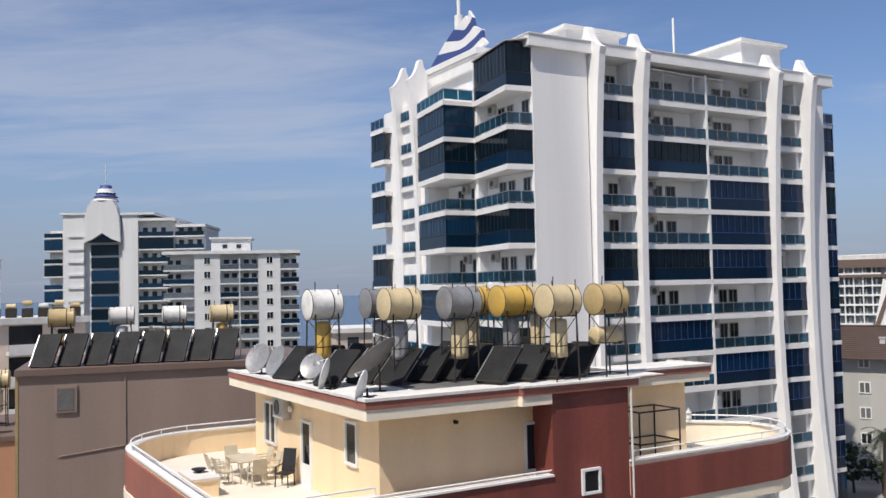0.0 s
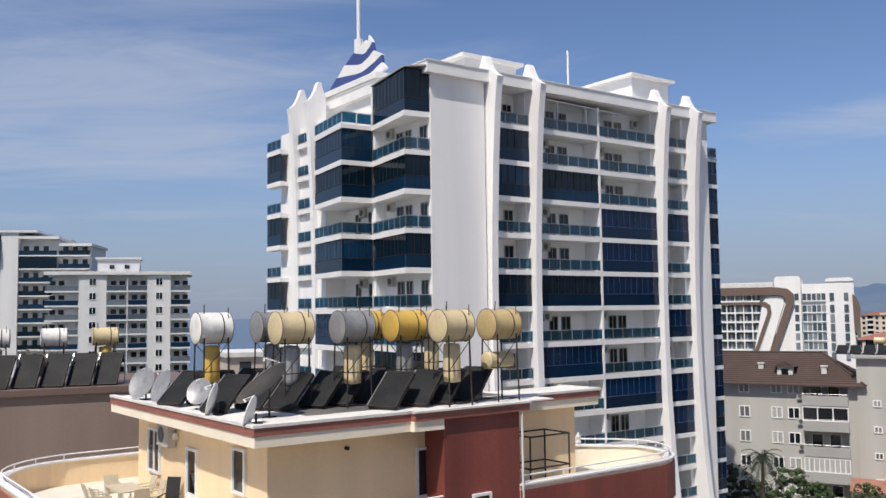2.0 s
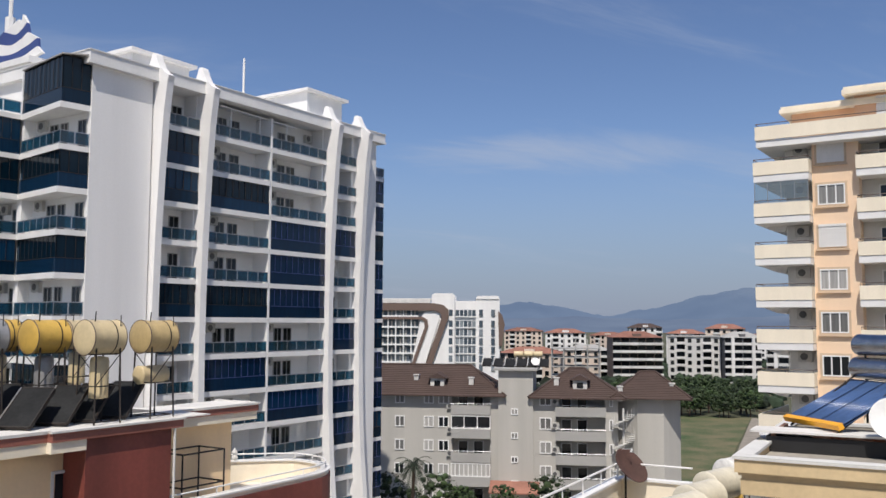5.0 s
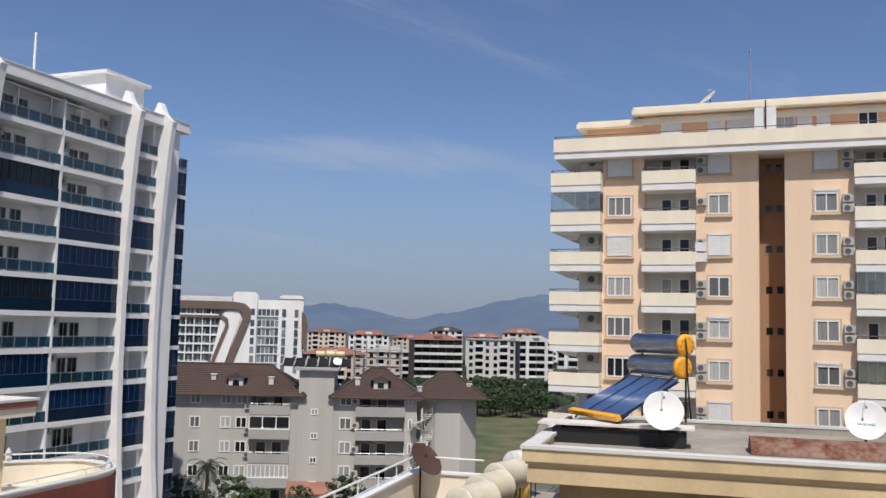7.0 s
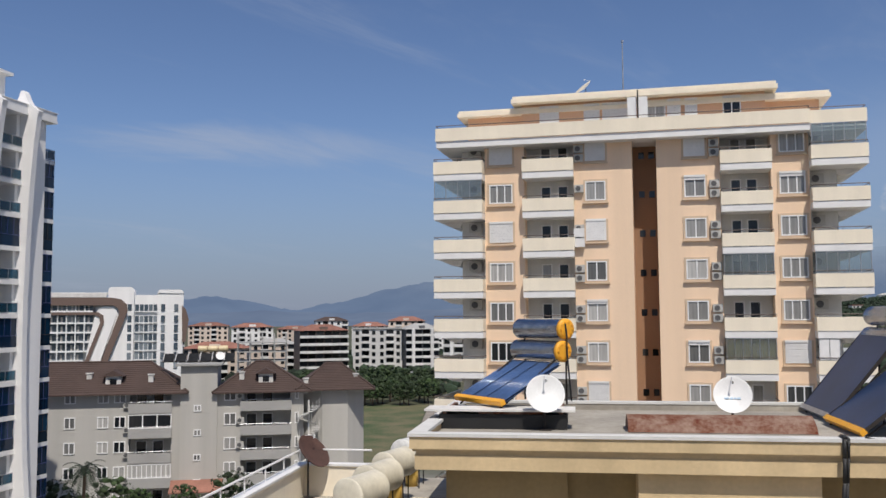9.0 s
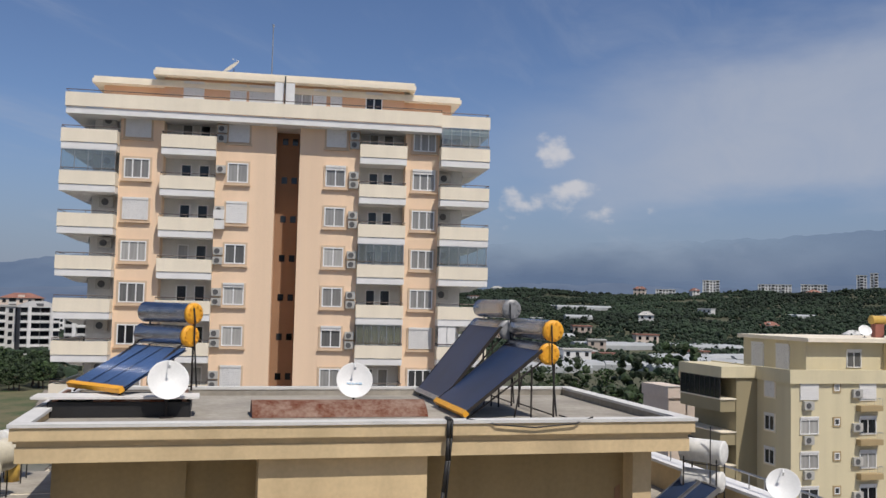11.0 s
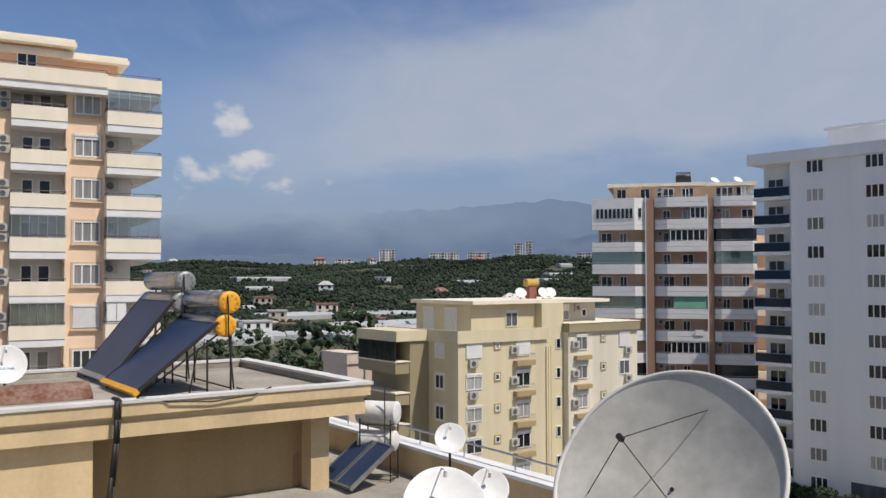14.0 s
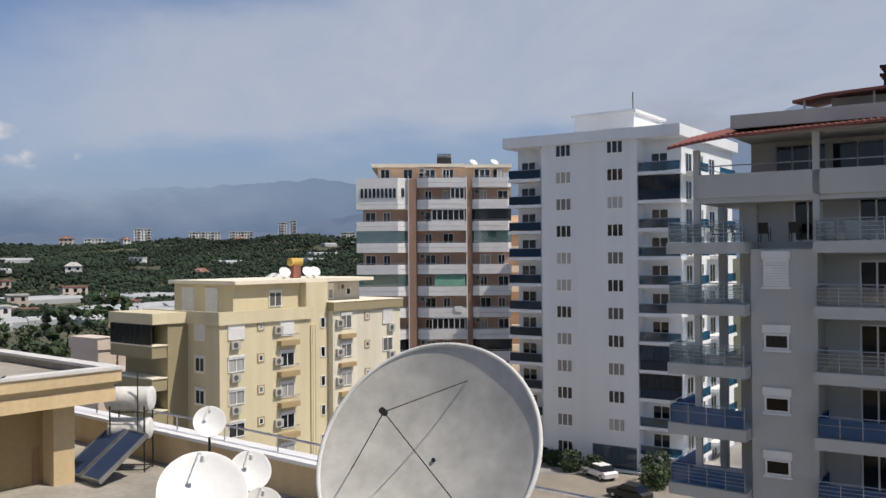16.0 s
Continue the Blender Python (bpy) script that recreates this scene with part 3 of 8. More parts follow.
part("wall", G().box(10.0, 11.2, 0.5, 1.9, GROUND, 18.4).box(25.6, 26.9, 0.5, 1.9, GROUND, 18.4).box(29.9, 31.6, 0.4, 1.9, GROUND, 18.4).box(5.3, 6.6, 0.3, 1.9, GROUND, 18.4), WHITE, tower)
part("wall", G().box(-2.0, 0, 13.2, 22, GROUND, 17.0).box(-0.9, 0, 6.7, 7.3, GROUND, 18.4), WHITE, tower)
roof = part("roof", G().box(-0.6, 34.4, -0.5, 22.4, 18.4, 18.65).box(-0.55, 34.35, -0.45, 22.35, 18.65, 19.35), WHITE_TRIM, tower)
part("parapet_cap", G().box(-0.62, 34.42, -0.52, -0.2, 19.35, 19.42).box(-0.62, -0.3, -0.2, 22.4, 19.35, 19.42), WHITE_TRIM, roof)
for x0, x1, y0, y1, z in ((7.3, 13.2, 5.2, 9.5, 22.1), (27.2, 32.6, 4.0, 13.5, 23.0)):
    rb = part("stair_house", G().box(x0, x1, y0, y1, 19.3, z), WHITE, tower)
    part("stair_house_roof", G().box(x0 - 0.5, x1 + 0.5, y0 - 0.5, y1 + 0.5, z, z + 0.3), WHITE_TRIM, rb)
part("mast", G().tube((17.6, 3, 19.4), (17.6, 3, 20.4), 0.26, 8, 0.1).tube((17.6, 3, 20.4), (17.6, 3, 23.8), 0.10), WHITE_TRIM, tower)


def fin(m):
    """A curved vertical fin with a horn at its head; it swings out of the facade in y."""
    zs = [(20.7, 0.05), (20.45, -0.12), (20.0, -0.3), (19.5, -0.6), (19.05, -1.05), (18.75, -1.6), (18.3, -1.45), (16, -1.15), (12, -0.85), (7, -0.62), (2, -0.5), (-3, -0.5), (-8, -0.62), (-13, -0.9), (-18, -1.4), (GROUND, -2.2)]
    pts = [(0, y, z) for z, y in zs] + [(0, 1.0, GROUND), (0, 1.0, 19.4), (0, 0.55, 20.2), (0, 0.4, 20.7)]
    return part("fin", G().prism(pts, (0.62, 0, 0)), WHITE, tower, "", m)


for x in (5.45, 10.1, 25.75, 30.3):
    fin(pose(x, 0, 0))
LEFT = pose(0, 22, 0, 0, 0, -90)
for v, uo in ((15.3, -1.9), (18.6, -1.9)):
    fin(LEFT @ pose(22 - v, uo, 0) @ Matrix.Diagonal((1, 0.75, 1, 1)))


def rail_run(parent, pts, z, h=0.95):
    """Blue glass balustrade along a plan line, with posts and a handrail."""
    g, r = G(), G()
    for (x0, y0), (x1, y1) in zip(pts, pts[1:]):
        L = math.hypot(x1 - x0, y1 - y0)
        dx, dy = (x1 - x0) / L, (y1 - y0) / L
        n = max(1, round(L / 1.15))
        r.tube((x0, y0, z + h), (x1, y1, z + h), 0.035, 6)
        r.tube((x0, y0, z + 0.1), (x1, y1, z + 0.1), 0.02, 4)
        for k in range(n + 1):
            p = (x0 + dx * L * k / n, y0 + dy * L * k / n)
            r.tube((*p, z), (*p, z + h), 0.022, 4)
            if k < n:
                a, b = L * k / n + 0.05, L * (k + 1) / n - 0.05
                g.prism([(x0 + dx * a, y0 + dy * a, z + 0.12), (x0 + dx * b, y0 + dy * b, z + 0.12), (x0 + dx * b, y0 + dy * b, z + h - 0.04), (x0 + dx * a, y0 + dy * a, z + h - 0.04)], (-dy * 0.012, dx * 0.012, 0))
    p = part("glass_panel", g, RAIL_GLASS, parent, "blue tinted glass balustrade")
    part("handrail", r, RAIL_STEEL, parent)
    return p


def glazed_run(parent, pts, z, h=2.62, film=False):
    """Storey-high sliding glass with a deep blue lower panel, along a plan line."""
    g, low, r = G(), G(), G()
    for (x0, y0), (x1, y1) in zip(pts, pts[1:]):
        L = math.hypot(x1 - x0, y1 - y0)
        dx, dy = (x1 - x0) / L, (y1 - y0) / L
        n = max(1, round(L / 0.75))
        low.prism([(x0, y0, z), (x1, y1, z), (x1, y1, z + 1.0), (x0, y0, z + 1.0)], (-dy * 0.06, dx * 0.06, 0))
        for k in range(n + 1):
            p = (x0 + dx * L * k / n, y0 + dy * L * k / n)
            r.tube((*p, z + 1.0), (*p, z + h), 0.018, 4)
            if k < n:
                a, b = L * k / n, L * (k + 1) / n
                j = 0.012 * ((k * 7) % 3)
                ox, oy = -dy * (0.05 + j), dx * (0.05 + j)
                g.prism([(x0 + dx * a + ox, y0 + dy * a + oy, z + 1.0), (x0 + dx * b + ox, y0 + dy * b + oy, z + 1.0), (x0 + dx * b + ox, y0 + dy * b + oy, z + h), (x0 + dx * a + ox, y0 + dy * a + oy, z + h)], (-dy * 0.012, dx * 0.012, 0))
        r.tube((x0, y0, z + 1.02), (x1, y1, z + 1.02), 0.03, 4)
        r.tube((x0, y0, z + h - 0.03), (x1, y1, z + h - 0.03), 0.03, 4)
    part("glazing", g, BLUE_FILM if film else BLUE_GLASS, parent, "dark blue sliding glass")
    part("lower_panel", low, BLUE_FILM if film else BLUE_SOLID, parent)
    part("mullion", r, BLUE_PAINT if film else STEEL_DARK, parent)


def tower_balcony(m, plan, z, closed, doors=(), ac=(), back=1.9, tall=2.62, film=False):
    """plan: outline of the slab, first its open edge from end to end; doors and acs stand on the wall at y = back."""
    edge = plan[:-2] if len(plan) > 3 else plan
    lo = [(x, y, z - 0.42) for x, y in plan]
    b = part("balcony", G().prism(lo, (0, 0, 0.42)), WHITE_TRIM, tower, "", m)
    inset = [(x, y + 0.08) for x, y in edge]
    glazed_run(b, inset, z, tall, film) if closed else rail_run(b, inset, z)
    for x, w in doors:
        fr = part("balcony_door", cached(("bdoor", w), bars(w, 2.1, 2, 0.06, 0.08), GREY_DARK), None, b, "", pose(x, back, z))
        part("pane", cached(("bpane", w), lambda: G().box(0.06, w - 0.06, -0.03, -0.005, 0.06, 2.04), WIN_DARK), None, fr)
    if not closed:
        for x in ac:
            ac_unit(b, I4, x, back, z + 1.75)
    return b


CL1 = {1, 2, 5, 9}
CML = {2, 5, 7, 10}
CMR = {3, 4, 5, 8, 11}
CL2 = {3, 6, 8, 9}
for k, z in enumerate(SLAB):
    tower_balcony(I4, [(6.3, 0), (10.1, 0), (10.1, 1.9), (6.3, 1.9)], z, k in CL1, ((8.7, 1.0),), (7.4,) if k == 0 else ())
    tower_balcony(I4, [(10.9, -0.02), (18.2, -0.02), (18.2, 1.9), (10.9, 1.9)], z, k in CML, ((11.3, 0.8), (13.6, 1.0), (15.0, 1.1)), (12.7,) if k else (), film=k > 6)
    tower_balcony(I4, [(18.3, -0.02), (25.75, -0.02), (25.75, 1.9), (18.3, 1.9)], z, k in CMR, ((18.6, 0.7), (20.9, 1.0), (22.1, 1.1)), (19.6,) if k else (24.4,), film=True)
    tower_balcony(I4, [(26.4, 0), (30.3, 0), (30.3, 1.9), (26.4, 1.9)], z, k in CL2, ((28.3, 1.0),), (27.2,) if k in (4, 9) else (), film=True)
    part("divider", G().box(18.16, 18.38, 0.0, 1.9, z, z + 2.62), WHITE, tower)
    tower_balcony(pose(33.4, 0, 0, 0, 0, 90), [(0.6, -0.02), (0.6, -2.2), (4.4, -2.2), (4.4, -0.01), (0.6, -0.01)], z - (0.3 if k == 0 else 0), k not in (0,), (), film=k % 3 > 0)
    # the gable side: two angled bays, a slot between the fins, and an end bay
    tower_balcony(LEFT, [(15.1, -1.1), (21.6, -2.2), (21.9, -0.1), (21.9, 0.0), (15.1, 0.0)], z, k in (0, 2, 4, 7, 9, 10), ((17.2, 1.0), (18.5, 0.9), (20.6, 1.0)), (16.0,), back=0.0, tall=3.32 if k == 0 else 2.62)
    tower_balcony(LEFT, [(8.4, -2.9), (14.9, -3.9), (15.1, -1.2), (15.1, 0.0), (8.4, 0.0)], z, k in (1, 2, 4, 6, 8, 9), ((10.6, 0.9), (12.8, 1.1)), (11.6,) if k else (), back=0.0)
    tower_balcony(LEFT, [(4.1, -2.35), (6.6, -2.35), (6.6, -2.0), (4.1, -2.0)], z, False, ())
    tower_balcony(LEFT, [(-1.3, -2.9), (1.6, -2.9), (1.6, -2.0), (-1.3, -2.0)], z, k % 2 == 1, ())
# awning frames on the top terrace
for x in (13.6, 17.0, 20.4):
    part("awning_post", G().tube((x, 0.25, 15.4), (x, 0.25, 18.0), 0.05), WHITE_TRIM, tower)
part("awning", G().prism([(12.4, 0.2, 18.0), (21.6, 0.2, 17.75), (21.6, 1.9, 18.1), (12.4, 1.9, 18.35)], (0, 0, 0.08)), WHITE_TRIM, tower)
# upper storey of the gable and the sail on its roof
part("wall", G().box(-0.16, 3.0, 7.4, 18.6, 15.4, 19.65), WHITE, tower)
part("roof", G().box(-0.55, 3.6, 7.1, 18.9, 19.65, 20.15), WHITE_TRIM, tower)
part("canopy_roof", G().prism([(-2.25, 0.3, 18.72), (-1.15, 6.95, 18.72), (-0.5, 6.95, 18.72), (-0.5, -0.3, 18.9), (-0.6, -0.3, 18.9)], (0, 0, 0.09)), GREY_DARK, tower)


def sail_band(lo, hi, tip_lo, tip_hi, material, dx):
    """One swept band of the roof sail between two curves from the leading edge to the tips; the lower sags, the tip flicks up."""
    n, g, rows = 14, G(), []
    for (y0, z0), (y1, z1) in ((lo, tip_lo), (hi, tip_hi)):
        rows.append([(y0 + (y1 - y0) * i / n, z0 + (z1 - z0) * i / n - 0.34 * math.sin(math.pi * i / n) + 0.16 * math.sin(9.0 * i / n) * i / n + 0.30 * max(0.0, i / n - 0.86) / 0.14) for i in range(n + 1)])
    ring = rows[0] + rows[1][::-1]
    g.prism([(0.3 + dx, y, z) for y, z in ring], (0.25, 0, 0))
    return part("sail_band", g, material, tower)


LEAD = ((18.4, 20.15), (16.9, 20.55), (15.4, 21.5), (14.0, 22.4), (12.5, 23.15), (10.5, 23.85))
TIPS = ((6.8, 20.15), (7.5, 20.75), (7.6, 21.45), (9.0, 22.15), (9.3, 23.0), (10.0, 23.8))
for i in range(5):
    sail_band(LEAD[i], LEAD[i + 1], TIPS[i], TIPS[i + 1], (WHITE_TRIM, BLUE_PAINT)[i % 2], 0.06 * i)
part("sail_mast", G().tube((1.9, 14.0, 19.4), (1.9, 14.0, 25.0), 0.42, 8).tube((1.9, 14.0, 25.0), (1.9, 14.0, 29.2), 0.17), WHITE_TRIM, tower)

# ---- peach apartment block ----
peach = thing("apartment_block", pose(49.95, 46.9, 0, 0, 0, -60.5), "peach apartment block with cream solid balconies", "apartment building")
WALLS = ((3.45, 6.5), (10.25, 14.57), (16.32, 20.8), (24.3, 26.9))
for x0, x1 in WALLS:
    part("wall", G().box(x0, x1, 1.2, 16, GROUND, 13.0), PEACH, peach)
for x0, x1 in ((6.5, 10.25), (20.8, 24.3)):
    part("wall", G().box(x0, x1, 2.6, 16, GROUND, 13.0), OFF_WHITE, peach)
part("wall", G().box(1.4, 3.45, 2.4, 16, GROUND, 13.0).box(26.9, 28.9, 2.4, 16, GROUND, 13.0), OFF_WHITE, peach)
# back of the recess in the shade-darkened tone
part("wall", G().box(14.57, 16.32, 3.6, 16, GROUND, 13.0), RECESS, peach)
BASE = [10.27 - 3.0 * k for k in range(12)]


def solid_balcony(parent, m, x0, x1, y0, y1, z, h=1.45, rail=True, side=0):
    """Cream parapet balcony with a stepped white foot and a low brown rail; side adds its own return, -1 left, 1 right."""
    b = part("balcony", G().box(x0, x1, y0, y0 + 0.15, z + 0.5, z + h).box(x0, x0 + 0.15, y0 + 0.15, y1, z + 0.5, z + h).box(x1 - 0.15, x1, y0 + 0.15, y1, z + 0.5, z + h), CREAM, parent, "", m)
    part("balcony_floor", G().box(x0 + 0.02, x1 - 0.02, y0 + 0.05, y1, z, z + 0.47), WHITE_TRIM, b)
    if rail:
        r = G().path([(x0 + 0.05, y1, z + h + 0.2), (x0 + 0.05, y0 + 0.05, z + h + 0.2), (x1 - 0.05, y0 + 0.05, z + h + 0.2), (x1 - 0.05, y1, z + h + 0.2)], 0.03, 5)
        n = max(2, round((x1 - x0) / 1.6))
        for i in range(n + 1):
            x = x0 + 0.05 + (x1 - x0 - 0.1) * i / n
            r.tube((x, y0 + 0.05, z + h), (x, y0 + 0.05, z + h + 0.2), 0.02, 4)
        part("rail", r, RAIL_BROWN, b)
    return b


def enclosure(parent, x0, x1, y, z, h, n, glass=None, curtains=False):
    """Sliding glass between a parapet and the slab above."""
    e = part("enclosure_frame", bars(x1 - x0, h, n, 0.05, 0.06)(), GALV, parent, "", pose(x0, y, z))
    part("pane", G().box(0.05, x1 - x0 - 0.05, -0.03, -0.02, 0.05, h - 0.05), glass or CLEAR_GLASS, e)
    if curtains:
        g = G()
        nn = int((x1 - x0) / 0.16)
        for i in range(nn):
            xx = (x1 - x0) * i / nn
            g.box(xx, xx + 0.13, 0.1 + 0.05 * (i % 2), 0.14 + 0.05 * (i % 2), 0.05, h - 0.1)
        part("curtain", g, TANK_TAN, e)


SH1 = {0: 1.0, 2: 1.0}
SH2 = {0: 1.0, 2: 1.0, 6: 1.0}
SH4 = {0: 0.0, 5: 1.0}
for k, z in enumerate(BASE):
    wz = z + 1.22
    window(peach, I4, 3.8, 1.2, wz, 1.8, 1.45, 3, SH1.get(k, 0), SURROUND, SURROUND, t=0.09)
    window(peach, I4, 11.1, 1.2, wz, 1.5, 1.45, 2, SH2.get(k, 0.12 if k == 4 else 0), SURROUND, SURROUND, t=0.09)
    window(peach, I4, 18.27, 1.2, wz, 1.5, 1.45, 2, 1.0 if k == 0 else 0.14 if k in (1, 5) else 0, SURROUND, SURROUND, t=0.09)
    window(peach, I4, 24.85, 1.2, wz, 1.75, 1.45, 3, {0: 0.0, 1: 0.15, 5: 1.0}.get(k, 0), SURROUND, SURROUND, t=0.09)
    for x in (15.0, 15.75):
        part("window", cached(("slit_window",), lambda: G().box(0, 0.42, -0.03, 0.0, 0, 0.5), WIN_DARK), None, peach, "", pose(x, 3.6, z + 1.6))
    solid_balcony(peach, I4, -0.35, 3.45, 0, 2.4, z)
    solid_balcony(peach, I4, 6.42, 10.28, 0.45, 2.6, z)
    solid_balcony(peach, I4, 20.78, 24.32, 0.45, 2.6, z)
    solid_balcony(peach, I4, 26.85, 30.6, 0, 2.4, z)
    # rounded brackets under the corner balconies
    for x0, s in ((-0.35, 1), (30.6, -1)):
        part("bracket", G().prism([(x0, 2.4, z), (x0 + s * 1.75, 2.4, z), (x0 + s * 1.6, 2.4, z - 0.45), (x0 + s * 0.9, 2.4, z - 0.38)], (0, 6, 0)), WHITE_TRIM, peach)
        part("side_balcony", G().box(min(x0, x0 + s * 1.75), max(x0, x0 + s * 1.75), 2.4, 9.0, z, z + 0.47).box(min(x0, x0 + s * 0.15), max(x0, x0 + s * 0.15), 2.4, 9.0, z + 0.47, z + 1.45), CREAM, peach)
    for x, w in ((7.6, 0.8), (8.9, 0.8), (21.6, 0.75), (22.7, 0.8)):
        window(peach, I4, x, 2.6, z + 0.5, w, 2.1, 1, 0, glass=WIN_DARK if k % 3 else WIN, name="balcony_door")
    ac_unit(peach, I4, 2.0, 2.4, z + 2.15)
    ac_unit(peach, I4, 27.0, 2.4, z + 2.0)
    for dz in (1.25, 1.95):
        if not (k == 1 and dz < 1.5):
            ac_unit(peach, I4, 10.3, 1.2, z + dz - 0.1, 0.68, 0.55)
        ac_unit(peach, I4, 20.05, 1.2, z + dz - 0.1, 0.68, 0.55)
part("cover", G().box(10.25, 11.02, 0.8, 1.2, 5.0, 5.65).box(10.22, 11.0, 0.78, 1.2, 5.75, 6.4), SHUTTER, peach, "white sheet wrapped round an air conditioner")
enclosure(peach, -0.3, 3.4, 0.1, BASE[1] + 1.48, 1.5, 4)
enclosure(peach, 20.85, 24.25, 0.55, BASE[3] + 1.48, 1.5, 6)
enclosure(peach, 20.85, 24.25, 0.55, BASE[5] + 1.48, 1.5, 6, None, True)
for k in (0, 3):
    enclosure(peach, 26.9, 30.5, 0.1, BASE[k] + 1.48, 1.5, 5)
enclosure(peach, 26.9, 28.3, 0.1, BASE[5] + 1.48, 1.5, 2, SHUTTER)
# top terrace and penthouse
band = part("terrace_parapet", G().box(-0.15, 26.85, -0.05, 0.15, 13.32, 14.3).box(26.85, 30.6, 0.15, 0.35, 13.25, 14.2).box(-0.15, 0.1, 0.15, 16, 13.32, 14.3).box(30.4, 30.6, 0.35, 16, 13.25, 14.2), CREAM, peach)
part("terrace_floor", G().box(-0.1, 26.85, 0.05, 16, 12.8, 13.28).box(26.85, 30.55, 0.25, 16, 12.72, 13.2), WHITE_TRIM, peach)
part("rail", G().path([(-0.1, 16, 14.5), (-0.1, 0, 14.5), (26.8, 0, 14.5), (26.8, 0.25, 14.4), (30.5, 0.25, 14.4), (30.5, 16, 14.4)], 0.03, 5), RAIL_BROWN, peach)
pent = part("penthouse", G().box(1.8, 28.0, 3.0, 16, 13.28, 15.6).box(6.2, 24.2, 2.4, 15, 13.28, 16.3), TERRACOTTA, peach)
part("penthouse_roof", G().box(1.1, 28.7, 2.2, 16.5, 15.6, 15.9).box(1.2, 28.6, 2.3, 16.4, 15.9, 16.1), CREAM, pent)
part("penthouse_roof", G().box(5.5, 25.0, 1.5, 15.5, 16.3, 16.62).box(5.6, 24.9, 1.6, 15.4, 16.62, 16.84), CREAM, pent)
for x, w, sh in ((7.6, 1.5, 1.0), (11.0, 1.2, 1.0), (12.4, 2.2, 1.0), (15.6, 1.5, 0.0), (17.2, 1.0, 0.9), (18.5, 0.9, 0.9), (21.2, 1.3, 0.12)):
    window(pent, I4, x, 2.4, 13.9, w, 2.05, 2, sh)
part("white_panel", G().box(14.35, 15.0, 0.3, 0.36, 14.2, 15.95).box(15.15, 15.8, 0.3, 0.36, 14.2, 15.95), FRAME_WHITE, peach)
part("pipe", G().tube((15.1, 0.1, 13.3), (15.1, 0.1, 16.4), 0.05), BLACK, peach)
part("antenna_mast", G().tube((13.9, 6, 16.8), (13.9, 6, 21.8), 0.055, 5).tube((13.9, 6, 21.8), (13.9, 6, 22.0), 0.10, 8), GALV, peach)
P_M = peach.matrix_basis
satellite_dish(P_M @ pose(11.0, 5, 16.84), 0.75, 0.16, DISH_WHITE, "white satellite dish on the peach block's roof", 0.75, 52, 318)
satellite_dish(P_M @ pose(12.6, 5, 16.84), 0.35, 0.08, DISH_WHITE, "small white satellite dish on the peach block's roof", 0.1, 35, 200)
satellite_dish(P_M @ pose(13.5, 5, 16.84), 0.3, 0.08, DISH_WHITE, "small white satellite dish on the peach block's roof", 0.1, 35, 200)

# ---- yellow house with the maroon stair wall ----
R_M = pose(-2.19, 24.09, 0, 0, 0, 30.5)
house = thing("house", R_M, "yellow and maroon apartment house with flat roof terrace", "house")
part("wall", G().box(0.75, 5.75, 0.8, 11.2, GROUND, -3.3), YELLOW, house)
part("wall", G().box(5.75, 10.6, 2.0, 11.2, GROUND, -3.3).box(10.6, 13.6, 2.0, 3.4, GROUND, -3.3), YELLOW, house)
part("wall", G().box(5.75, 6.5, 0.85, 2.0, GROUND, -3.3), YELLOW, house)
part("wall", G().box(6.02, 9.0, -0.12, 2.2, GROUND, -2.95), MAROON, house, "maroon painted stair wall")
eave = part("roof", G().box(0.0, 5.62, 0.0, 12, -3.42, -3.12).box(5.62, 9.3, 1.0, 12, -3.42, -3.12).box(9.3, 10.9, 1.55, 12, -3.42, -3.12).box(10.9, 14.4, 1.55, 3.6, -3.42, -3.12), CREAM, house)
part("eave_band", G().box(-0.03, 5.62, -0.03, 12, -3.118, -2.90).box(4.9, 9.35, -0.25, 1.0, -3.118, -2.88).box(9.35, 10.93, 1.5, 12, -3.118, -2.90).box(10.93, 14.43, 1.5, 3.63, -3.118, -2.90), RED_BAND, eave)
part("eave_soffit", G().box(4.9, 5.98, -0.2, 0.95, -3.42, -3.122), CREAM, eave)
part("roof_deck", G().box(0.14, 10.8, 0.14, 11.9, -2.90, -2.86).box(10.8, 14.3, 1.6, 3.5, -2.90, -2.86).box(5.0, 9.3, -0.15, 0.14, -2.878, -2.86), PALE_SCREED, eave)
# dark felt patch also stands for the shadows among the collectors
part("roof_felt", G().box(2.2, 9.2, 1.3, 11.6, -2.86, -2.85).box(9.2, 10.4, 2.2, 11.6, -2.86, -2.85), FELT, eave, "weathered roof felt, its dark tone also standing for collector shadows")
part("roof_edge", G().box(-0.06, 5.0, -0.06, 0.14, -2.90, -2.82).box(-0.06, 0.14, 0.14, 12, -2.90, -2.82).box(4.85, 9.4, -0.3, -0.15, -2.878, -2.82).box(9.4, 14.47, 1.46, 1.6, -2.90, -2.82).box(14.3, 14.47, 1.6, 3.6, -2.90, -2.82), PALE_SCREED, eave)
HL = pose(0.75, 11.2, 0, 0, 0, -90)
window(house, HL, 1.15, 0, -5.35, 1.2, 1.5, 2, 0, glass=WIN_DARK)
window(house, HL, 8.25, 0, -5.05, 0.85, 1.3, 1, 0, glass=WIN_DARK)
dr = window(house, HL, 4.75, 0, -6.3, 0.85, 2.15, 1, 0, name="door", glass=WIN_DARK)
part("door_panel", G().box(0.06, 0.79, -0.05, -0.036, 0.06, 0.75), FRAME_WHITE, dr)
ac_unit(house, HL, 2.75, 0, -4.25)
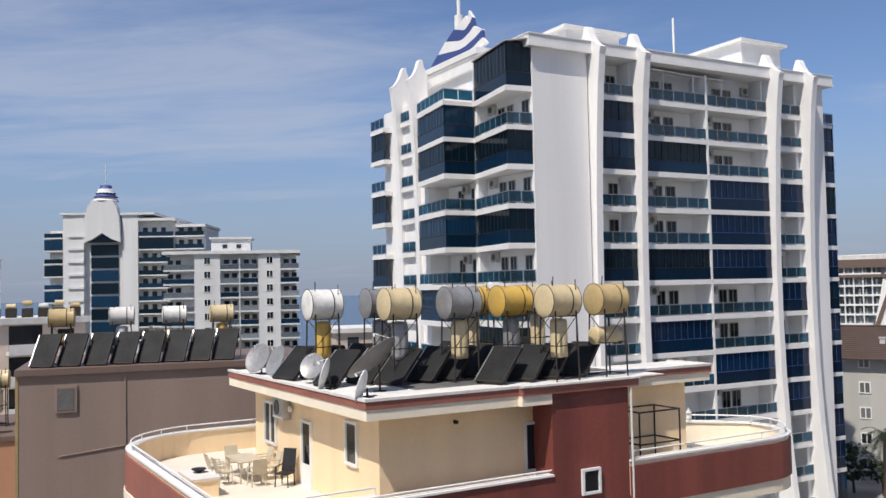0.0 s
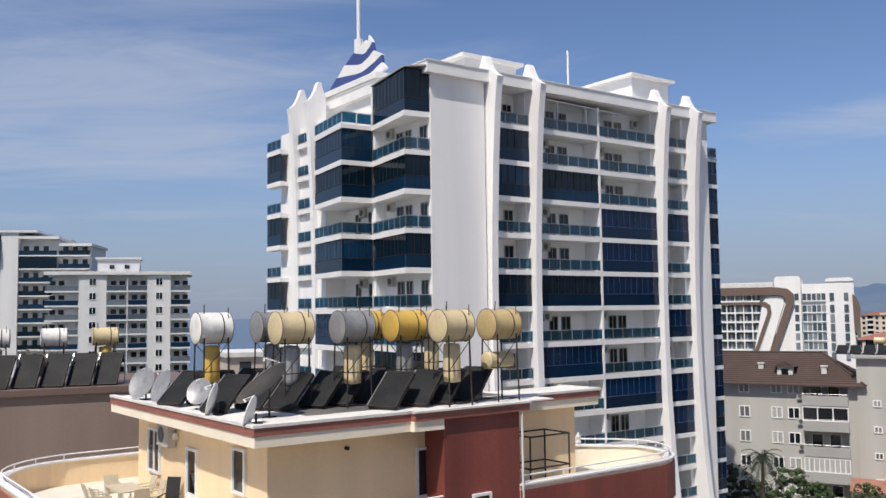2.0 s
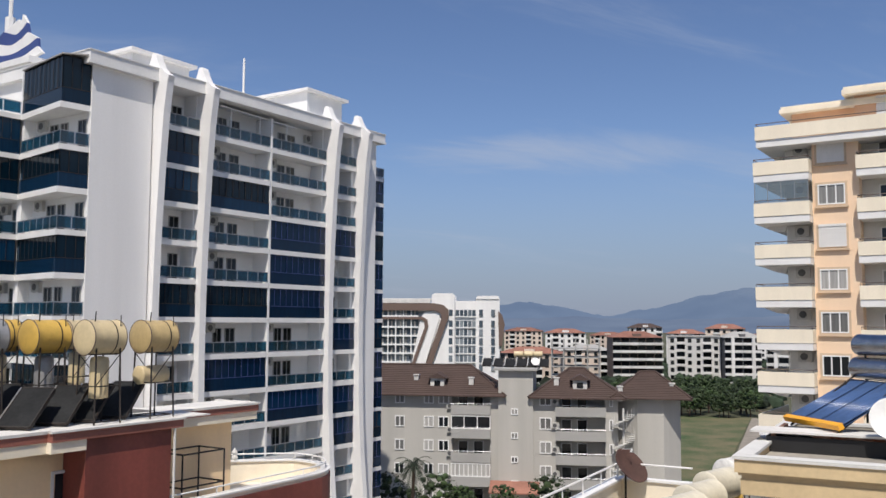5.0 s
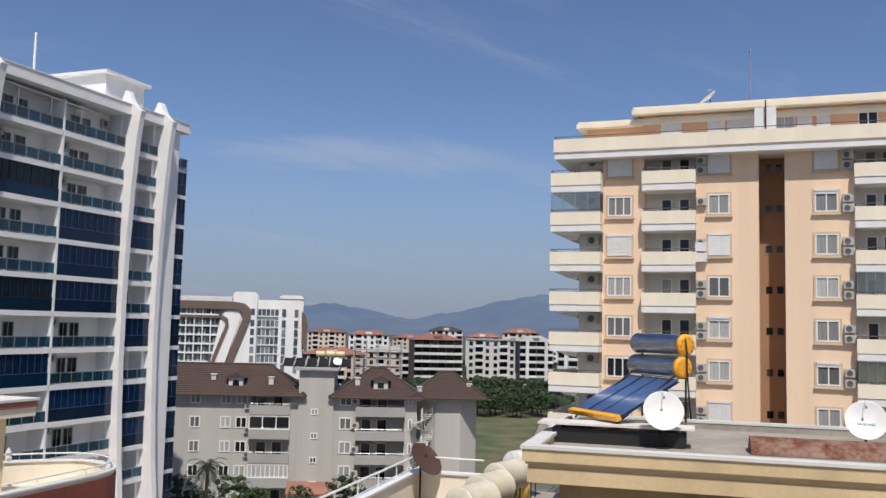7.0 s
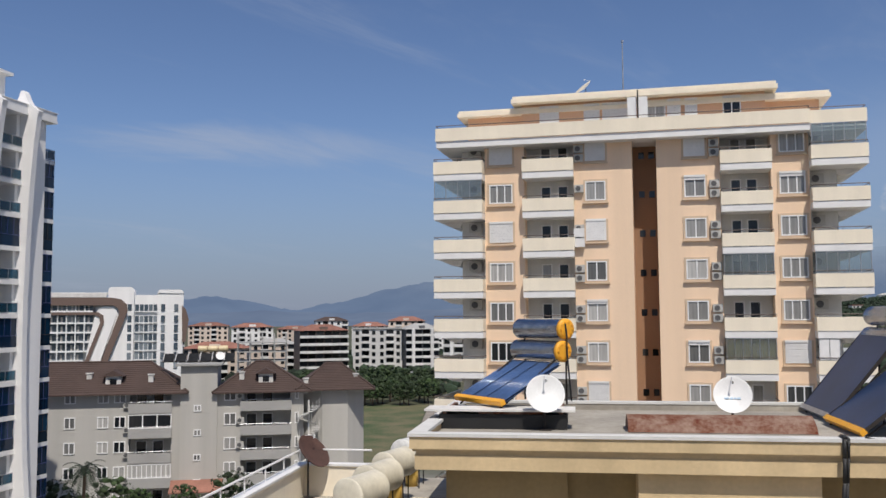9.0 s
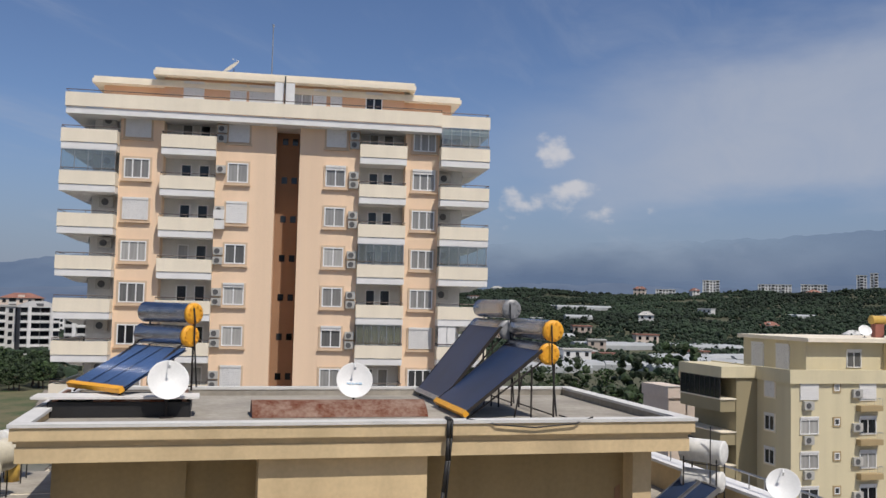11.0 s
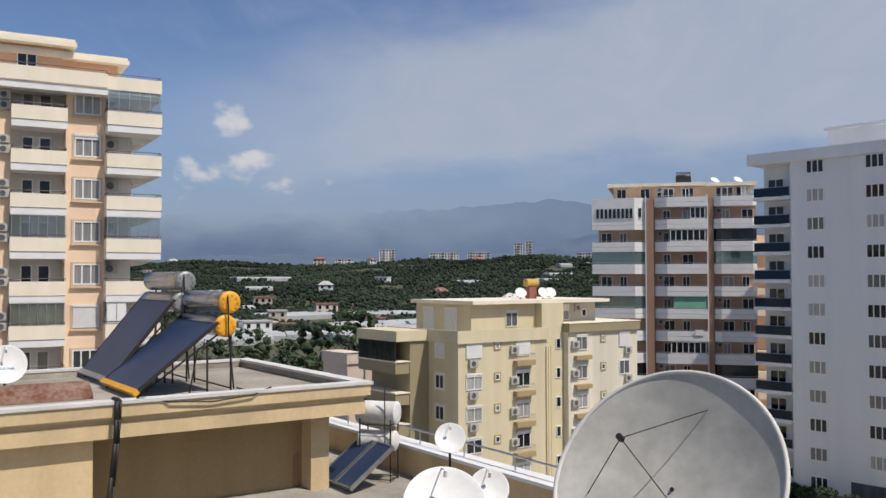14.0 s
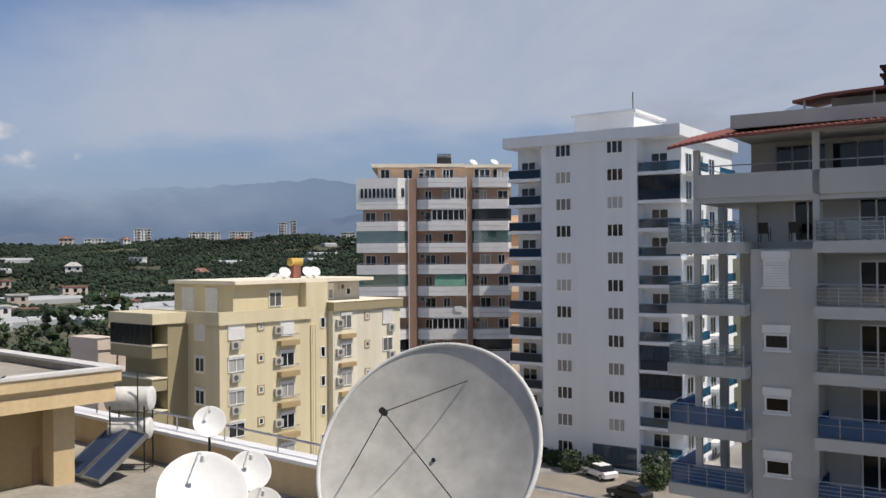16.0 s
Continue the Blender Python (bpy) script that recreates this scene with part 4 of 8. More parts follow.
part("wall_lamp", G().lathe([(0.02, 0), (0.10, 0.02), (0.10, 0.12), (0.02, 0.14)], 12, HL @ pose(3.9, -0.05, -3.9, 90)), DISH_WHITE, house)
window(house, I4, 5.62, 0.85, -5.55, 0.75, 1.5, 1, 0, glass=WIN_DARK)
window(house, I4, 7.05, -0.12, -6.25, 0.72, 0.78, 1, 0, glass=WIN_DARK)
part("vent_pipe", G().tube((3.2, 0.8, -3.8), (3.2, 0.68, -3.8), 0.06), BLACK, house)
# terraces
FL = -6.3


def arc(cx, cy, r, a0, a1, n=10):
    return [(cx + r * math.cos(radians(a0 + (a1 - a0) * i / n)), cy + r * math.sin(radians(a0 + (a1 - a0) * i / n))) for i in range(n + 1)]


def wall_run(pts, z0, z1, w):
    """A wall of width w along a plan line."""
    g = G()
    for (x0, y0), (x1, y1) in zip(pts, pts[1:]):
        L = math.hypot(x1 - x0, y1 - y0)
        dx, dy = (x1 - x0) / L * w / 2, (y1 - y0) / L * w / 2
        e = 0.15
        g.prism([(x0 - dy - dx * e, y0 + dx - dy * e, z0), (x1 - dy + dx * e, y1 + dx + dy * e, z0), (x1 + dy + dx * e, y1 - dx + dy * e, z0), (x0 + dy - dx * e, y0 - dx - dy * e, z0)], (0, 0, z1 - z0))
    return g



def shifted(pts, o):
    """A plan line moved by o to the left of its run."""
    out = []
    for i, (x, y) in enumerate(pts):
        (ax, ay), (bx, by) = pts[max(i - 1, 0)], pts[min(i + 1, len(pts) - 1)]
        L = math.hypot(bx - ax, by - ay)
        out.append((x - (by - ay) / L * o, y + (bx - ax) / L * o))
    return out


LT = [(0.2, -0.02), (-2.2, -0.02)] + arc(-2.2, 1.5, 1.52, 270, 180, 5) + arc(-0.4, 11.2, 3.32, 180, 90, 9) + [(4.0, 14.52)]
lt = part("terrace", G().prism([(x, y, FL - 0.3) for x, y in LT] + [(4.0, 0.8, FL - 0.3), (0.75, 0.8, FL - 0.3)], (0, 0, 0.3)), TILE_FLOOR, house, "pale tiled terrace")
part("parapet", wall_run(LT, FL, -5.42, 0.22), YELLOW, lt)
part("parapet_skirt", wall_run(shifted(LT, 0.15), FL - 0.45, -5.55, 0.07), RED_BAND, lt)
part("parapet_foot", wall_run(shifted(LT, 0.1), FL - 0.85, FL - 0.452, 0.26), CREAM, lt)
part("coping", wall_run(LT, -5.42, -5.36, 0.34), WHITE_TRIM, lt)
rail = G()
rail.path([(x, y, -5.16) for x, y in LT], 0.028, 6)
for x, y in LT[::2]:
    rail.tube((x, y, -5.38), (x, y, -5.16), 0.02, 5)
part("rail", rail, WHITE_TRIM, lt)
FRONT = [(0.2, -0.02), (6.0, -0.02)]
fb = part("balcony", G().box(0.2, 6.0, -0.02, 0.8, FL - 0.3, FL), TILE_FLOOR, house)
part("parapet", wall_run(FRONT, FL - 0.6, -5.56, 0.2), MAROON, fb)
part("coping", wall_run(FRONT, -5.56, -5.50, 0.3), WHITE_TRIM, fb)
fr_rail = G().path([(0.2, -0.02, -5.40), (6.1, -0.02, -5.40)], 0.03, 6)
for x in (0.6, 1.8, 3.0, 4.2, 5.4):
    fr_rail.tube((x, -0.02, -5.5), (x, -0.02, -5.4), 0.022, 5)
part("rail", fr_rail, WHITE_TRIM, fb)
RT = [(9.0, -0.02), (14.6, -0.02), (15.2, 0.0)] + arc(15.6, 2.4, 2.4, 270, 370, 9) + [(17.4, 3.6), (16.4, 4.6), (13.6, 6.4)]
rt = part("terrace", G().prism([(x, y, FL - 0.3) for x, y in RT] + [(9.0, 6.4, FL - 0.3)], (0, 0, 0.3)), TILE_FLOOR, house, "pale tiled terrace")
part("parapet", wall_run(RT, FL - 0.2, -5.46, 0.22), CREAM, rt)
part("parapet_skirt", wall_run(shifted(RT, -0.15), FL - 0.55, -5.60, 0.07), MAROON, rt)
part("parapet_foot", wall_run(RT, FL - 1.0, FL - 0.552, 0.26), CREAM, rt)
part("coping", wall_run(RT, -5.46, -5.40, 0.36), WHITE_TRIM, rt)
rr = G().path([(x, y, -5.18) for x, y in RT], 0.03, 6)
for x, y in RT[::2] + [(11.0, -0.02), (13.0, -0.02)]:
    rr.tube((x, y, -5.42), (x, y, -5.18), 0.022, 5)
part("rail", rr, WHITE_TRIM, rt)
cage = G()
for x, y in ((10.2, 0.7), (12.0, 0.7), (12.0, 1.9), (10.2, 1.9)):
    cage.tube((x, y, FL), (x, y, -4.15), 0.03, 5)
for z in (-4.15, -5.2):
    cage.path([(10.2, 0.7, z), (12.0, 0.7, z), (12.0, 1.9, z), (10.2, 1.9, z), (10.2, 0.7, z)], 0.03, 5)
part("steel_frame", cage, STEEL_DARK, house, "bare rusty steel cage frame")
part("drain_pipe", G().tube((9.06, -0.2, -2.95), (9.06, -0.2, -8.5), 0.04), OFF_WHITE, house)
basin = part("washbasin", G().lathe([(0.1, -0.35), (0.16, -0.1), (0.36, 0.02), (0.38, 0.1), (0.3, 0.08), (0.1, 0.0)], 20, pose(15.4, 4.6, -5.55)), FRAME_WHITE, house)
part("planter", G().lathe([(0.02, -6.3), (0.36, -6.28), (0.42, -5.9), (0.36, -5.55), (0.3, -5.5)], 20, pose(14.4, 3.6, 0)), TANK_TAN, house)
part("finial", G().lathe([(0.1, -5.45), (0.13, -5.3), (0.09, -5.2), (0.12, -5.1), (0.05, -4.98), (0.01, -4.9)], 12, pose(16.4, 4.6, 0)), OFF_WHITE, house)


# ---- water tanks and collectors on the flat roof ----
def collector(parent, m, w=0.95, L=1.6):
    """Flat-plate collector with a pale edge, its foot at the origin, rising towards +y."""
    c = part("collector", G().box(0, w, 0, L, -0.08, 0), PLATE_BLACK, parent, "", m)
    part("side_rail", G().box(-0.065, -0.026, 0, L, -0.13, 0.02), GALV, c, "bare metal side")
    part("collector_frame", G().box(-0.025, 0, 0, L, -0.1, 0.012).box(w, w + 0.025, 0, L, -0.1, 0.015).box(0, w, -0.03, 0, -0.1, 0.015).box(0, w, L, L + 0.03, -0.1, 0.015), STEEL_DARK, c)
    return c


def tank_stand(m, tank, boiler, label, r=0.50, L=1.12, h=1.97, low=None, panels=1, kind="vertical"):
    """A cold-water drum lying on a steel frame, its hot-water boiler below and flat collectors leaning on it; m: foot of the frame's middle."""
    t = thing("water_heater", m, label, "water heater", "rooftop water heaters")
    barrel("drum", t, tank, (-L / 2, 0, h + r), (L / 2, 0, h + r), r)
    for x in (-L / 2 + 0.02, L / 2 - 0.02):
        rim_ = G()
        rim_.ring(r * 1.02, 0, 0.014, 28)
        part("end_rim", rim_, RAIL_BROWN, t, "", pose(x, 0, h + r, 0, 90))
    part("strap", G().lathe([(r * 1.012, -0.02), (r * 1.012, 0.02)], 28, pose(L * 0.2, 0, h + r, 0, 90), cap=False), STEEL_DARK, t)
    f = G()
    a, b = L * 0.36, r * 0.75
    for x in (-a, a):
        for y in (-b, b):
            f.tube((x * 1.1, y * 1.15, 0), (x, y, h + r * 0.45), 0.028, 5)
    for z in (0.08, h * 0.55, h + 0.02):
        f.path([(-a, -b, z), (a, -b, z), (a, b, z), (-a, b, z), (-a, -b, z)], 0.022, 4)
    f.path([(-a, -b, h * 0.55), (a, -b, h)], 0.015, 4).path([(a, b, h * 0.55), (-a, b, h)], 0.015, 4)
    part("stand", f, STEEL_DARK, t)
    if boiler:
        bo = G()
        bo.smooth = True
        bo.lathe([(0.02, h * 0.35), (0.26, h * 0.37), (0.27, h * 0.45), (0.27, h * 0.9), (0.24, h * 0.96), (0.02, h * 0.98)], 20)
        part("boiler", bo, boiler, t)
    if low:
        barrel("boiler", t, low, (-0.5, 0.1, h * 0.66), (0.5, 0.1, h * 0.66), 0.28)
    part("pipe", G().path([(a, -b, h + r * 2.3), (a, -b, h * 0.5), (0.2, -b, h * 0.45)], 0.015, 5).tube((-a * 0.8, -r * 0.3, h + r * 1.6), (-a * 0.9, -r * 0.5, h + r * 2.5), 0.018, 5), BLACK, t)
    for k in range(panels):
        collector(t, pose(-0.75 - 1.12 * k, 0.55, 0.12, 0, 0, -66) @ pose(0, -0.6, 0, 40) @ pose(-0.48, 0, 0), 0.95, 1.45)
    return t


TANKS = (
    (0.80, 6.23, TANK_WHITE, TANK_YELLOW, None, 1, "peeling white water drum over a yellow boiler on a steel stand"),
    (2.77, 5.91, TANK_GREY, TANK_GREY, None, 2, "grey water drum on a steel stand on the flat roof"),
    (2.20, 3.41, TANK_CREAM, TANK_GREY, None, 2, "cream water drum on a steel stand on the flat roof"),
    (3.85, 2.51, TANK_GREY, TANK_CREAM, None, 2, "grey water drum over a cream boiler on a steel stand"),
    (5.64, 4.60, TANK_YELLOW, TANK_CREAM, None, 1, "yellow water drum on a steel stand on the flat roof"),
    (5.80, 2.48, TANK_YELLOW, TANK_GREY, None, 2, "bright yellow water drum on a steel stand"),
    (8.77, 5.05, TANK_CREAM, TANK_CREAM, None, 1, "cream water drum with faded print on a steel stand"),
    (6.40, 0.75, TANK_CREAM, TANK_CREAM, None, 2, "cream water drum over a cream boiler on a steel stand"),
    (8.45, 0.85, TANK_TAN, None, TANK_CREAM, 2, "tan water drum above a small cream tank on a steel stand"),
)
for x, y, tank, boiler, low, np_, label in TANKS:
    tank_stand(R_M @ pose(x + 0.62, y, -2.86), tank, boiler, label, low=low, panels=np_)
mark = G().box(-0.02, 0.0, -0.22, 0.2, 0.12, 0.17).box(-0.02, 0.0, -0.2, 0.22, 0.0, 0.05).box(-0.02, 0.0, -0.18, 0.14, -0.12, -0.07)
solo("label_plate", mark, RED_BAND, "faded red lettering on a cream water drum's end", "lettering", R_M @ pose(8.73, 5.05, -0.38))
satellite_dish(R_M @ pose(1.25, 1.7, -2.86), 0.85, 0.2, DISH_GREY, "large dark mesh satellite dish on the flat roof", 0.35, 48, 292)
satellite_dish(R_M @ pose(0.7, 5.2, -2.86), 0.42, 0.08, TANK_GREY, "small grey satellite dish on the flat roof", 0.3, 25, 205)
satellite_dish(R_M @ pose(0.55, 7.9, -2.86), 0.55, 0.1, TANK_GREY, "grey satellite dish seen edge-on on the flat roof", 0.25, 25, 235)
satellite_dish(R_M @ pose(0.45, 9.6, -2.86), 0.55, 0.1, TANK_GREY, "grey satellite dish on the flat roof", 0.25, 25, 215)
satellite_dish(R_M @ pose(0.35, 3.2, -2.86), 0.5, 0.07, DISH_WHITE, "pale satellite dish turned edge-on on the roof edge", 0.15, 15, 275)
satellite_dish(R_M @ pose(0.3, 0.55, -2.86), 0.45, 0.06, DISH_WHITE, "pale satellite dish turned edge-on on the roof edge", 0.05, 15, 280)


# ---- garden furniture on the terrace ----
def garden_chair(m, material, label, back=0.5):
    t = thing("garden_chair", m, label, "chair", "chairs round the terrace table")
    part("seat", G().box(-0.24, 0.24, -0.22, 0.22, 0.40, 0.44), material, t)
    part("backrest", G().prism([(-0.24, 0.20, 0.42), (0.24, 0.20, 0.42), (0.23, 0.36, 0.42 + back), (-0.23, 0.36, 0.42 + back)], (0, 0.035, 0)), material, t)
    for x in (-0.22, 0.22):
        for y in (-0.2, 0.2):
            part("leg", G().tube((x * 1.08, y * 1.15, 0), (x, y, 0.41), 0.022, 6), material, t)
        part("armrest", G().path([(x * 1.1, -0.2, 0.42), (x * 1.1, -0.18, 0.64), (x * 1.1, 0.27, 0.66)], 0.022, 6), material, t)
    return t


tx, ty = -0.55, 8.5
table = thing("garden_table", R_M @ pose(tx, ty, FL), "beige plastic garden table on the tiled terrace", "table")
part("tabletop", G().box(-0.45, 0.45, -0.8, 0.8, 0.70, 0.74), PLASTIC_BEIGE, table)
for x in (-0.38, 0.38):
    for y in (-0.7, 0.7):
        part("leg", G().tube((x, y, 0), (x, y, 0.7), 0.03, 6), PLASTIC_BEIGE, table)
for x, y, a in ((-0.85, -0.4, 90), (-0.85, 0.5, 90), (0.75, -0.4, -90), (0.75, 0.5, -90), (0.0, -1.2, 180), (0.0, 1.25, 0)):
    garden_chair(R_M @ pose(tx + x, ty + y, FL, 0, 0, a), PLASTIC_BEIGE, "beige woven plastic garden chair beside the table")
garden_chair(R_M @ pose(0.2, 6.7, FL, 0, 0, -50), BLACK, "black folding recliner chair by the terrace door", 0.75)
counter = thing("barbecue_counter", R_M @ pose(-2.45, 7.3, FL), "low plastered counter with a pale top on the terrace", "counter")
part("body", G().box(-0.4, 0.4, -0.8, 0.8, 0, 0.55), YELLOW, counter)
part("top", G().box(-0.45, 0.45, -0.85, 0.85, 0.55, 0.62), PALE_SCREED, counter)
solo("ash_bowl", G().lathe([(0.05, 0), (0.22, 0.1), (0.24, 0.13), (0.05, 0.08)], 14), BLACK, "dark metal bowl on the plastered counter", "bowl", R_M @ pose(-2.4, 7.5, FL + 0.62))

# ---- brown-walled neighbour with its tanks ----
B_M = pose(-18.5, 39.1, 0, 0, 0, 19.2)
brown = thing("house", B_M, "mauve-brown apartment house seen from its blank wall", "house")
part("wall", G().box(0, 13, 0, 9, GROUND, -3.35), BROWN_WALL, brown)
part("roof_edge", G().box(-0.15, 13.1, -0.15, 9.1, -3.35, -3.08), HOTEL_BROWN, brown)
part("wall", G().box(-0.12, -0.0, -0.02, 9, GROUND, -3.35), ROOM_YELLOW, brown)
part("niche", G().box(1.45, 2.35, -0.09, 0.0, -5.0, -3.85), BROWN_WALL, brown)
part("niche_back", G().box(1.55, 2.25, -0.11, -0.092, -4.9, -3.95), FELT, brown)
part("pipe", G().path([(4.35, -0.03, -3.35), (4.35, -0.03, -6.6), (1.6, -0.03, -6.9)], 0.03, 5), BROWN_WALL, brown)
for x, y, tank, boiler, low, label in ((1.6, 2.0, TANK_TAN, None, TANK_TAN, "tan water drum above a tan boiler on a steel stand"), (4.2, 2.4, OFF_WHITE, OFF_WHITE, None, "weathered pale water drum over a boiler on a stand"), (6.6, 2.6, TANK_WHITE, None, TANK_TAN, "white water drum above a tan tank on a stand"), (8.8, 2.4, TANK_CREAM, TANK_YELLOW, None, "cream water drum over an orange boiler on a stand")):
    tank_stand(B_M @ pose(x, y, -3.08), tank, boiler, label, low=low, panels=0, r=0.42, h=1.75)
for k in range(8):
    t = thing("solar_collector", B_M @ pose(0.55 + 1.12 * k, 0.4, -3.0), "dusty black flat-plate solar collector on the roof edge", "solar collector", "collectors on the roof edge")
    collector(t, pose(0.48, 0.75, 0, 0, 0, -24) @ pose(0, -0.5, 0, 56) @ pose(-0.49, 0, 0), 0.98, 1.62)
    part("leg", G().tube((0.5, 1.5, -0.08), (0.5, 1.35, 1.25), 0.025, 5).tube((1.2, 1.1, -0.08), (1.2, 0.95, 1.25), 0.025, 5), GALV, t)
satellite_dish(B_M @ pose(5.6, 3.6, -3.08), 0.8, 0.2, DISH_GREY, "grey satellite dish on the brown house's roof", 0.4, 30, 60)
satellite_dish(B_M @ pose(3.3, 2.2, -3.08), 0.45, 0.1, DISH_GREY, "dark satellite dish turned edge-on", 0.7, 30, 260)
low = thing("house", B_M @ pose(-8, 1, 0), "orange-brown house with a low roof beside the brown one", "house")
part("wall", G().box(0, 7.8, 0, 8, GROUND, -6.2), ORANGE_WALL, low)
part("roof_edge", G().box(-0.1, 7.85, -0.1, 8.1, -6.2, -6.0), HOTEL_BROWN, low)
for k in range(3):
    tank_stand(B_M @ pose(-6.2 + 2.4 * k, 4.5, -6.0), (TANK_GREY, TANK_TAN, TANK_CREAM)[k], OFF_WHITE, "old water drum on a rusty stand on the low roof", panels=1, r=0.42, h=1.8)
for k in range(3):
    tank_stand(B_M @ pose(-7.2 + 2.6 * k, 1.8, -6.0), (TANK_CREAM, TANK_GREY, TANK_TAN)[k], TANK_GREY, "old water drum with tangled pipes on the low roof", panels=1, r=0.36, h=1.2)

# ---- stair house with parapet roof, and the terrace beside it ----
N_M = pose(14.47, 14.38, 0, 0, 0, -55.5)
NT = -2.62
block = thing("stair_house", N_M, "weathered yellow stair house with parapet roof", "house")
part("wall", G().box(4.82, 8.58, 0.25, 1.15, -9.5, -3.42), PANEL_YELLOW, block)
# recess walls take the darker tone that stands for their shade
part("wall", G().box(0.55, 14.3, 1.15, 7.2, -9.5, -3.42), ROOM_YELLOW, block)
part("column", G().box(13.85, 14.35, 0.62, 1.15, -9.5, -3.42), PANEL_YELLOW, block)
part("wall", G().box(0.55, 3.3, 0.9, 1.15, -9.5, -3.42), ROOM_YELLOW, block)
deck = part("roof", G().box(0.16, 14.84, 0.16, 7.64, -3.42, -2.87), CONCRETE, block, "stained concrete roof deck")
for x0, x1, y0, y1 in ((0, 15, 0, 0.16), (0, 15, 7.64, 7.8), (0, 0.16, 0.16, 7.64), (14.84, 15, 0.16, 7.64)):
    part("parapet", G().box(x0, x1, y0, y1, -3.1, NT - 0.07), PANEL_YELLOW, deck)
part("fascia", G().box(-0.06, 15.06, -0.06, 0.0, -3.02, NT - 0.07).box(-0.02, 15.02, -0.02, 0.16, -3.42, -3.102), PANEL_YELLOW, deck)
part("fascia", G().box(-0.12, 15.12, -0.12, -0.06, -2.96, NT - 0.07).box(15.0, 15.06, -0.06, 7.8, -3.02, NT - 0.07), PANEL_YELLOW, deck)
part("coping", G().box(-0.16, 15.18, -0.16, 0.22, NT - 0.07, NT), OFF_WHITE, deck)
part("coping", G().box(-0.16, 15.18, 7.58, 7.9, NT - 0.07, NT), OFF_WHITE, deck)
part("coping", G().box(-0.16, 0.22, 0.22, 7.58, NT - 0.07, NT), OFF_WHITE, deck)
part("coping", G().box(14.78, 15.18, 0.22, 7.58, NT - 0.07, NT), OFF_WHITE, deck)
part("parapet_face", G().box(0.163, 14.837, 7.6, 7.638, -2.87, NT - 0.072).box(14.80, 14.838, 0.2, 7.6, -2.87, NT - 0.072), CONCRETE, deck)
part("stain", G().prism([(13.62, 1.138, -4.5), (13.76, 1.138, -4.4), (13.8, 1.138, -5.4), (13.72, 1.138, -6.6), (13.6, 1.138, -5.6)], (0, 0.013, 0)), RECESS, block, "dark rusty damp stain")
hose = G()
hose.smooth = True
hose.path([(9.05, 0.9, -2.82), (8.97, 0.1, NT + 0.03), (8.95, -0.17, NT), (8.93, -0.2, -3.0), (8.92, -0.19, -3.5), (8.86, -0.14, -4.2), (8.76, -0.05, -5.2), (8.66, 0.05, -6.4), (8.6, 0.1, -8.5)], 0.045, 8)
hose.path([(9.0, 0.9, -2.83), (9.03, 0.1, NT + 0.03), (9.03, -0.17, NT), (9.01, -0.2, -3.0), (8.98, -0.19, -3.5), (8.92, -0.14, -4.4), (8.82, -0.05, -5.6), (8.7, 0.05, -8.5)], 0.028, 6)
solo("hose", hose, BLACK, "black rubber hose bundle hung over the parapet", "hose", N_M)
cable = G()
cable.path([(9.4, 0.0, NT + 0.02), (10.1, -0.19, NT - 0.1), (11.0, -0.19, NT - 0.17), (12.0, -0.19, NT - 0.09), (12.5, 0.0, NT + 0.03), (12.6, 0.6, NT - 0.2), (12.62, 2.4, -2.85)], 0.018, 6)
solo("cable", cable, BLACK, "black cable sagging along the parapet", "cable", N_M)
ridge = [(4.75, 2.42, -2.86), (4.75, 2.55, -2.70), (4.75, 2.75, -2.58), (4.75, 3.0, -2.49), (4.75, 3.3, -2.53), (4.75, 3.6, -2.68), (4.75, 3.68, -2.86)]
sheet = G().prism(ridge, (4.35, 0, 0))
solo("metal_cover", sheet, RUST, "rusty bent sheet-metal cover with peeling paint on the roof", "metal sheet", N_M)


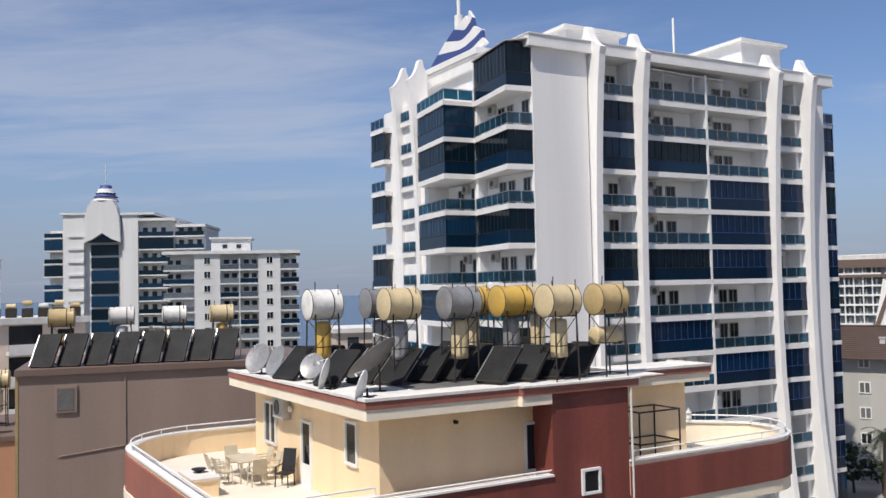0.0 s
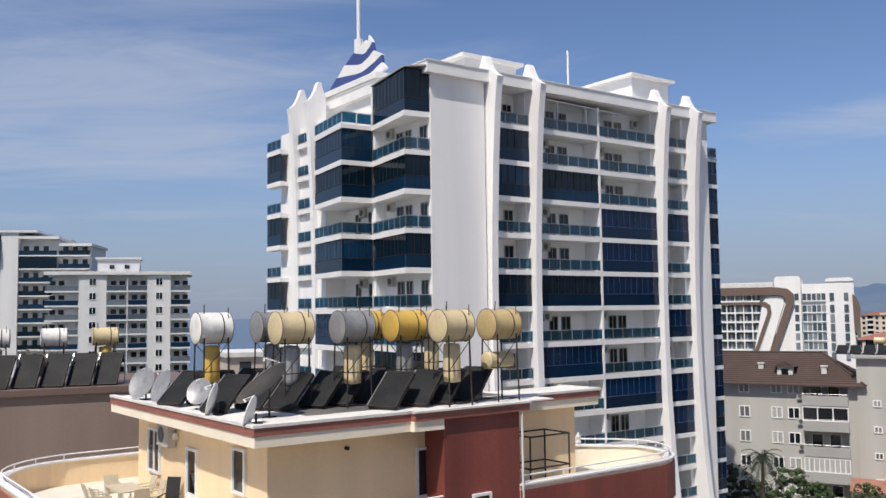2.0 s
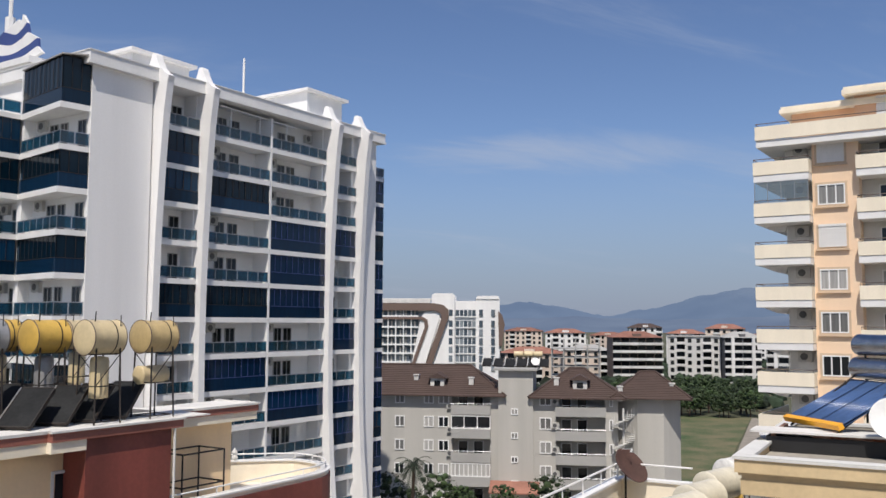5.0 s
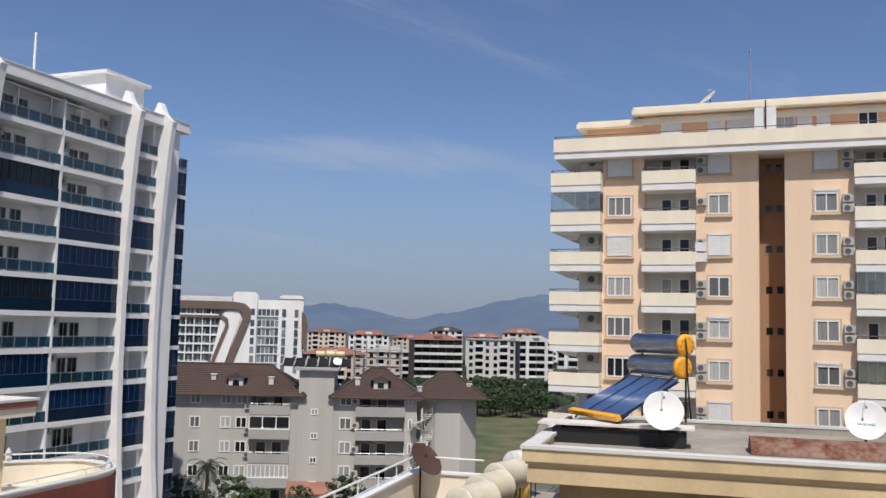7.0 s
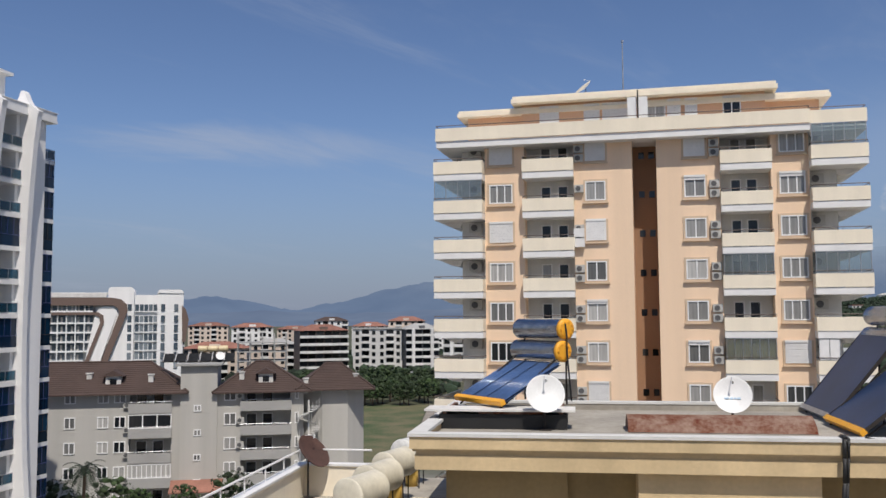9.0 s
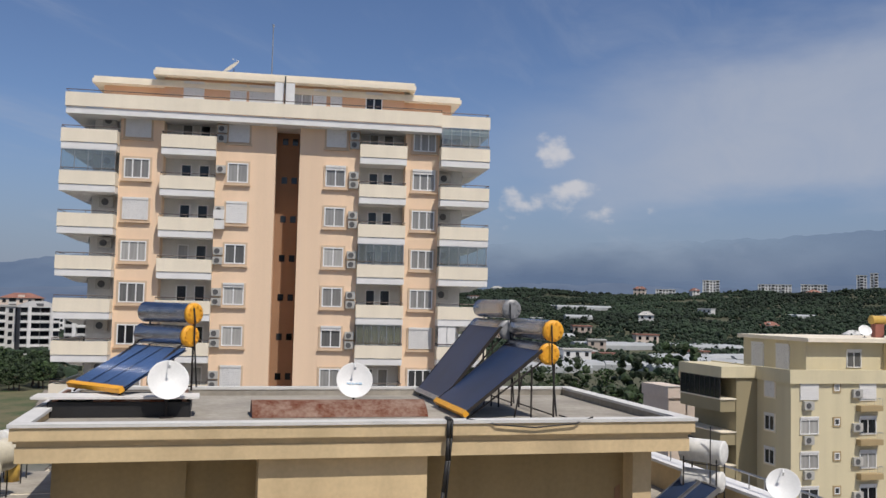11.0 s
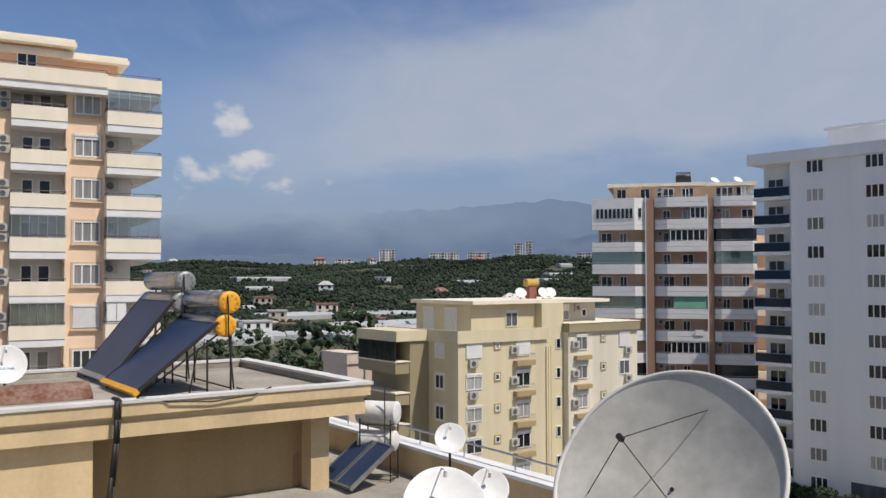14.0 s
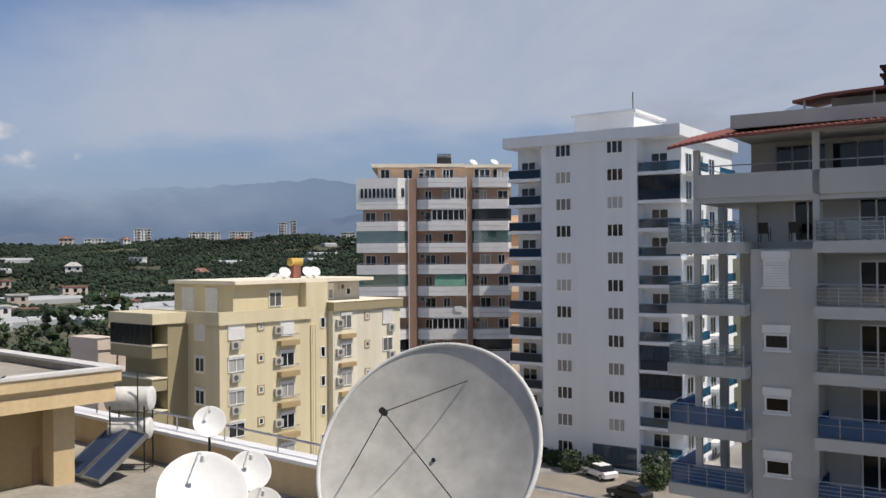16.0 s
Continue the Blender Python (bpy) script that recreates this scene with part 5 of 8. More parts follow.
def solar_heater(m, W, label, orange=True, tubes=True, h=1.62, run=2.1, double=True, jackets=CHROME):
    """Thermosiphon heater: panel rising from the ground edge along +y, tanks across its head; x runs along the panel's foot, to the near end at x = W."""
    t = thing("solar_water_heater", m, label, "solar heater", "solar heaters on the stair house roof")
    L = math.hypot(run, h - 0.3)
    tilt = math.degrees(math.atan2(h - 0.3, run))
    if not tubes:
        L, tilt = math.hypot(run - 0.05, h + 0.12), math.degrees(math.atan2(h + 0.12, run - 0.05))
    pm = pose(0, 0, 0.12, tilt)
    if tubes:
        n = int(W / 0.085)
        for k in range(n):
            x = 0.06 + (W - 0.12) * k / (n - 1)
            g = G()
            g.smooth = True
            g.tube((x, 0.05, 0.06), (x, L, 0.06), 0.029, 7)
            part("vacuum_tube", g, TUBE_BLUE, t, "", pm)
        part("reflector_strip", G().box(W * 0.32, W * 0.335, 0.03, L, 0.10, 0.104).box(W * 0.62, W * 0.632, 0.03, L, 0.10, 0.104), CHROME, t, "", pm)
        part("back_sheet", G().box(0.02, W - 0.02, 0.02, L, -0.01, 0.005), PLATE_BLUE, t, "", pm)
    else:
        part("absorber", G().box(0.03, W - 0.03, 0.03, L, 0.02, 0.07), PLATE_BLUE, t, "", pm)
        part("panel_frame", G().box(0, 0.03, 0, L, 0, 0.085).box(W - 0.03, W, 0, L, 0, 0.085).box(0.03, W - 0.03, L - 0.03, L, 0, 0.085), STEEL_DARK, t, "", pm)
    part("foot_rail", G().box(-0.02, W + 0.02, -0.05, 0.09, -0.02, 0.11), CAP_ORANGE if orange else GALV, t, "orange foot rail" if orange else "", pm)
    cap = CAP_ORANGE if orange else TANK_GREY
    barrel("tank", t, jackets, (0.05, run + 0.12, h + 0.18), (W - 0.05, run + 0.12, h + 0.18), 0.27, cap, (1,))
    if double:
        barrel("tank", t, jackets, (0.05, run + 0.22, h + 0.76), (W - 0.05, run + 0.22, h + 0.76), 0.27, cap, (1,))
    f = G()
    for x in (0.15, W - 0.15):
        f.tube((x, 0.02, 0.0), (x, run, h), 0.025, 5)
        f.tube((x, run + 0.3, 0), (x, run + 0.3, h + 0.5), 0.028, 5)
        f.tube((x, run - 0.3, 0), (x, run - 0.3, h - 0.15), 0.025, 5)
        f.tube((x, run - 0.75, 0), (x, run - 0.55, h - 0.4), 0.02, 5)
    f.tube((0.15, run + 0.3, 0.1), (W - 0.15, run + 0.3, 0.1), 0.02, 5)
    f.tube((0.15, run + 0.3, h - 0.1), (W - 0.15, run + 0.3, h - 0.1), 0.025, 5)
    part("stand", f, STEEL_DARK, t)
    part("pipe", G().path([(W + 0.02, run + 0.15, h + 0.9), (W + 0.09, run + 0.14, h + 0.6), (W + 0.09, run + 0.14, h + 0.1), (W + 0.05, run + 0.3, 0.1)], 0.022, 6), BLACK, t)
    return t


def heater_pose(x, y, z, heading, W):
    """Pose from the near foot corner in the stair house's plan and the heading of the foot rail towards it."""
    p = N_M @ Vector((x, y, z))
    a = 90 - heading
    q = Vector((math.cos(radians(a)), math.sin(radians(a)), 0)) * W
    return pose(p.x - q.x, p.y - q.y, z, 0, 0, a)


solar_heater(heater_pose(9.85, 1.6, -2.868, 235.5, 2.95), 2.95, "solar water heater with dark blue panel and orange tank caps", True, False, 1.47, 2.05)
solar_heater(heater_pose(10.0, 4.45, -2.868, 235.5, 3.1), 3.1, "solar water heater with dark blue panel and bare steel tanks", False, False, 1.98, 1.75)
solar_heater(heater_pose(1.7, 2.9, -2.40, 195, 2.1), 2.1, "solar water heater with blue vacuum tubes and orange caps", True, True, 1.22, 1.9)
crate = thing("plinth", N_M @ pose(0.1, 2.75, -2.868), "black low plinth with a pale board on top", "plinth")
part("body", G().box(0, 3.2, 0, 2.4, 0, 0.36), BLACK, crate)
part("board", G().box(-0.35, 3.4, -0.1, 0.85, 0.44, 0.49), PALE_SCREED, crate)
part("lath", G().box(1.0, 2.6, 0.05, 0.12, 0.36, 0.44).box(0.1, 0.2, 0.05, 2.3, 0.36, 0.44).box(3.0, 3.1, 0.05, 2.3, 0.36, 0.44), RUST, crate)
satellite_dish(N_M @ pose(2.75, 2.7, -2.868), 0.47, 0.09, DISH_WHITE, "white satellite dish leaning on the roof beside a heater", 0.62, 22, 226)
printed = satellite_dish(N_M @ pose(7.45, 4.1, -2.868), 0.47, 0.08, DISH_WHITE, "white satellite dish with faint blue print on the roof", 0.50, 22, 240)
part("print", G().box(-0.2, -0.11, 0.03, 0.08, 0.021, 0.045).box(-0.09, -0.03, 0.03, 0.07, 0.011, 0.03).box(-0.01, 0.07, 0.03, 0.08, 0.008, 0.03).box(0.09, 0.2, 0.03, 0.07, 0.021, 0.045), PRINT_BLUE, printed, "pale blue lettering bars", pose(0, 0.12, 0.50 + 0.42 * 0.55, -68))

# roof terrace beside the stair house
TF = -5.3
deck2 = thing("house", N_M, "lower apartment house with walled roof terrace", "house")
part("roof", G().box(0.5, 17.2, -12.0, 9.0, TF - 0.3, TF), CONCRETE, deck2, "stained screed roof terrace")
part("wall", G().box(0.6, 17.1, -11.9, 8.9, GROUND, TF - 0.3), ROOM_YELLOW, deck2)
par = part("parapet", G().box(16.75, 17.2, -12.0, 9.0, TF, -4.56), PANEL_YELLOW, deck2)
part("coping", G().box(16.65, 17.3, -12.0, 9.0, -4.56, -4.48), WHITE_TRIM, par)
rl = G().path([(17.0, 8.9, -4.1), (17.0, -1.8, -4.12), (17.0, -4.6, -4.15), (17.0, -11.9, -4.15)], 0.03, 6)
for k in range(11):
    rl.tube((17.0, 8.5 - 2.0 * k, -4.5), (17.0, 8.5 - 2.0 * k, -4.12), 0.02, 5)
part("rail", rl, GALV, par)
tk = thing("water_heater", N_M @ pose(15.85, 0.75, TF, 0, 0, -52), "white water drums on a steel stand with collectors", "water heater", "rooftop water heaters")
barrel("drum", tk, TANK_WHITE, (-0.55, 0, 1.75), (0.55, 0, 1.75), 0.29)
barrel("boiler", tk, TANK_WHITE, (-0.5, 0, 1.02), (0.5, 0, 1.02), 0.26)
f = G()
for x in (-0.4, 0.45):
    for y in (-0.28, 0.28):
        f.tube((x, y, 0), (x, y, 1.6), 0.02, 5)
for z in (0.06, 0.75, 1.46):
    f.path([(-0.4, -0.28, z), (0.45, -0.28, z), (0.45, 0.28, z), (-0.4, 0.28, z), (-0.4, -0.28, z)], 0.016, 4)
f.tube((0.3, -0.3, 0.9), (0.3, -0.3, 2.4), 0.015, 5)
part("stand", f, STEEL_DARK, tk)
for k in range(2):
    t = thing("solar_collector", N_M @ pose(14.45 - 0.02 * k, -0.35 + 0.86 * k, TF + 0.1, 0, 0, -90) @ pose(0, 0, 0, 36) @ Matrix.Diagonal((0.75, 0.78, 1, 1)), "flat solar collector with dark glass and pale frame", "solar collector", "collectors beside the stair house")
    part("absorber", G().box(-1.0, -0.04, 0.04, 1.9, 0, 0.07), PLATE_BLUE, t)
    part("frame", G().box(-1.05, -1.0, 0, 1.95, -0.02, 0.09).box(-0.04, 0.01, 0, 1.95, -0.02, 0.09).box(-1.0, -0.04, 0, 0.04, -0.02, 0.09).box(-1.0, -0.04, 1.9, 1.95, -0.02, 0.09), GALV, t)
satellite_dish(N_M @ pose(16.5, -1.6, TF), 0.37, 0.07, DISH_WHITE, "white satellite dish with a rusty centre on a thin pole", 1.15, 28, 268)


# big prime-focus dish with its tripod
face = Vector((-0.64, 0.55, 0.54)).normalized()
dm = face.to_track_quat("Z", "Y").to_matrix().to_4x4()
RB, DB = 1.66, 0.33
centre = Vector((13.01, -3.01, -2.86))
bd = thing("satellite_dish", Matrix.Translation(centre - face * DB), "large weathered grey fibreglass satellite dish with tripod feed", "satellite dish", "rooftop satellite dishes")
g = G()
g.smooth = True
prof = [(max(RB * k / 14, 0.004), DB * (k / 14) ** 2) for k in range(15)]
g.lathe(prof + [(RB + 0.03, DB + 0.005), (RB + 0.05, DB - 0.03), (RB, DB - 0.05)] + [(max(a - 0.02, 0.003), b - 0.05) for a, b in reversed(prof)], 96, cap=False)
part("reflector", g, DISH_CEMENT, bd, "", dm)
rim = G()
rim.smooth = True
rim.ring(RB * 1.02, DB, 0.035, 96)
part("rim", rim, OFF_WHITE, bd, "", dm)
ft = (0, 0, 1.72)
for a in (75, 195, 315):
    part("feed_leg", G().tube((RB * 0.74 * math.cos(radians(a)), RB * 0.74 * math.sin(radians(a)), DB * 0.55), ft, 0.008, 5), STEEL_DARK, bd, "", dm)
part("feed", G().tube((0, 0, 1.68), (0, 0, 1.78), 0.045, 10), BLACK, bd, "", dm)
part("bolt", G().tube((0.0, 0.0, 0.0), (0, 0, 0.03), 0.03, 8), BLACK, bd, "", dm)
zf = TF - bd.matrix_basis.translation.z
part("mount", G().tube((0.05, 0, -0.05), (0.35, -0.2, zf), 0.09, 8).box(0.0, 0.7, -0.6, 0.2, zf, zf + 0.06), STEEL_DARK, bd)
satellite_dish(pose(13.1, 0.05, TF), 0.58, 0.10, DISH_WHITE, "white satellite dish with small wire feed low on the terrace", 1.75, 40, 262)
satellite_dish(pose(15.7, -0.7, TF), 0.33, 0.06, DISH_WHITE, "plain white satellite dish on the terrace", 1.55, 30, 262)
satellite_dish(pose(15.0, -0.85, TF), 0.31, 0.06, OFF_WHITE, "rust-stained satellite dish on the terrace", 1.15, 35, 262)

# row of white drums and the cream parapet on the far side of the stair house
for k in range(4):
    t = thing("water_heater", N_M @ pose(-1.55, (1.4, 3.2, 5.4, 8.0)[k], -5.3), "cream water drum on a low steel stand in a row", "water heater", "rooftop water heaters")
    barrel("drum", t, TANK_WHITE if k == 3 else TANK_PALE, (-0.2, -0.6, 1.1), (0.2, 0.6, 1.1), 0.41)
    f = G()
    for x in (-0.3, 0.3):
        for y in (-0.4, 0.4):
            f.tube((x, y, 0), (x, y, 0.85), 0.02, 5)
    part("stand", f, STEEL_DARK, t)
    bo = G()
    bo.smooth = True
    bo.lathe([(0.02, 0.0), (0.2, 0.02), (0.2, 0.6), (0.02, 0.64)], 16)
    part("boiler", bo, TANK_YELLOW, t)
part("wall", G().box(-4.6, 0.5, -3.0, 6.3, GROUND, -5.3), CREAM, deck2)
part("wall", G().box(-2.6, 0.5, 6.3, 9.5, GROUND, -5.3), CREAM, deck2)
part("roof_deck", G().box(-4.4, 0.5, -3.0, 6.1, -5.3, -5.28).box(-2.4, 0.5, 6.3, 9.4, -5.3, -5.28), CONCRETE, deck2, "stained screed")
pw = part("parapet", G().box(-4.6, -4.4, -3.0, 6.3, -5.3, -4.4).box(-4.4, -2.4, 6.1, 6.3, -5.3, -4.4), CREAM, deck2)
part("coping", G().box(-4.66, -4.34, -3.0, 6.36, -4.4, -4.34).box(-4.34, -2.4, 6.04, 6.36, -4.4, -4.34), WHITE_TRIM, pw)
rl = G().path([(-4.5, -3, -3.95), (-4.5, 6.2, -3.95), (-2.4, 6.2, -3.95)], 0.03, 6)
for k in range(7):
    rl.tube((-4.5, -3 + 1.5 * k, -4.35), (-4.5, -3 + 1.5 * k, -3.95), 0.02, 5)
part("rail", rl, WHITE_TRIM, pw)
satellite_dish(N_M @ pose(-4.2, 5.8, -5.3), 0.55, 0.13, DISH_RUST, "rusted brown mesh satellite dish on the cream parapet roof", 1.0, 40, 165)

# unseen stand-in for the house behind the eye, added to block skylight
solo("wall_south", G().box(-14, 1.1, -12, -1.5, GROUND, 11.5), OFF_WHITE, "plain unseen wall added behind the viewpoint to block skylight", "wall", kind="structure")

# ---- pale olive apartment house ----
Y_M = pose(84.9, -1.6, 0, 0, 0, -54)
olive = thing("apartment_block", Y_M, "pale olive apartment house with stepped roof parapets", "apartment building")
part("wall", G().box(-0.2, 11.0, 0, 12, GROUND, -6.1), OLIVE, olive)
part("wall", G().box(11.0, 14.0, 0.7, 12, GROUND, -2.7), OLIVE, olive)
part("wall", G().box(14.0, 24.4, 0, 12, GROUND, -5.75), PATCHED, olive)
part("wall", G().box(2.6, 11.0, 1.6, 11, -6.1, -2.7), OLIVE, olive)
part("parapet", G().box(-0.45, 11.1, -0.25, 0.0, -6.3, -5.1).box(-0.45, -0.2, 0.0, 12.0, -6.3, -5.1), OLIVE, olive)
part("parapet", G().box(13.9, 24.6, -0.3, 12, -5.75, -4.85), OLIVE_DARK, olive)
part("coping", G().box(13.8, 24.7, -0.36, 12.1, -4.85, -4.78), CREAM, olive)
part("roof", G().box(2.2, 21.0, 0.8, 11.5, -2.7, -2.35), CREAM, olive)
part("wall", G().box(14.0, 20.5, 2.5, 11, -4.85, -2.7), GREY_WALL, olive)
for k in range(5):
    z = -7.72 - 3.0 * k
    window(olive, I4, 0.7, 0, z, 1.9, 1.4, 2, 1.0 if k == 0 else 0.12, None, None)
    ac_unit(olive, I4, 1.0, 0, z - 0.85)
    window(olive, I4, 4.25, 0, z + 0.75, 0.55, 0.6, 1, 0, FRAME_BROWN)
    window(olive, I4, 6.9, 0, z - 0.1, 1.8, 1.5, 2, 0.9 if k == 0 else 0.12)
    b = part("balcony", G().box(6.6, 9.0, -0.6, 0, z - 1.0, z - 0.5), FRAME_BROWN, olive)
    r = G().path([(6.65, -0.05, z + 0.1), (6.65, -0.55, z + 0.1), (8.95, -0.55, z + 0.1), (8.95, -0.05, z + 0.1)], 0.025, 5)
    for i in range(9):
        r.tube((6.65 + 2.3 * i / 8, -0.55, z - 0.5), (6.65 + 2.3 * i / 8, -0.55, z + 0.1), 0.012, 4)
    part("rail", r, GALV, b)
    ac_unit(olive, I4, 6.1, 0, z + 0.2)
    window(olive, I4, 12.9, 0.7, z + 0.3, 0.65, 1.1, 1, 0, glass=WIN_DARK)
    window(olive, I4, 15.1, 0, z + 0.1, 1.6, 1.5, 2, 0.12)
    b = part("balcony", G().box(14.8, 17.0, -0.5, 0, z - 0.9, z - 0.45), FRAME_BROWN, olive)
    ac_unit(olive, I4, 14.4, 0, z + 0.35)
    window(olive, I4, 18.8, 0, z + 0.9, 0.55, 0.6, 1, 0, FRAME_BROWN)
    window(olive, I4, 21.5, 0, z + 0.2, 1.6, 1.5, 2, 1.0 if k == 0 else 0.0)
    ac_unit(olive, I4, 22.3, 0, z - 0.6)
window(olive, I4, 6.9, 1.6, -5.0, 1.6, 1.5, 2, 0.1)
window(olive, I4, 15.0, 2.5, -4.6, 1.5, 1.5, 2, 0.35)
window(olive, I4, 18.4, 2.5, -4.3, 0.7, 0.8, 1, 0, glass=WIN_DARK)
ac_unit(olive, I4, 17.2, 2.5, -3.7)
for x in (1.4, 5.2):
    window(olive, pose(2.6, 11, 0, 0, 0, -90), x, 0, -5.4, 1.9, 2.2, 2, 1.0)
pipes = G()
for x in (10.9, 11.15, 11.5):
    pipes.tube((x, -0.1, GROUND), (x, -0.1, -7.0), 0.06, 5)
for k in range(28):
    pipes.tube((10.9, -0.1, -7.2 - 0.55 * k), (11.5, -0.1, -7.2 - 0.55 * k), 0.025, 4)
part("pipes", pipes, OLIVE, olive)
YS = pose(-0.2, 12, 0, 0, 0, -90)
# side walls in the darker olive, which stands for their shade
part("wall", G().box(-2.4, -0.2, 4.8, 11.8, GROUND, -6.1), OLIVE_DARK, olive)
for k in range(5):
    z = -7.72 - 3.0 * k
    window(olive, YS, 8.4, 0, z, 1.4, 1.4, 2, 1.0 if k == 0 else 0.1, CREAM)
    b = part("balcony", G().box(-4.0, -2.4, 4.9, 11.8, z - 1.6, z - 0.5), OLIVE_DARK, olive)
    part("balcony_top", G().box(-4.1, -2.3, 4.8, 11.9, z - 0.5, z - 0.38), CREAM, b)
    if k in (0, 2):
        e = part("enclosure_frame", bars(6.8, 1.9, 8, 0.07, 0.1)(), STEEL_DARK, olive, "", pose(-3.95, 11.75, z - 0.4, 0, 0, -90))
        part("pane", G().box(0.05, 6.75, -0.06, -0.04, 0.05, 1.85), WIN_DARK, e)
part("balcony_roof", G().box(-4.1, -0.3, 4.6, 12, -6.2, -5.2), OLIVE, olive)
for x, z in ((8.0, 1.0), (11.2, 1.2), (12.2, 1.0)):
    satellite_dish(Y_M @ pose(x + 3.0, 4.0, -2.35), 0.6, 0.12, DISH_WHITE, "white satellite dish on the olive house's roof", 0.3, 35, 255)
d = thing("water_heater", Y_M @ pose(13.4, 5, -2.35), "yellow drum on a reddish stand on the olive house's roof", "water heater", "rooftop water heaters")
barrel("drum", d, TANK_YELLOW, (-0.8, 0, 1.7), (0.8, 0, 1.7), 0.42)
part("stand", G().box(-0.5, 0.5, -0.3, 0.3, 0, 1.28), RED_BAND, d)
lowh = thing("house", pose(104, 13.5, 0, 0, 0, -52), "pink flat-roofed house with drums and solar panels", "house")
part("wall", G().box(3, 18, 0, 5.5, GROUND, -10.2), FAR_PINK, lowh)
part("parapet", G().box(2.8, 5.4, -0.2, 5.6, -10.2, -8.9).box(5.4, 18.2, -0.2, 5.6, -10.2, -9.4), FAR_PINK, lowh)
part("wall", G().box(5.3, 18.1, -0.24, -0.2, GROUND, -10.4), FAR_PINK, lowh)
for k in range(3):
    for x in (6.6, 9.6, 12.6):
        window(lowh, I4, x, -0.24, -12.4 - 3 * k, 1.4, 1.4, 2)
    b = part("balcony", G().box(6.0, 15.6, -1.4, -0.24, -13.4 - 3 * k, -12.9 - 3 * k), OFF_WHITE, lowh)
for k in range(3):
    d = thing("water_heater", lowh.matrix_basis @ pose(6.2 + 1.7 * k, 1.6, -9.4), "cream drum over dark collectors on the pink house's roof", "water heater", "rooftop water heaters")
    barrel("drum", d, TANK_CREAM, (-0.7, 0, 1.75), (0.7, 0, 1.75), 0.42)
    f = G()
    for x in (-0.5, 0.5):
        for y in (-0.3, 0.3):
            f.tube((x, y, 0), (x, y, 1.4), 0.04, 5)
    part("stand", f, STEEL_DARK, d)
    collector(d, pose(-0.75, -1.5, 0.1, 42), 1.4, 1.7)
# gravel-and-tank clutter of the pink house's roof edge
part("coping", G().box(2.7, 5.5, -0.3, -0.2, -8.9, -8.82).box(5.5, 18.3, -0.3, -0.2, -9.4, -9.32), OFF_WHITE, lowh)

# ---- tower with stepped white balconies and brown walls ----
B2_M = pose(119.45, -31.76, 0, 0, 0, -104)
btower = thing("apartment_tower", B2_M, "brown apartment tower with stacked white balconies", "apartment building")
part("wall", G().box(-11, 9.6, 2.2, 16, GROUND, 10.6), B2_WALL, btower)
part("column", G().box(-4.6, -3.6, 0.6, 2.2, GROUND, 10.4).box(3.4, 4.1, 0.6, 2.2, GROUND, 10.4), B2_COLUMN, btower)
part("corner_strip", G().box(-4.72, -4.6, 0.5, 2.2, GROUND, 10.9), WHITE_TRIM, btower)
part("corner_strip", G().box(3.28, 3.4, 0.5, 2.2, GROUND, 10.9), WHITE_TRIM, btower)
part("penthouse", G().box(-9.0, 9.0, 3.5, 15, 10.6, 12.3), PEACH, btower)
part("penthouse_roof", G().box(-9.8, 3.2, 2.4, 15.5, 12.3, 12.75).box(3.2, 9.8, 2.0, 15.5, 12.15, 12.6), CREAM, btower)
for x in (-8.6, -5.4, -3.2, 0.4, 4.6, 7.2):
    window(btower, I4, x, 3.5, 10.7, 1.3, 1.4, 2, 0, glass=WIN_DARK)
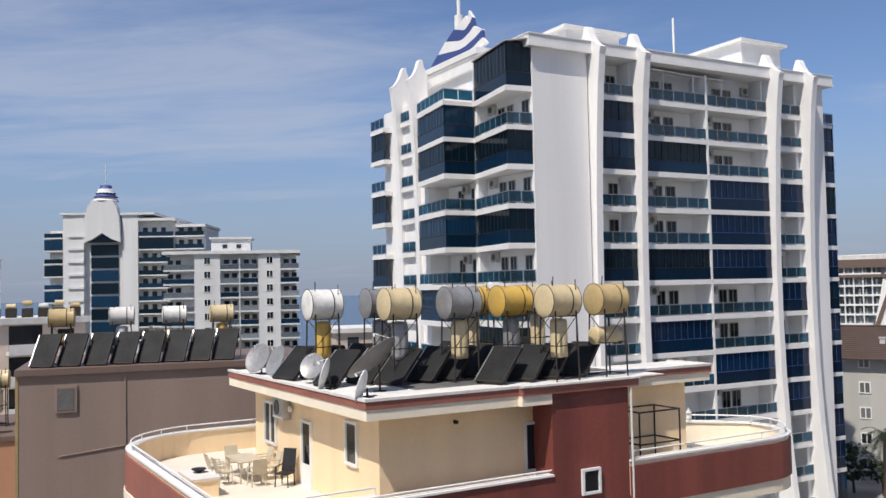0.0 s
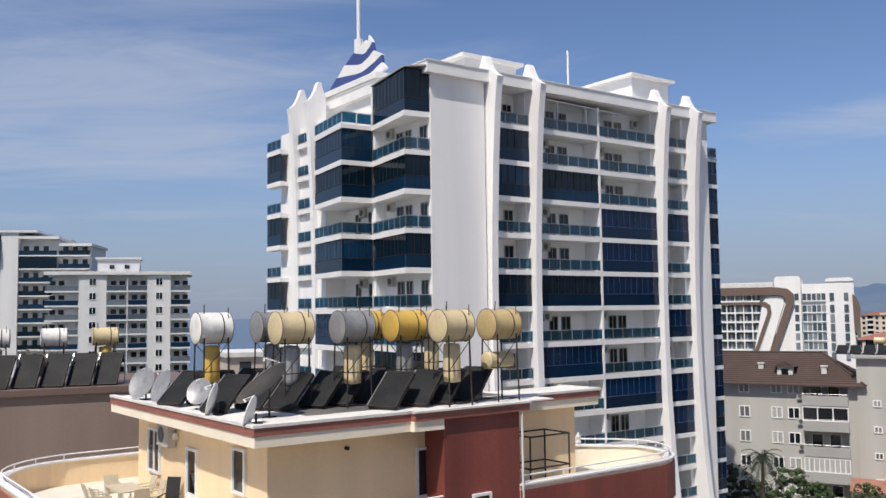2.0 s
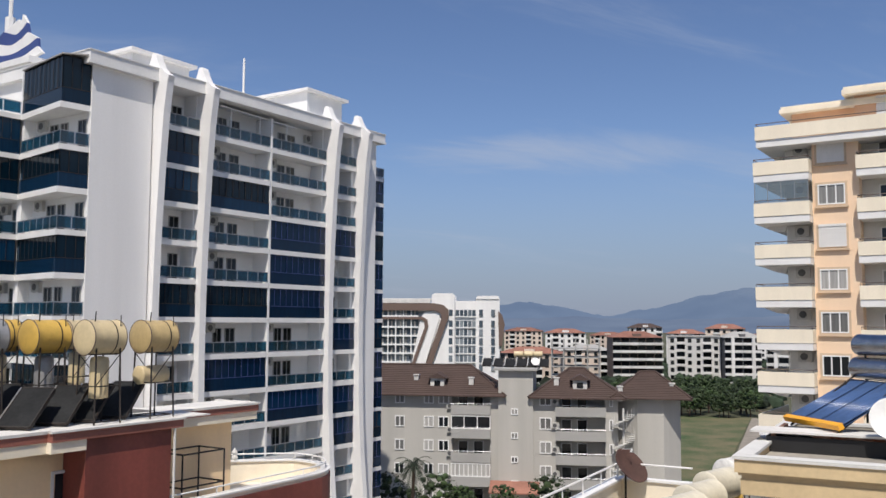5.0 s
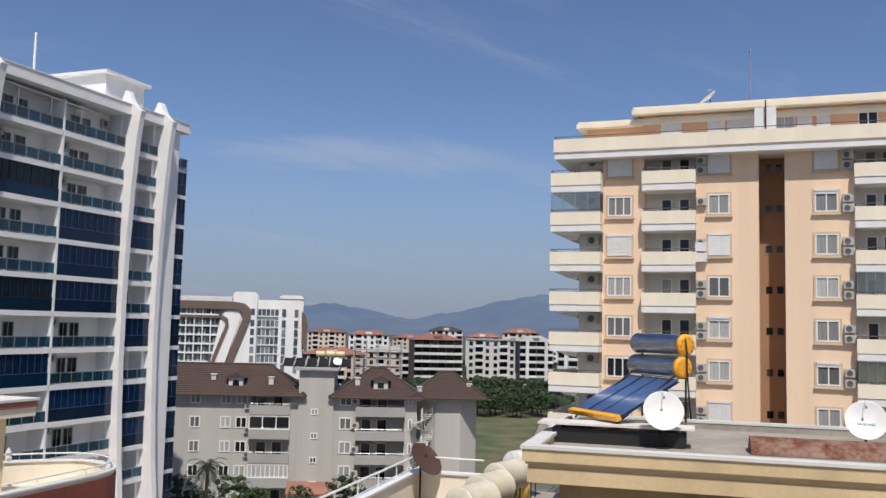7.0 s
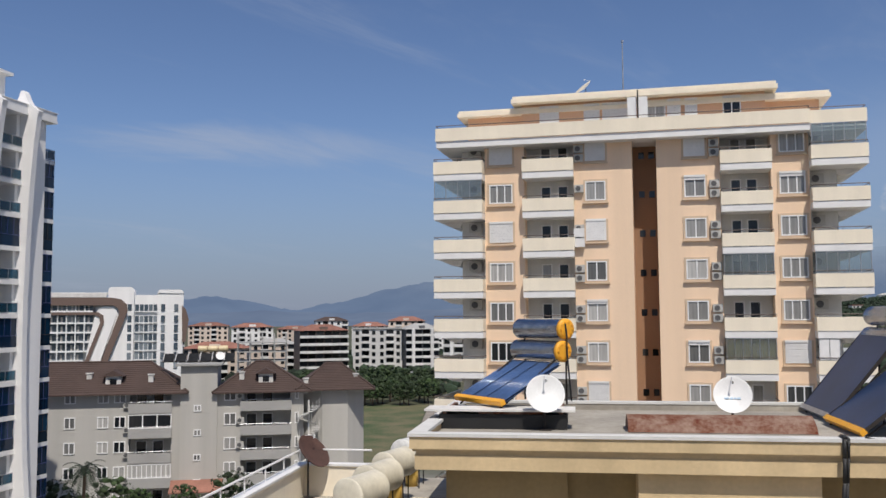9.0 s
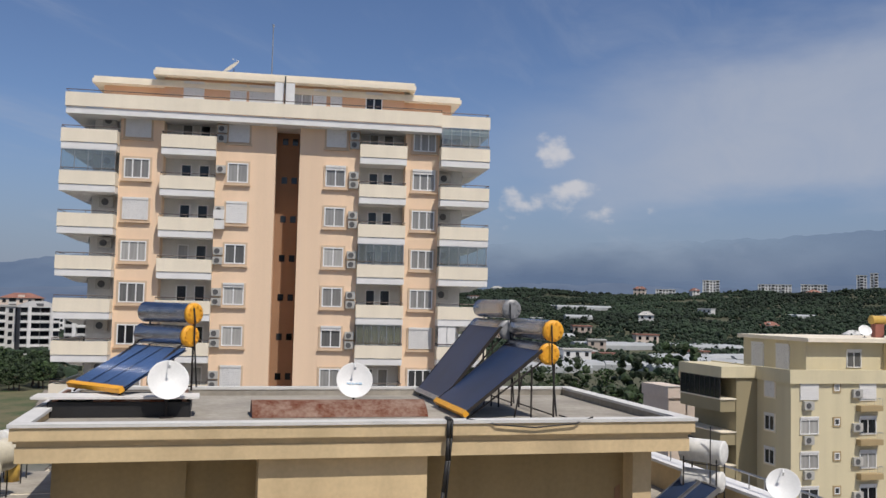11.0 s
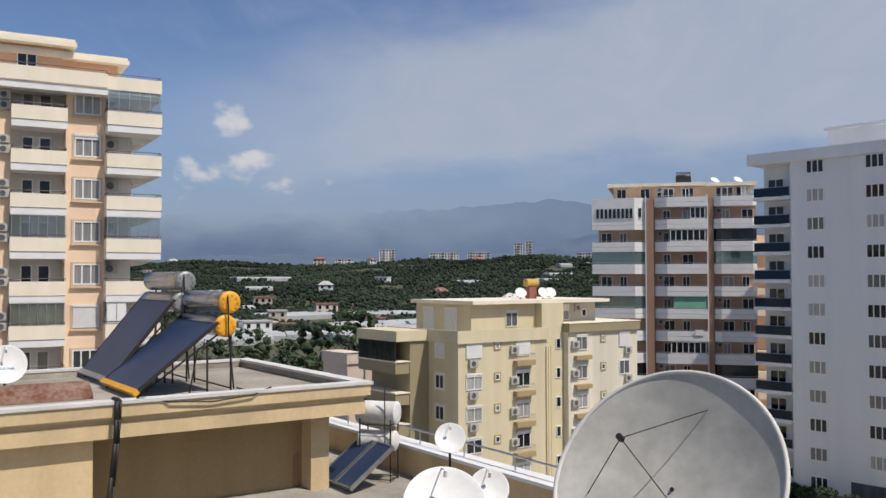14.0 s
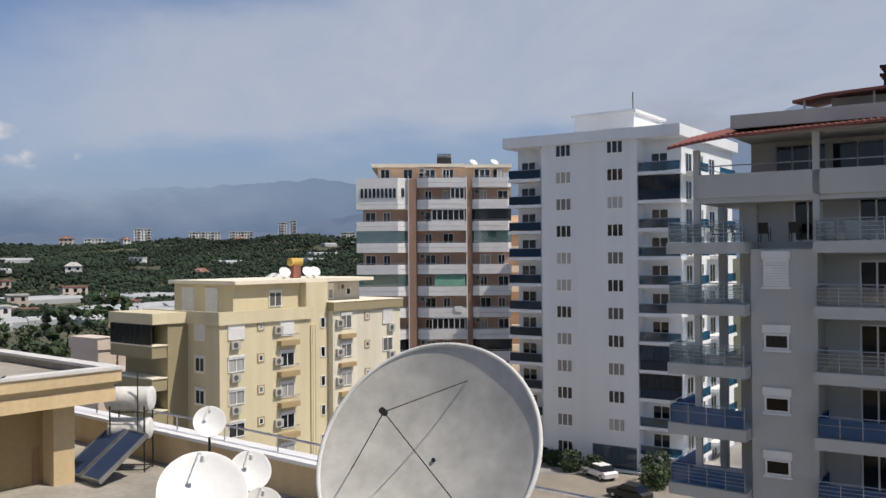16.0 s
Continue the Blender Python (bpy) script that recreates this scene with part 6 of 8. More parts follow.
# what stands on each parapet, by storey: w white frames, g green glass, d dark glass, s hung sheet
CLOSED = ({1: "b", 3: "g", 5: "g", 8: "d"}, {1: "h", 2: "w", 5: "s", 7: "w", 10: "w"}, {2: "d", 3: "g", 8: "d"})
for k in range(12):
    z = 9.3 - 2.98 * k
    for bay, plan in enumerate(([(-11.8, 0.6), (-6.1, 0.0), (-4.75, 0.9), (-4.75, 2.2), (-11.8, 3.2)],
                                [(-3.5, 0.9), (-1.9, 0.0), (3.25, 0.0), (3.25, 2.2), (-3.5, 2.2)],
                                [(4.15, 0.7), (5.0, 0.0), (9.0, 0.0), (9.5, 0.5), (9.5, 2.2), (4.15, 2.2)])):
        if bay == 0 and k == 0:
            continue
        edge = plan[:-2]
        b = part("balcony", G().prism([(x, y, z) for x, y in plan], (0, 0, 0.62)), WHITE_TRIM, btower)
        part("parapet", G().prism([(x, y + 0.04, z + 0.66) for x, y in plan], (0, 0, 0.64)), WHITE_TRIM, b)
        part("rail", G().path([(x, y + 0.1, z + 1.5) for x, y in edge], 0.035, 4), GALV, b)
        what = CLOSED[bay].get(k, "")
        x0, x1 = edge[0][0] + 0.2, edge[-1][0] - 0.2
        if what == "b":
            # white boxed-in corner room, two storeys high, with a row of upright windows
            box = part("bay_room", G().prism([(x, y + 0.02, z + 1.3) for x, y in plan], (0, 0, 2.98)), WHITE_TRIM, b, "white boxed-in corner room")
            for i in range(9):
                x = -11.2 + 0.56 * i
                part("window", G().box(x, x + 0.36, 0.6 - (x + 11.8) * 0.105 - 0.06, 0.6 - (x + 11.8) * 0.105 + 0.1, z + 1.55, z + 2.85), WIN_DARK, b)
            part("window", G().box(-5.6, -5.2, 0.30, 0.7, z + 1.7, z + 2.9), WIN_DARK, b)
            continue
        if what in ("w", "h"):
            xa = x0 + (1.8 if what == "w" else 4.4)
            e = part("enclosure_frame", bars(x1 - xa, 1.62, 6 if what == "w" else 3, 0.11, 0.1)(), FRAME_WHITE, b, "", pose(xa, 0.2, z + 1.32))
            part("pane", G().box(0.05, x1 - xa - 0.05, -0.06, -0.04, 0.05, 1.55), WIN_DARK, e)
        elif what in ("g", "d"):
            g = G()
            for (ax, ay), (bx, by) in zip(edge, edge[1:]):
                g.prism([(ax, ay + 0.12, z + 1.3), (bx, by + 0.12, z + 1.3), (bx, by + 0.12, z + 2.95), (ax, ay + 0.12, z + 2.95)], (0, 0.03, 0))
            part("glass_panel", g, GREEN_GLASS if what == "g" else WIN_DARK, b, "green folding glass" if what == "g" else "dark folding glass")
        elif what == "s":
            part("hung_sheet", G().prism([(x0 + 2.2, 0.05, z + 1.35), (x1, 0.05, z + 1.35), (x1, 0.25, z + 2.9), (x0 + 2.2, 0.25, z + 2.9)], (0, 0.03, 0)), AWNING_GREEN, b, "green cloth sun blind")
        for i in range(2):
            window(btower, I4, x0 + 0.9 + i * 2.5, 2.2, z + 0.7, (1.5, 1.0)[(k + i) % 2], 1.95, 2, 0.0, glass=WIN if (k + bay + i) % 3 == 0 else WIN_DARK, name="balcony_door")
        if (k + bay) % 2:
            ac_unit(btower, I4, x0 + 0.1, 2.2, z + 2.1)
part("hung_rug", G().box(1.6, 2.7, -0.10, -0.02, 9.3 - 2.98 * 6 + 0.8, 9.3 - 2.98 * 6 + 1.55), FRAME_WHITE, btower, "white rug hung over a parapet")
solarb = thing("water_heater", B2_M @ pose(0.4, 6, 12.75), "steel solar heater on the brown tower's roof", "water heater", "rooftop water heaters")
barrel("drum", solarb, CHROME, (-1.0, 0, 1.5), (1.0, 0, 1.5), 0.3)
collector(solarb, pose(-1.0, -1.6, 0.1, 40), 2.0, 1.7)
part("stand", G().tube((-0.8, 0, 0), (-0.8, 0, 1.3), 0.04, 5).tube((0.8, 0, 0), (0.8, 0, 1.3), 0.04, 5), STEEL_DARK, solarb)
for x, y in ((4.5, 5), (7.5, 5)):
    satellite_dish(B2_M @ pose(x, y, 12.6), 0.6, 0.12, DISH_WHITE, "white satellite dish on the brown tower's roof", 0.2, 50, 250)
side = thing("apartment_block", pose(130, -52, 0, 0, 0, -104), "peach apartment block with white balconies behind the towers", "apartment building")
part("wall", G().box(-8, 2, 0, 10, GROUND, 6.0), PEACH, side)
for k in range(9):
    b = part("balcony", G().box(-8.5, 0, -1.4, 0, 3.3 - 3 * k, 4.3 - 3 * k), CREAM, side)

# ---- white tower in shade ----
W_M = pose(100.2, -34.6, 0, 0, 0, -139)
wtower = thing("apartment_tower", W_M, "tall plain white apartment tower with blue glass balconies", "apartment building")
part("wall", G().box(4.4, 15.9, 0, 20, GROUND, 12.3), SHADE_WHITE, wtower)
part("wall", G().box(0.4, 4.4, 1.7, 20, GROUND, 12.3).box(15.9, 20.2, 1.7, 20, GROUND, 12.3), SHADE_WHITE, wtower)
roofw = part("roof", G().box(-0.4, 20.8, -0.5, 20.6, 12.3, 13.5), SHADE_WHITE, wtower)
part("stair_house", G().box(7.2, 14.4, 3, 12, 13.5, 15.7).box(6.9, 14.7, 2.7, 12.3, 15.7, 16.0), WHITE, roofw)
part("mast", G().tube((13.9, 4, 15.9), (13.9, 4, 18.1), 0.06, 5), STEEL_DARK, roofw)
for k in range(12):
    z = 8.7 - 3.02 * k + 3.02
    wz = z - 0.85 + 0.1
    window(wtower, I4, 6.2, 0, wz - 0.1, 1.95, 1.45, 3, 0, glass=WIN if k % 3 else WIN_DARK, t=0.11)
    if k < 11:
        window(wtower, I4, 12.4, 0, wz - 0.1, 1.95, 1.45, 3, 0, glass=WIN if k % 2 == 0 else WIN_DARK, t=0.11)
    zb = z - 3.02
    for x0, x1, closed in ((0.0, 4.35, False), (15.95, 20.7, k in (1, 7, 8))):
        b = part("balcony", G().box(x0, x1, -0.05, 1.7, zb - 0.35, zb), SHADE_WHITE, wtower)
        if closed:
            glazed_run(b, [(x0 + 0.1, 0.02), (x1 - 0.1, 0.02)], zb, 2.6)
        else:
            part("glass_panel", G().box(x0 + 0.1, x1 - 0.1, 0.0, 0.02, zb + 0.05, zb + 0.98), BLUE_SOLID if x0 < 1 else RAIL_GLASS, b, "blue glass balustrade")
            part("handrail", G().tube((x0, 0.01, zb + 1.02), (x1, 0.01, zb + 1.02), 0.035, 5), RAIL_STEEL, b)
        window(wtower, I4, x0 + 0.9, 1.7, zb, 1.9, 2.1, 2, 0, glass=WIN_DARK, name="balcony_door")
    WS = pose(20.2, 0, 0, 0, 0, 90)
    for x0, x1 in ((2.0, 6.0), (10.0, 16.0)):
        b = part("balcony", G().box(x0, x1, -1.6, 0, zb - 0.35, zb), WHITE, wtower, "", WS)
        part("glass_panel", G().box(x0 + 0.1, x1 - 0.1, -1.55, -1.53, zb + 0.05, zb + 0.98), RAIL_GLASS, b)
        window(wtower, WS, x0 + 0.8, 0, zb, 2.0, 2.1, 2, 0, glass=WIN_DARK, name="balcony_door")
    window(wtower, WS, 7.3, 0, zb + 0.9, 1.4, 1.3, 2, 0, t=0.09)
part("shop_window", G().box(10.5, 15.6, -0.06, 0.0, -23.3, -20.9), HOTEL_GLASS, wtower)

# ---- white house with red roof edge ----
G_M = pose(37.6, -24.95, 0, 0, 0, -138)
ghouse = thing("apartment_block", G_M, "grey-white apartment house with red-tiled roof edges", "apartment building")
part("wall", G().box(-0.35, 2.65, 0.9, 9, GROUND, 0.1), G_WHITE, ghouse)
part("wall", G().box(2.65, 14, 2.6, 9, GROUND, 3.9), G_WHITE, ghouse)
part("wall", G().box(-1.0, 2.65, 2.6, 9, 0.1, 3.9), G_WHITE, ghouse)
part("wall", G().box(-1.2, -0.35, 2.2, 9, GROUND, 3.9), G_WHITE, ghouse)
part("column", G().box(2.55, 2.85, 0.5, 0.8, 0.4, 5.5).box(-3.0, -2.7, 0.6, 0.9, GROUND, 5.0), G_WHITE, ghouse)
part("parapet", G().box(-2.8, 14, 0.5, 0.7, 2.6, 3.75).box(-2.8, -2.6, 0.7, 8, 2.6, 3.75), G_WHITE, ghouse)
part("terrace_floor", G().box(-2.8, 14, 0.6, 9, 2.35, 2.6), G_WHITE, ghouse)
part("rail", G().path([(-2.7, 8, 4.15), (-2.7, 0.6, 4.15), (14, 0.6, 4.15)], 0.03, 5), RAIL_STEEL, ghouse)
part("wall", G().box(-0.9, 14, 3.4, 9, 2.6, 5.44), GREY_WALL, ghouse)
for x0, x1 in ((0.3, 2.7), (2.9, 6.4), (6.6, 10.1), (10.3, 13.8)):
    gf_ = part("window", bars(x1 - x0, 2.6, 3, 0.07, 0.09)(), GREY_DARK, ghouse, "", pose(x0, 3.4, 2.65))
    part("pane", G().box(0.05, x1 - x0 - 0.05, -0.06, -0.03, 0.05, 2.55), WIN_DARK, gf_)
part("soffit", G().box(-1.0, 14, 0.3, 9, 5.45, 5.6), GREY_DARK, ghouse)
# tiled verge, curling down at its end, built of tile rows
vr = part("verge", G().prism([(-4.0, -0.3, 5.12), (-2.6, -0.3, 5.34), (-1.0, -0.3, 5.50), (14, -0.3, 5.95), (14, -0.3, 5.83), (-1.0, -0.3, 5.38), (-2.6, -0.3, 5.21), (-4.0, -0.3, 5.0)], (0, 4.0, 0.9)), ROOF_RED, ghouse, "red tiled verge")
tiles = G()
for i in range(60):
    x = -3.9 + 0.29 * i
    zz = 5.12 + min(x + 4.0, 1.4) * 0.157 + max(0.0, min(x + 2.6, 1.6)) * 0.10 + max(0.0, x + 1.0) * 0.03
    tiles.tube((x, -0.31, zz - 0.02), (x, 3.6, zz + 0.90), 0.07, 6)
tagged(part("roof_tiles", tiles, ROOF_RED, ghouse), kind="stuff")
part("parapet", G().box(-1.05, 14, 0.2, 0.5, 5.85, 6.5), GREY_WALL, ghouse)
part("roof", G().box(-1.05, 14, 0.5, 9, 5.9, 6.1), GREY_DARK, ghouse)
top = G()
top.prism([(1.5, 1.5, 7.15), (3.0, 1.5, 7.35), (14, 1.5, 7.75), (14, 1.5, 7.63), (3.0, 1.5, 7.22), (1.5, 1.5, 7.0)], (0, 6, 0.6))
part("top_roof", top, ROOF_RED, ghouse)
part("roof_post", G().tube((2.0, 1.8, 6.1), (2.0, 1.8, 7.2), 0.06, 6).tube((5.0, 1.8, 6.1), (5.0, 1.8, 7.3), 0.06, 6).box(3.0, 14, 3, 7, 6.1, 7.3), GREY_DARK, ghouse)
part("chimney", G().box(5.2, 6.2, 3.5, 4.4, 7.3, 8.6).box(5.05, 6.35, 3.35, 4.55, 8.2, 8.32).box(5.05, 6.35, 3.35, 4.55, 8.6, 8.72), BLACK, ghouse)
for k in range(7):
    z = 0.45 - 2.97 * k
    bl = part("balcony", G().prism([(-4.3, 0.35, z - 0.55), (-0.4, -0.05, z - 0.55), (-0.4, 1.2, z - 0.55), (-0.4, 5.0, z - 0.55), (-4.3, 5.0, z - 0.55)], (0, 0, 0.55)), G_WHITE, ghouse)
    br = part("balcony", G().box(2.65, 14, -0.05, 2.6, z - 0.55, z), G_WHITE, ghouse)
    for b, pts in ((bl, [(-4.2, 5.0), (-4.2, 0.45), (-0.5, 0.05)]), (br, [(2.75, 2.6), (2.75, 0.05), (14, 0.05)])):
        rails, glass = G(), G()
        for (x0, y0), (x1, y1) in zip(pts, pts[1:]):
            L = math.hypot(x1 - x0, y1 - y0)
            for h in ((1.0, 0.82, 0.64, 0.46, 0.28) if k % 2 == 0 or k == 1 else (1.0, 0.6)):
                rails.tube((x0, y0, z + h), (x1, y1, z + h), 0.022 if h > 0.9 else 0.012, 5)
            n = max(2, round(L / 0.9))
            for i in range(n + 1):
                p = (x0 + (x1 - x0) * i / n, y0 + (y1 - y0) * i / n)
                rails.tube((*p, z), (*p, z + 1.0), 0.02, 5)
            dx, dy = (x1 - x0) / L * 0.03, (y1 - y0) / L * 0.03
            glass.prism([(x0 - dy, y0 + dx, z + 0.05), (x1 - dy, y1 + dx, z + 0.05), (x1 - dy, y1 + dx, z + 0.9), (x0 - dy, y0 + dx, z + 0.9)], (-dy * 0.3, dx * 0.3, 0))
        part("railing", rails, RAIL_STEEL, b, "steel bar railing")
        part("glass_panel", glass, BLUE_PANEL if k > 2 else CLEAR_GLASS, b)
    if k:
        hw = 1.25 if k == 1 else 0.74
        wg = window(ghouse, I4, 0.25, 0.9, z + 0.85, 1.15, hw, 1, 1.0 if k == 1 else 0.0, glass=WIN_DARK, t=0.09)
        part("blind_box", G().box(-0.08, 1.23, -0.12, 0, hw + 0.03, hw + 0.42), FRAME_WHITE, wg)
        part("sill", G().box(-0.08, 1.23, -0.12, 0, -0.12, -0.02), FRAME_WHITE, wg)
    for x in (4.2, 7.8):
        window(ghouse, I4, x, 2.6, z, 1.5, 2.05, 2, 0, glass=WIN_DARK, name="balcony_door")
        part("blind_box", G().box(x - 0.1, x + 1.6, 2.45, 2.6, z + 2.05, z + 2.25), G_WHITE, br)
    if k == 0:
        window(ghouse, I4, 1.3, 2.6, z, 1.3, 2.05, 2, 0, glass=WIN_DARK, name="balcony_door")
part("wall_gap", G().box(-3.0, -2.6, 4.8, 5.2, GROUND, 3.0), G_WHITE, ghouse)


# ---- terrace chairs on the white house ----
for x in (-3.4, -2.2, -1.2, 0.2, 1.6, 3.6, 5.0):
    garden_chair(G_M @ pose(x, 1.4 if x > -0.4 else 1.9, 0.45, 0, 0, 180 if x > 0 else 90), BLACK, "black chair on a railed balcony of the white house")

# ---- grey houses with brown hipped roofs ----
H_M = pose(48.0, 108.9, 0, 0, 0, -36)
grey = thing("apartment_block", H_M, "grey apartment house with brown hipped roofs", "apartment building")
part("wall", G().box(-12, 9.0, 0, 11, GROUND, -9.3).box(13.9, 15.0, 0, 11, GROUND, -9.3), GREY_WALL, grey)
part("wall", G().box(9.0, 13.9, 1.6, 11, GROUND, -9.3), GREY_WALL, grey)
part("stair_tower", G().box(15.0, 19.4, -0.4, 9, GROUND, -6.0), GREY_WALL, grey)
part("stair_roof", G().box(14.4, 20.0, -1.0, 9.6, -6.0, -5.75), GREY_DARK, grey)
part("wall", G().box(19.4, 22.3, 0, 11, GROUND, -9.4).box(28.4, 30.0, 0, 11, GROUND, -9.4), GREY_WALL, grey)
part("wall", G().box(22.3, 28.4, 1.7, 11, GROUND, -9.4), GREY_WALL, grey)
part("round_wing", G().lathe([(4.2, GROUND), (4.2, -9.2)], 8, pose(34.0, 4.2, 0, 0, 0, 22.5)), GREY_WALL, grey)


def hip(x0, x1, y0, y1, z, h, name="roof"):
    r = (y1 - y0) / 2
    a, b = x0 + r * 0.8, x1 - r * 0.8
    if a > b:
        a = b = (x0 + x1) / 2
    ym = (y0 + y1) / 2
    g = G()
    i = len(g.v)
    g.v += [(x0, y0, z), (x1, y0, z), (x1, y1, z), (x0, y1, z), (a, ym, z + h), (b, ym, z + h), (x0, y0, z - 0.18), (x1, y0, z - 0.18), (x1, y1, z - 0.18), (x0, y1, z - 0.18)]
    g.f += [(0, 1, 5, 4), (1, 2, 5), (2, 3, 4, 5), (3, 0, 4), (6, 7, 1, 0), (7, 8, 2, 1), (8, 9, 3, 2), (9, 6, 0, 3), (9, 8, 7, 6)]
    ob = part(name, g, ROOF_BROWN, grey)
    ridge_ob = G().path([(x0, y0, z + 0.05), (a, ym, z + h + 0.05), (b, ym, z + h + 0.05), (x1, y0, z + 0.05)], 0.14, 6)
    part("ridge_tiles", ridge_ob, ROOF_BROWN, ob)
    n = 16
    rows = G()
    for k in range(1, n):
        f = k / n
        rows.tube((x0 + (a - x0) * f, y0 + (ym - y0) * f, z + h * f + 0.02), (x1 + (b - x1) * f, y0 + (ym - y0) * f, z + h * f + 0.02), 0.05, 4)
    part("tile_course", rows, ROOF_BROWN, ob)
    return ob


hip(-13, 16.0, -1.0, 12, -9.2, 3.5)
hip(18.8, 31.0, -1.0, 12, -9.3, 3.4)
hip(29.0, 39.0, -0.8, 9.2, -9.2, 3.0)
for x, y, z in ((-4.0, 2.2, -7.6), (3.6, 2.0, -7.4), (11.0, 1.2, -7.6), (22.0, 1.6, -7.5), (30.0, 0.4, -8.4), (36.5, 1.5, -8.0)):
    part("chimney", G().box(x, x + 0.6, y, y + 0.6, z - 1.4, z + 0.45).box(x - 0.1, x + 0.7, y - 0.1, y + 0.7, z + 0.45, z + 0.58), OFF_WHITE, grey)
for x in (6.0, 24.4):
    dm_ = part("dormer", G().box(x, x + 1.8, 0.9, 4.0, -8.4, -7.2), OFF_WHITE, grey)
    part("dormer_roof", G().prism([(x - 0.4, 0.6, -7.2), (x + 0.9, 0.6, -6.5), (x + 2.2, 0.6, -7.2)], (0, 3.6, 0)), ROOF_BROWN, dm_)
    part("dormer_pane", G().box(x + 0.5, x + 1.3, 0.86, 0.9, -8.2, -7.5), WIN_DARK, dm_)
for k in range(5):
    z = -10.4 - 3.0 * k
    for x in (-8.5, -2.5, 1.5, 5.3):
        window(grey, I4, x, 0, z, 1.3, 1.4, 2, 0.0, glass=WIN, t=0.12)
    window(grey, I4, 7.2, 0, z, 1.4, 1.4, 2, 0, glass=WIN, t=0.12)
    window(grey, I4, 16.6, -0.4, z - 1.2, 0.9, 0.8, 2, 0, glass=WIN, t=0.12)
    window(grey, I4, 20.2, 0, z, 1.5, 1.5, 2, 0, glass=WIN, t=0.12)
    window(grey, I4, 28.9, 0, z, 0.5, 1.4, 1, 0, glass=WIN, t=0.12)
    for x0, x1, e in ((8.9, 14.0, k in (1, 3)), (22.2, 28.5, False), (-6.5, -3.0, False)):
        b = part("balcony", G().box(x0, x1, -0.5, 1.7, z - 1.3, z - 0.9).box(x0, x1, -0.5, -0.35, z - 0.9, z - 0.1), GREY_DARK, grey)
        part("rail", G().tube((x0, -0.42, z + 0.1), (x1, -0.42, z + 0.1), 0.03, 5), RAIL_STEEL, b)
        if e:
            en = part("enclosure_frame", bars(x1 - x0, 1.7, 3 if k == 1 else 9, 0.12, 0.1)(), FRAME_WHITE, b, "", pose(x0, -0.38, z - 0.1))
            part("pane", G().box(0.05, x1 - x0 - 0.05, -0.06, -0.03, 0.05, 1.65), WIN, en)
        for i in range(2):
            window(grey, I4, x0 + 0.7 + i * 2.0, 1.6, z - 0.9, 1.3, 2.1, 1, 0, glass=WIN_DARK, name="balcony_door")
    ac_unit(grey, I4, 8.3, 0, z - 0.6)
    ac_unit(grey, I4, 21.7, 0, z + 0.2)
part("porch_roof", G().prism([(14.0, -3.2, -21.0), (20.2, -3.2, -21.0), (20.2, -0.4, -20.0), (14.0, -0.4, -20.0)], (0, 0, 0.15)), ROOF_FAR, grey)
sp = G()
for k in range(60):
    a = radians(24 * k)
    sp.prism([(30.6 + 0.2 * math.cos(a), -0.9 + 0.2 * math.sin(a), -22.5 + 0.19 * k), (30.6 + 1.4 * math.cos(a), -0.9 + 1.4 * math.sin(a), -22.5 + 0.19 * k), (30.6 + 1.4 * math.cos(a + 0.5), -0.9 + 1.4 * math.sin(a + 0.5), -22.5 + 0.19 * k), (30.6 + 0.2 * math.cos(a + 0.5), -0.9 + 0.2 * math.sin(a + 0.5), -22.5 + 0.19 * k)], (0, 0, 0.05))
    sp.tube((30.6 + 1.4 * math.cos(a), -0.9 + 1.4 * math.sin(a), -22.5 + 0.19 * k), (30.6 + 1.4 * math.cos(a), -0.9 + 1.4 * math.sin(a), -21.5 + 0.19 * k), 0.03, 4)
sp.tube((30.6, -0.9, GROUND), (30.6, -0.9, -10.5), 0.12, 8)
part("spiral_stair", sp, OFF_WHITE, grey)
for k in range(6):
    t = thing("solar_collector", H_M @ pose(12.5 + 1.5 * k, 3.0, -5.7), "dark solar collector on a pale frame on the stair tower", "solar collector", "collectors on the grey house")
    collector(t, pose(0, -0.6, 0.12, 24), 1.3, 2.2)
    part("strut", G().tube((0.05, -0.55, 0.2), (0.05, 1.75, 1.2), 0.05, 5), OFF_WHITE, t)
    part("leg", G().tube((0.1, 1.35, -0.05), (0.1, 1.3, 1.0), 0.03, 4).tube((1.2, 1.35, -0.05), (1.2, 1.3, 1.0), 0.03, 4), OFF_WHITE, t)
for k in range(3):
    d = thing("water_heater", H_M @ pose(17.2 + 1.3 * k, 5.6, -5.75), "pale drum on a stand on the stair tower", "water heater", "rooftop water heaters")
    barrel("drum", d, TANK_CREAM, (-0.6, 0, 1.6), (0.6, 0, 1.6), 0.42)
    part("stand", G().box(-0.4, 0.4, -0.25, 0.25, 0, 1.2), STEEL_DARK, d)
satellite_dish(H_M @ pose(19.6, 2.0, -5.75), 0.55, 0.1, DISH_WHITE, "white satellite dish on the stair tower's roof", 0.5, 30, 210)

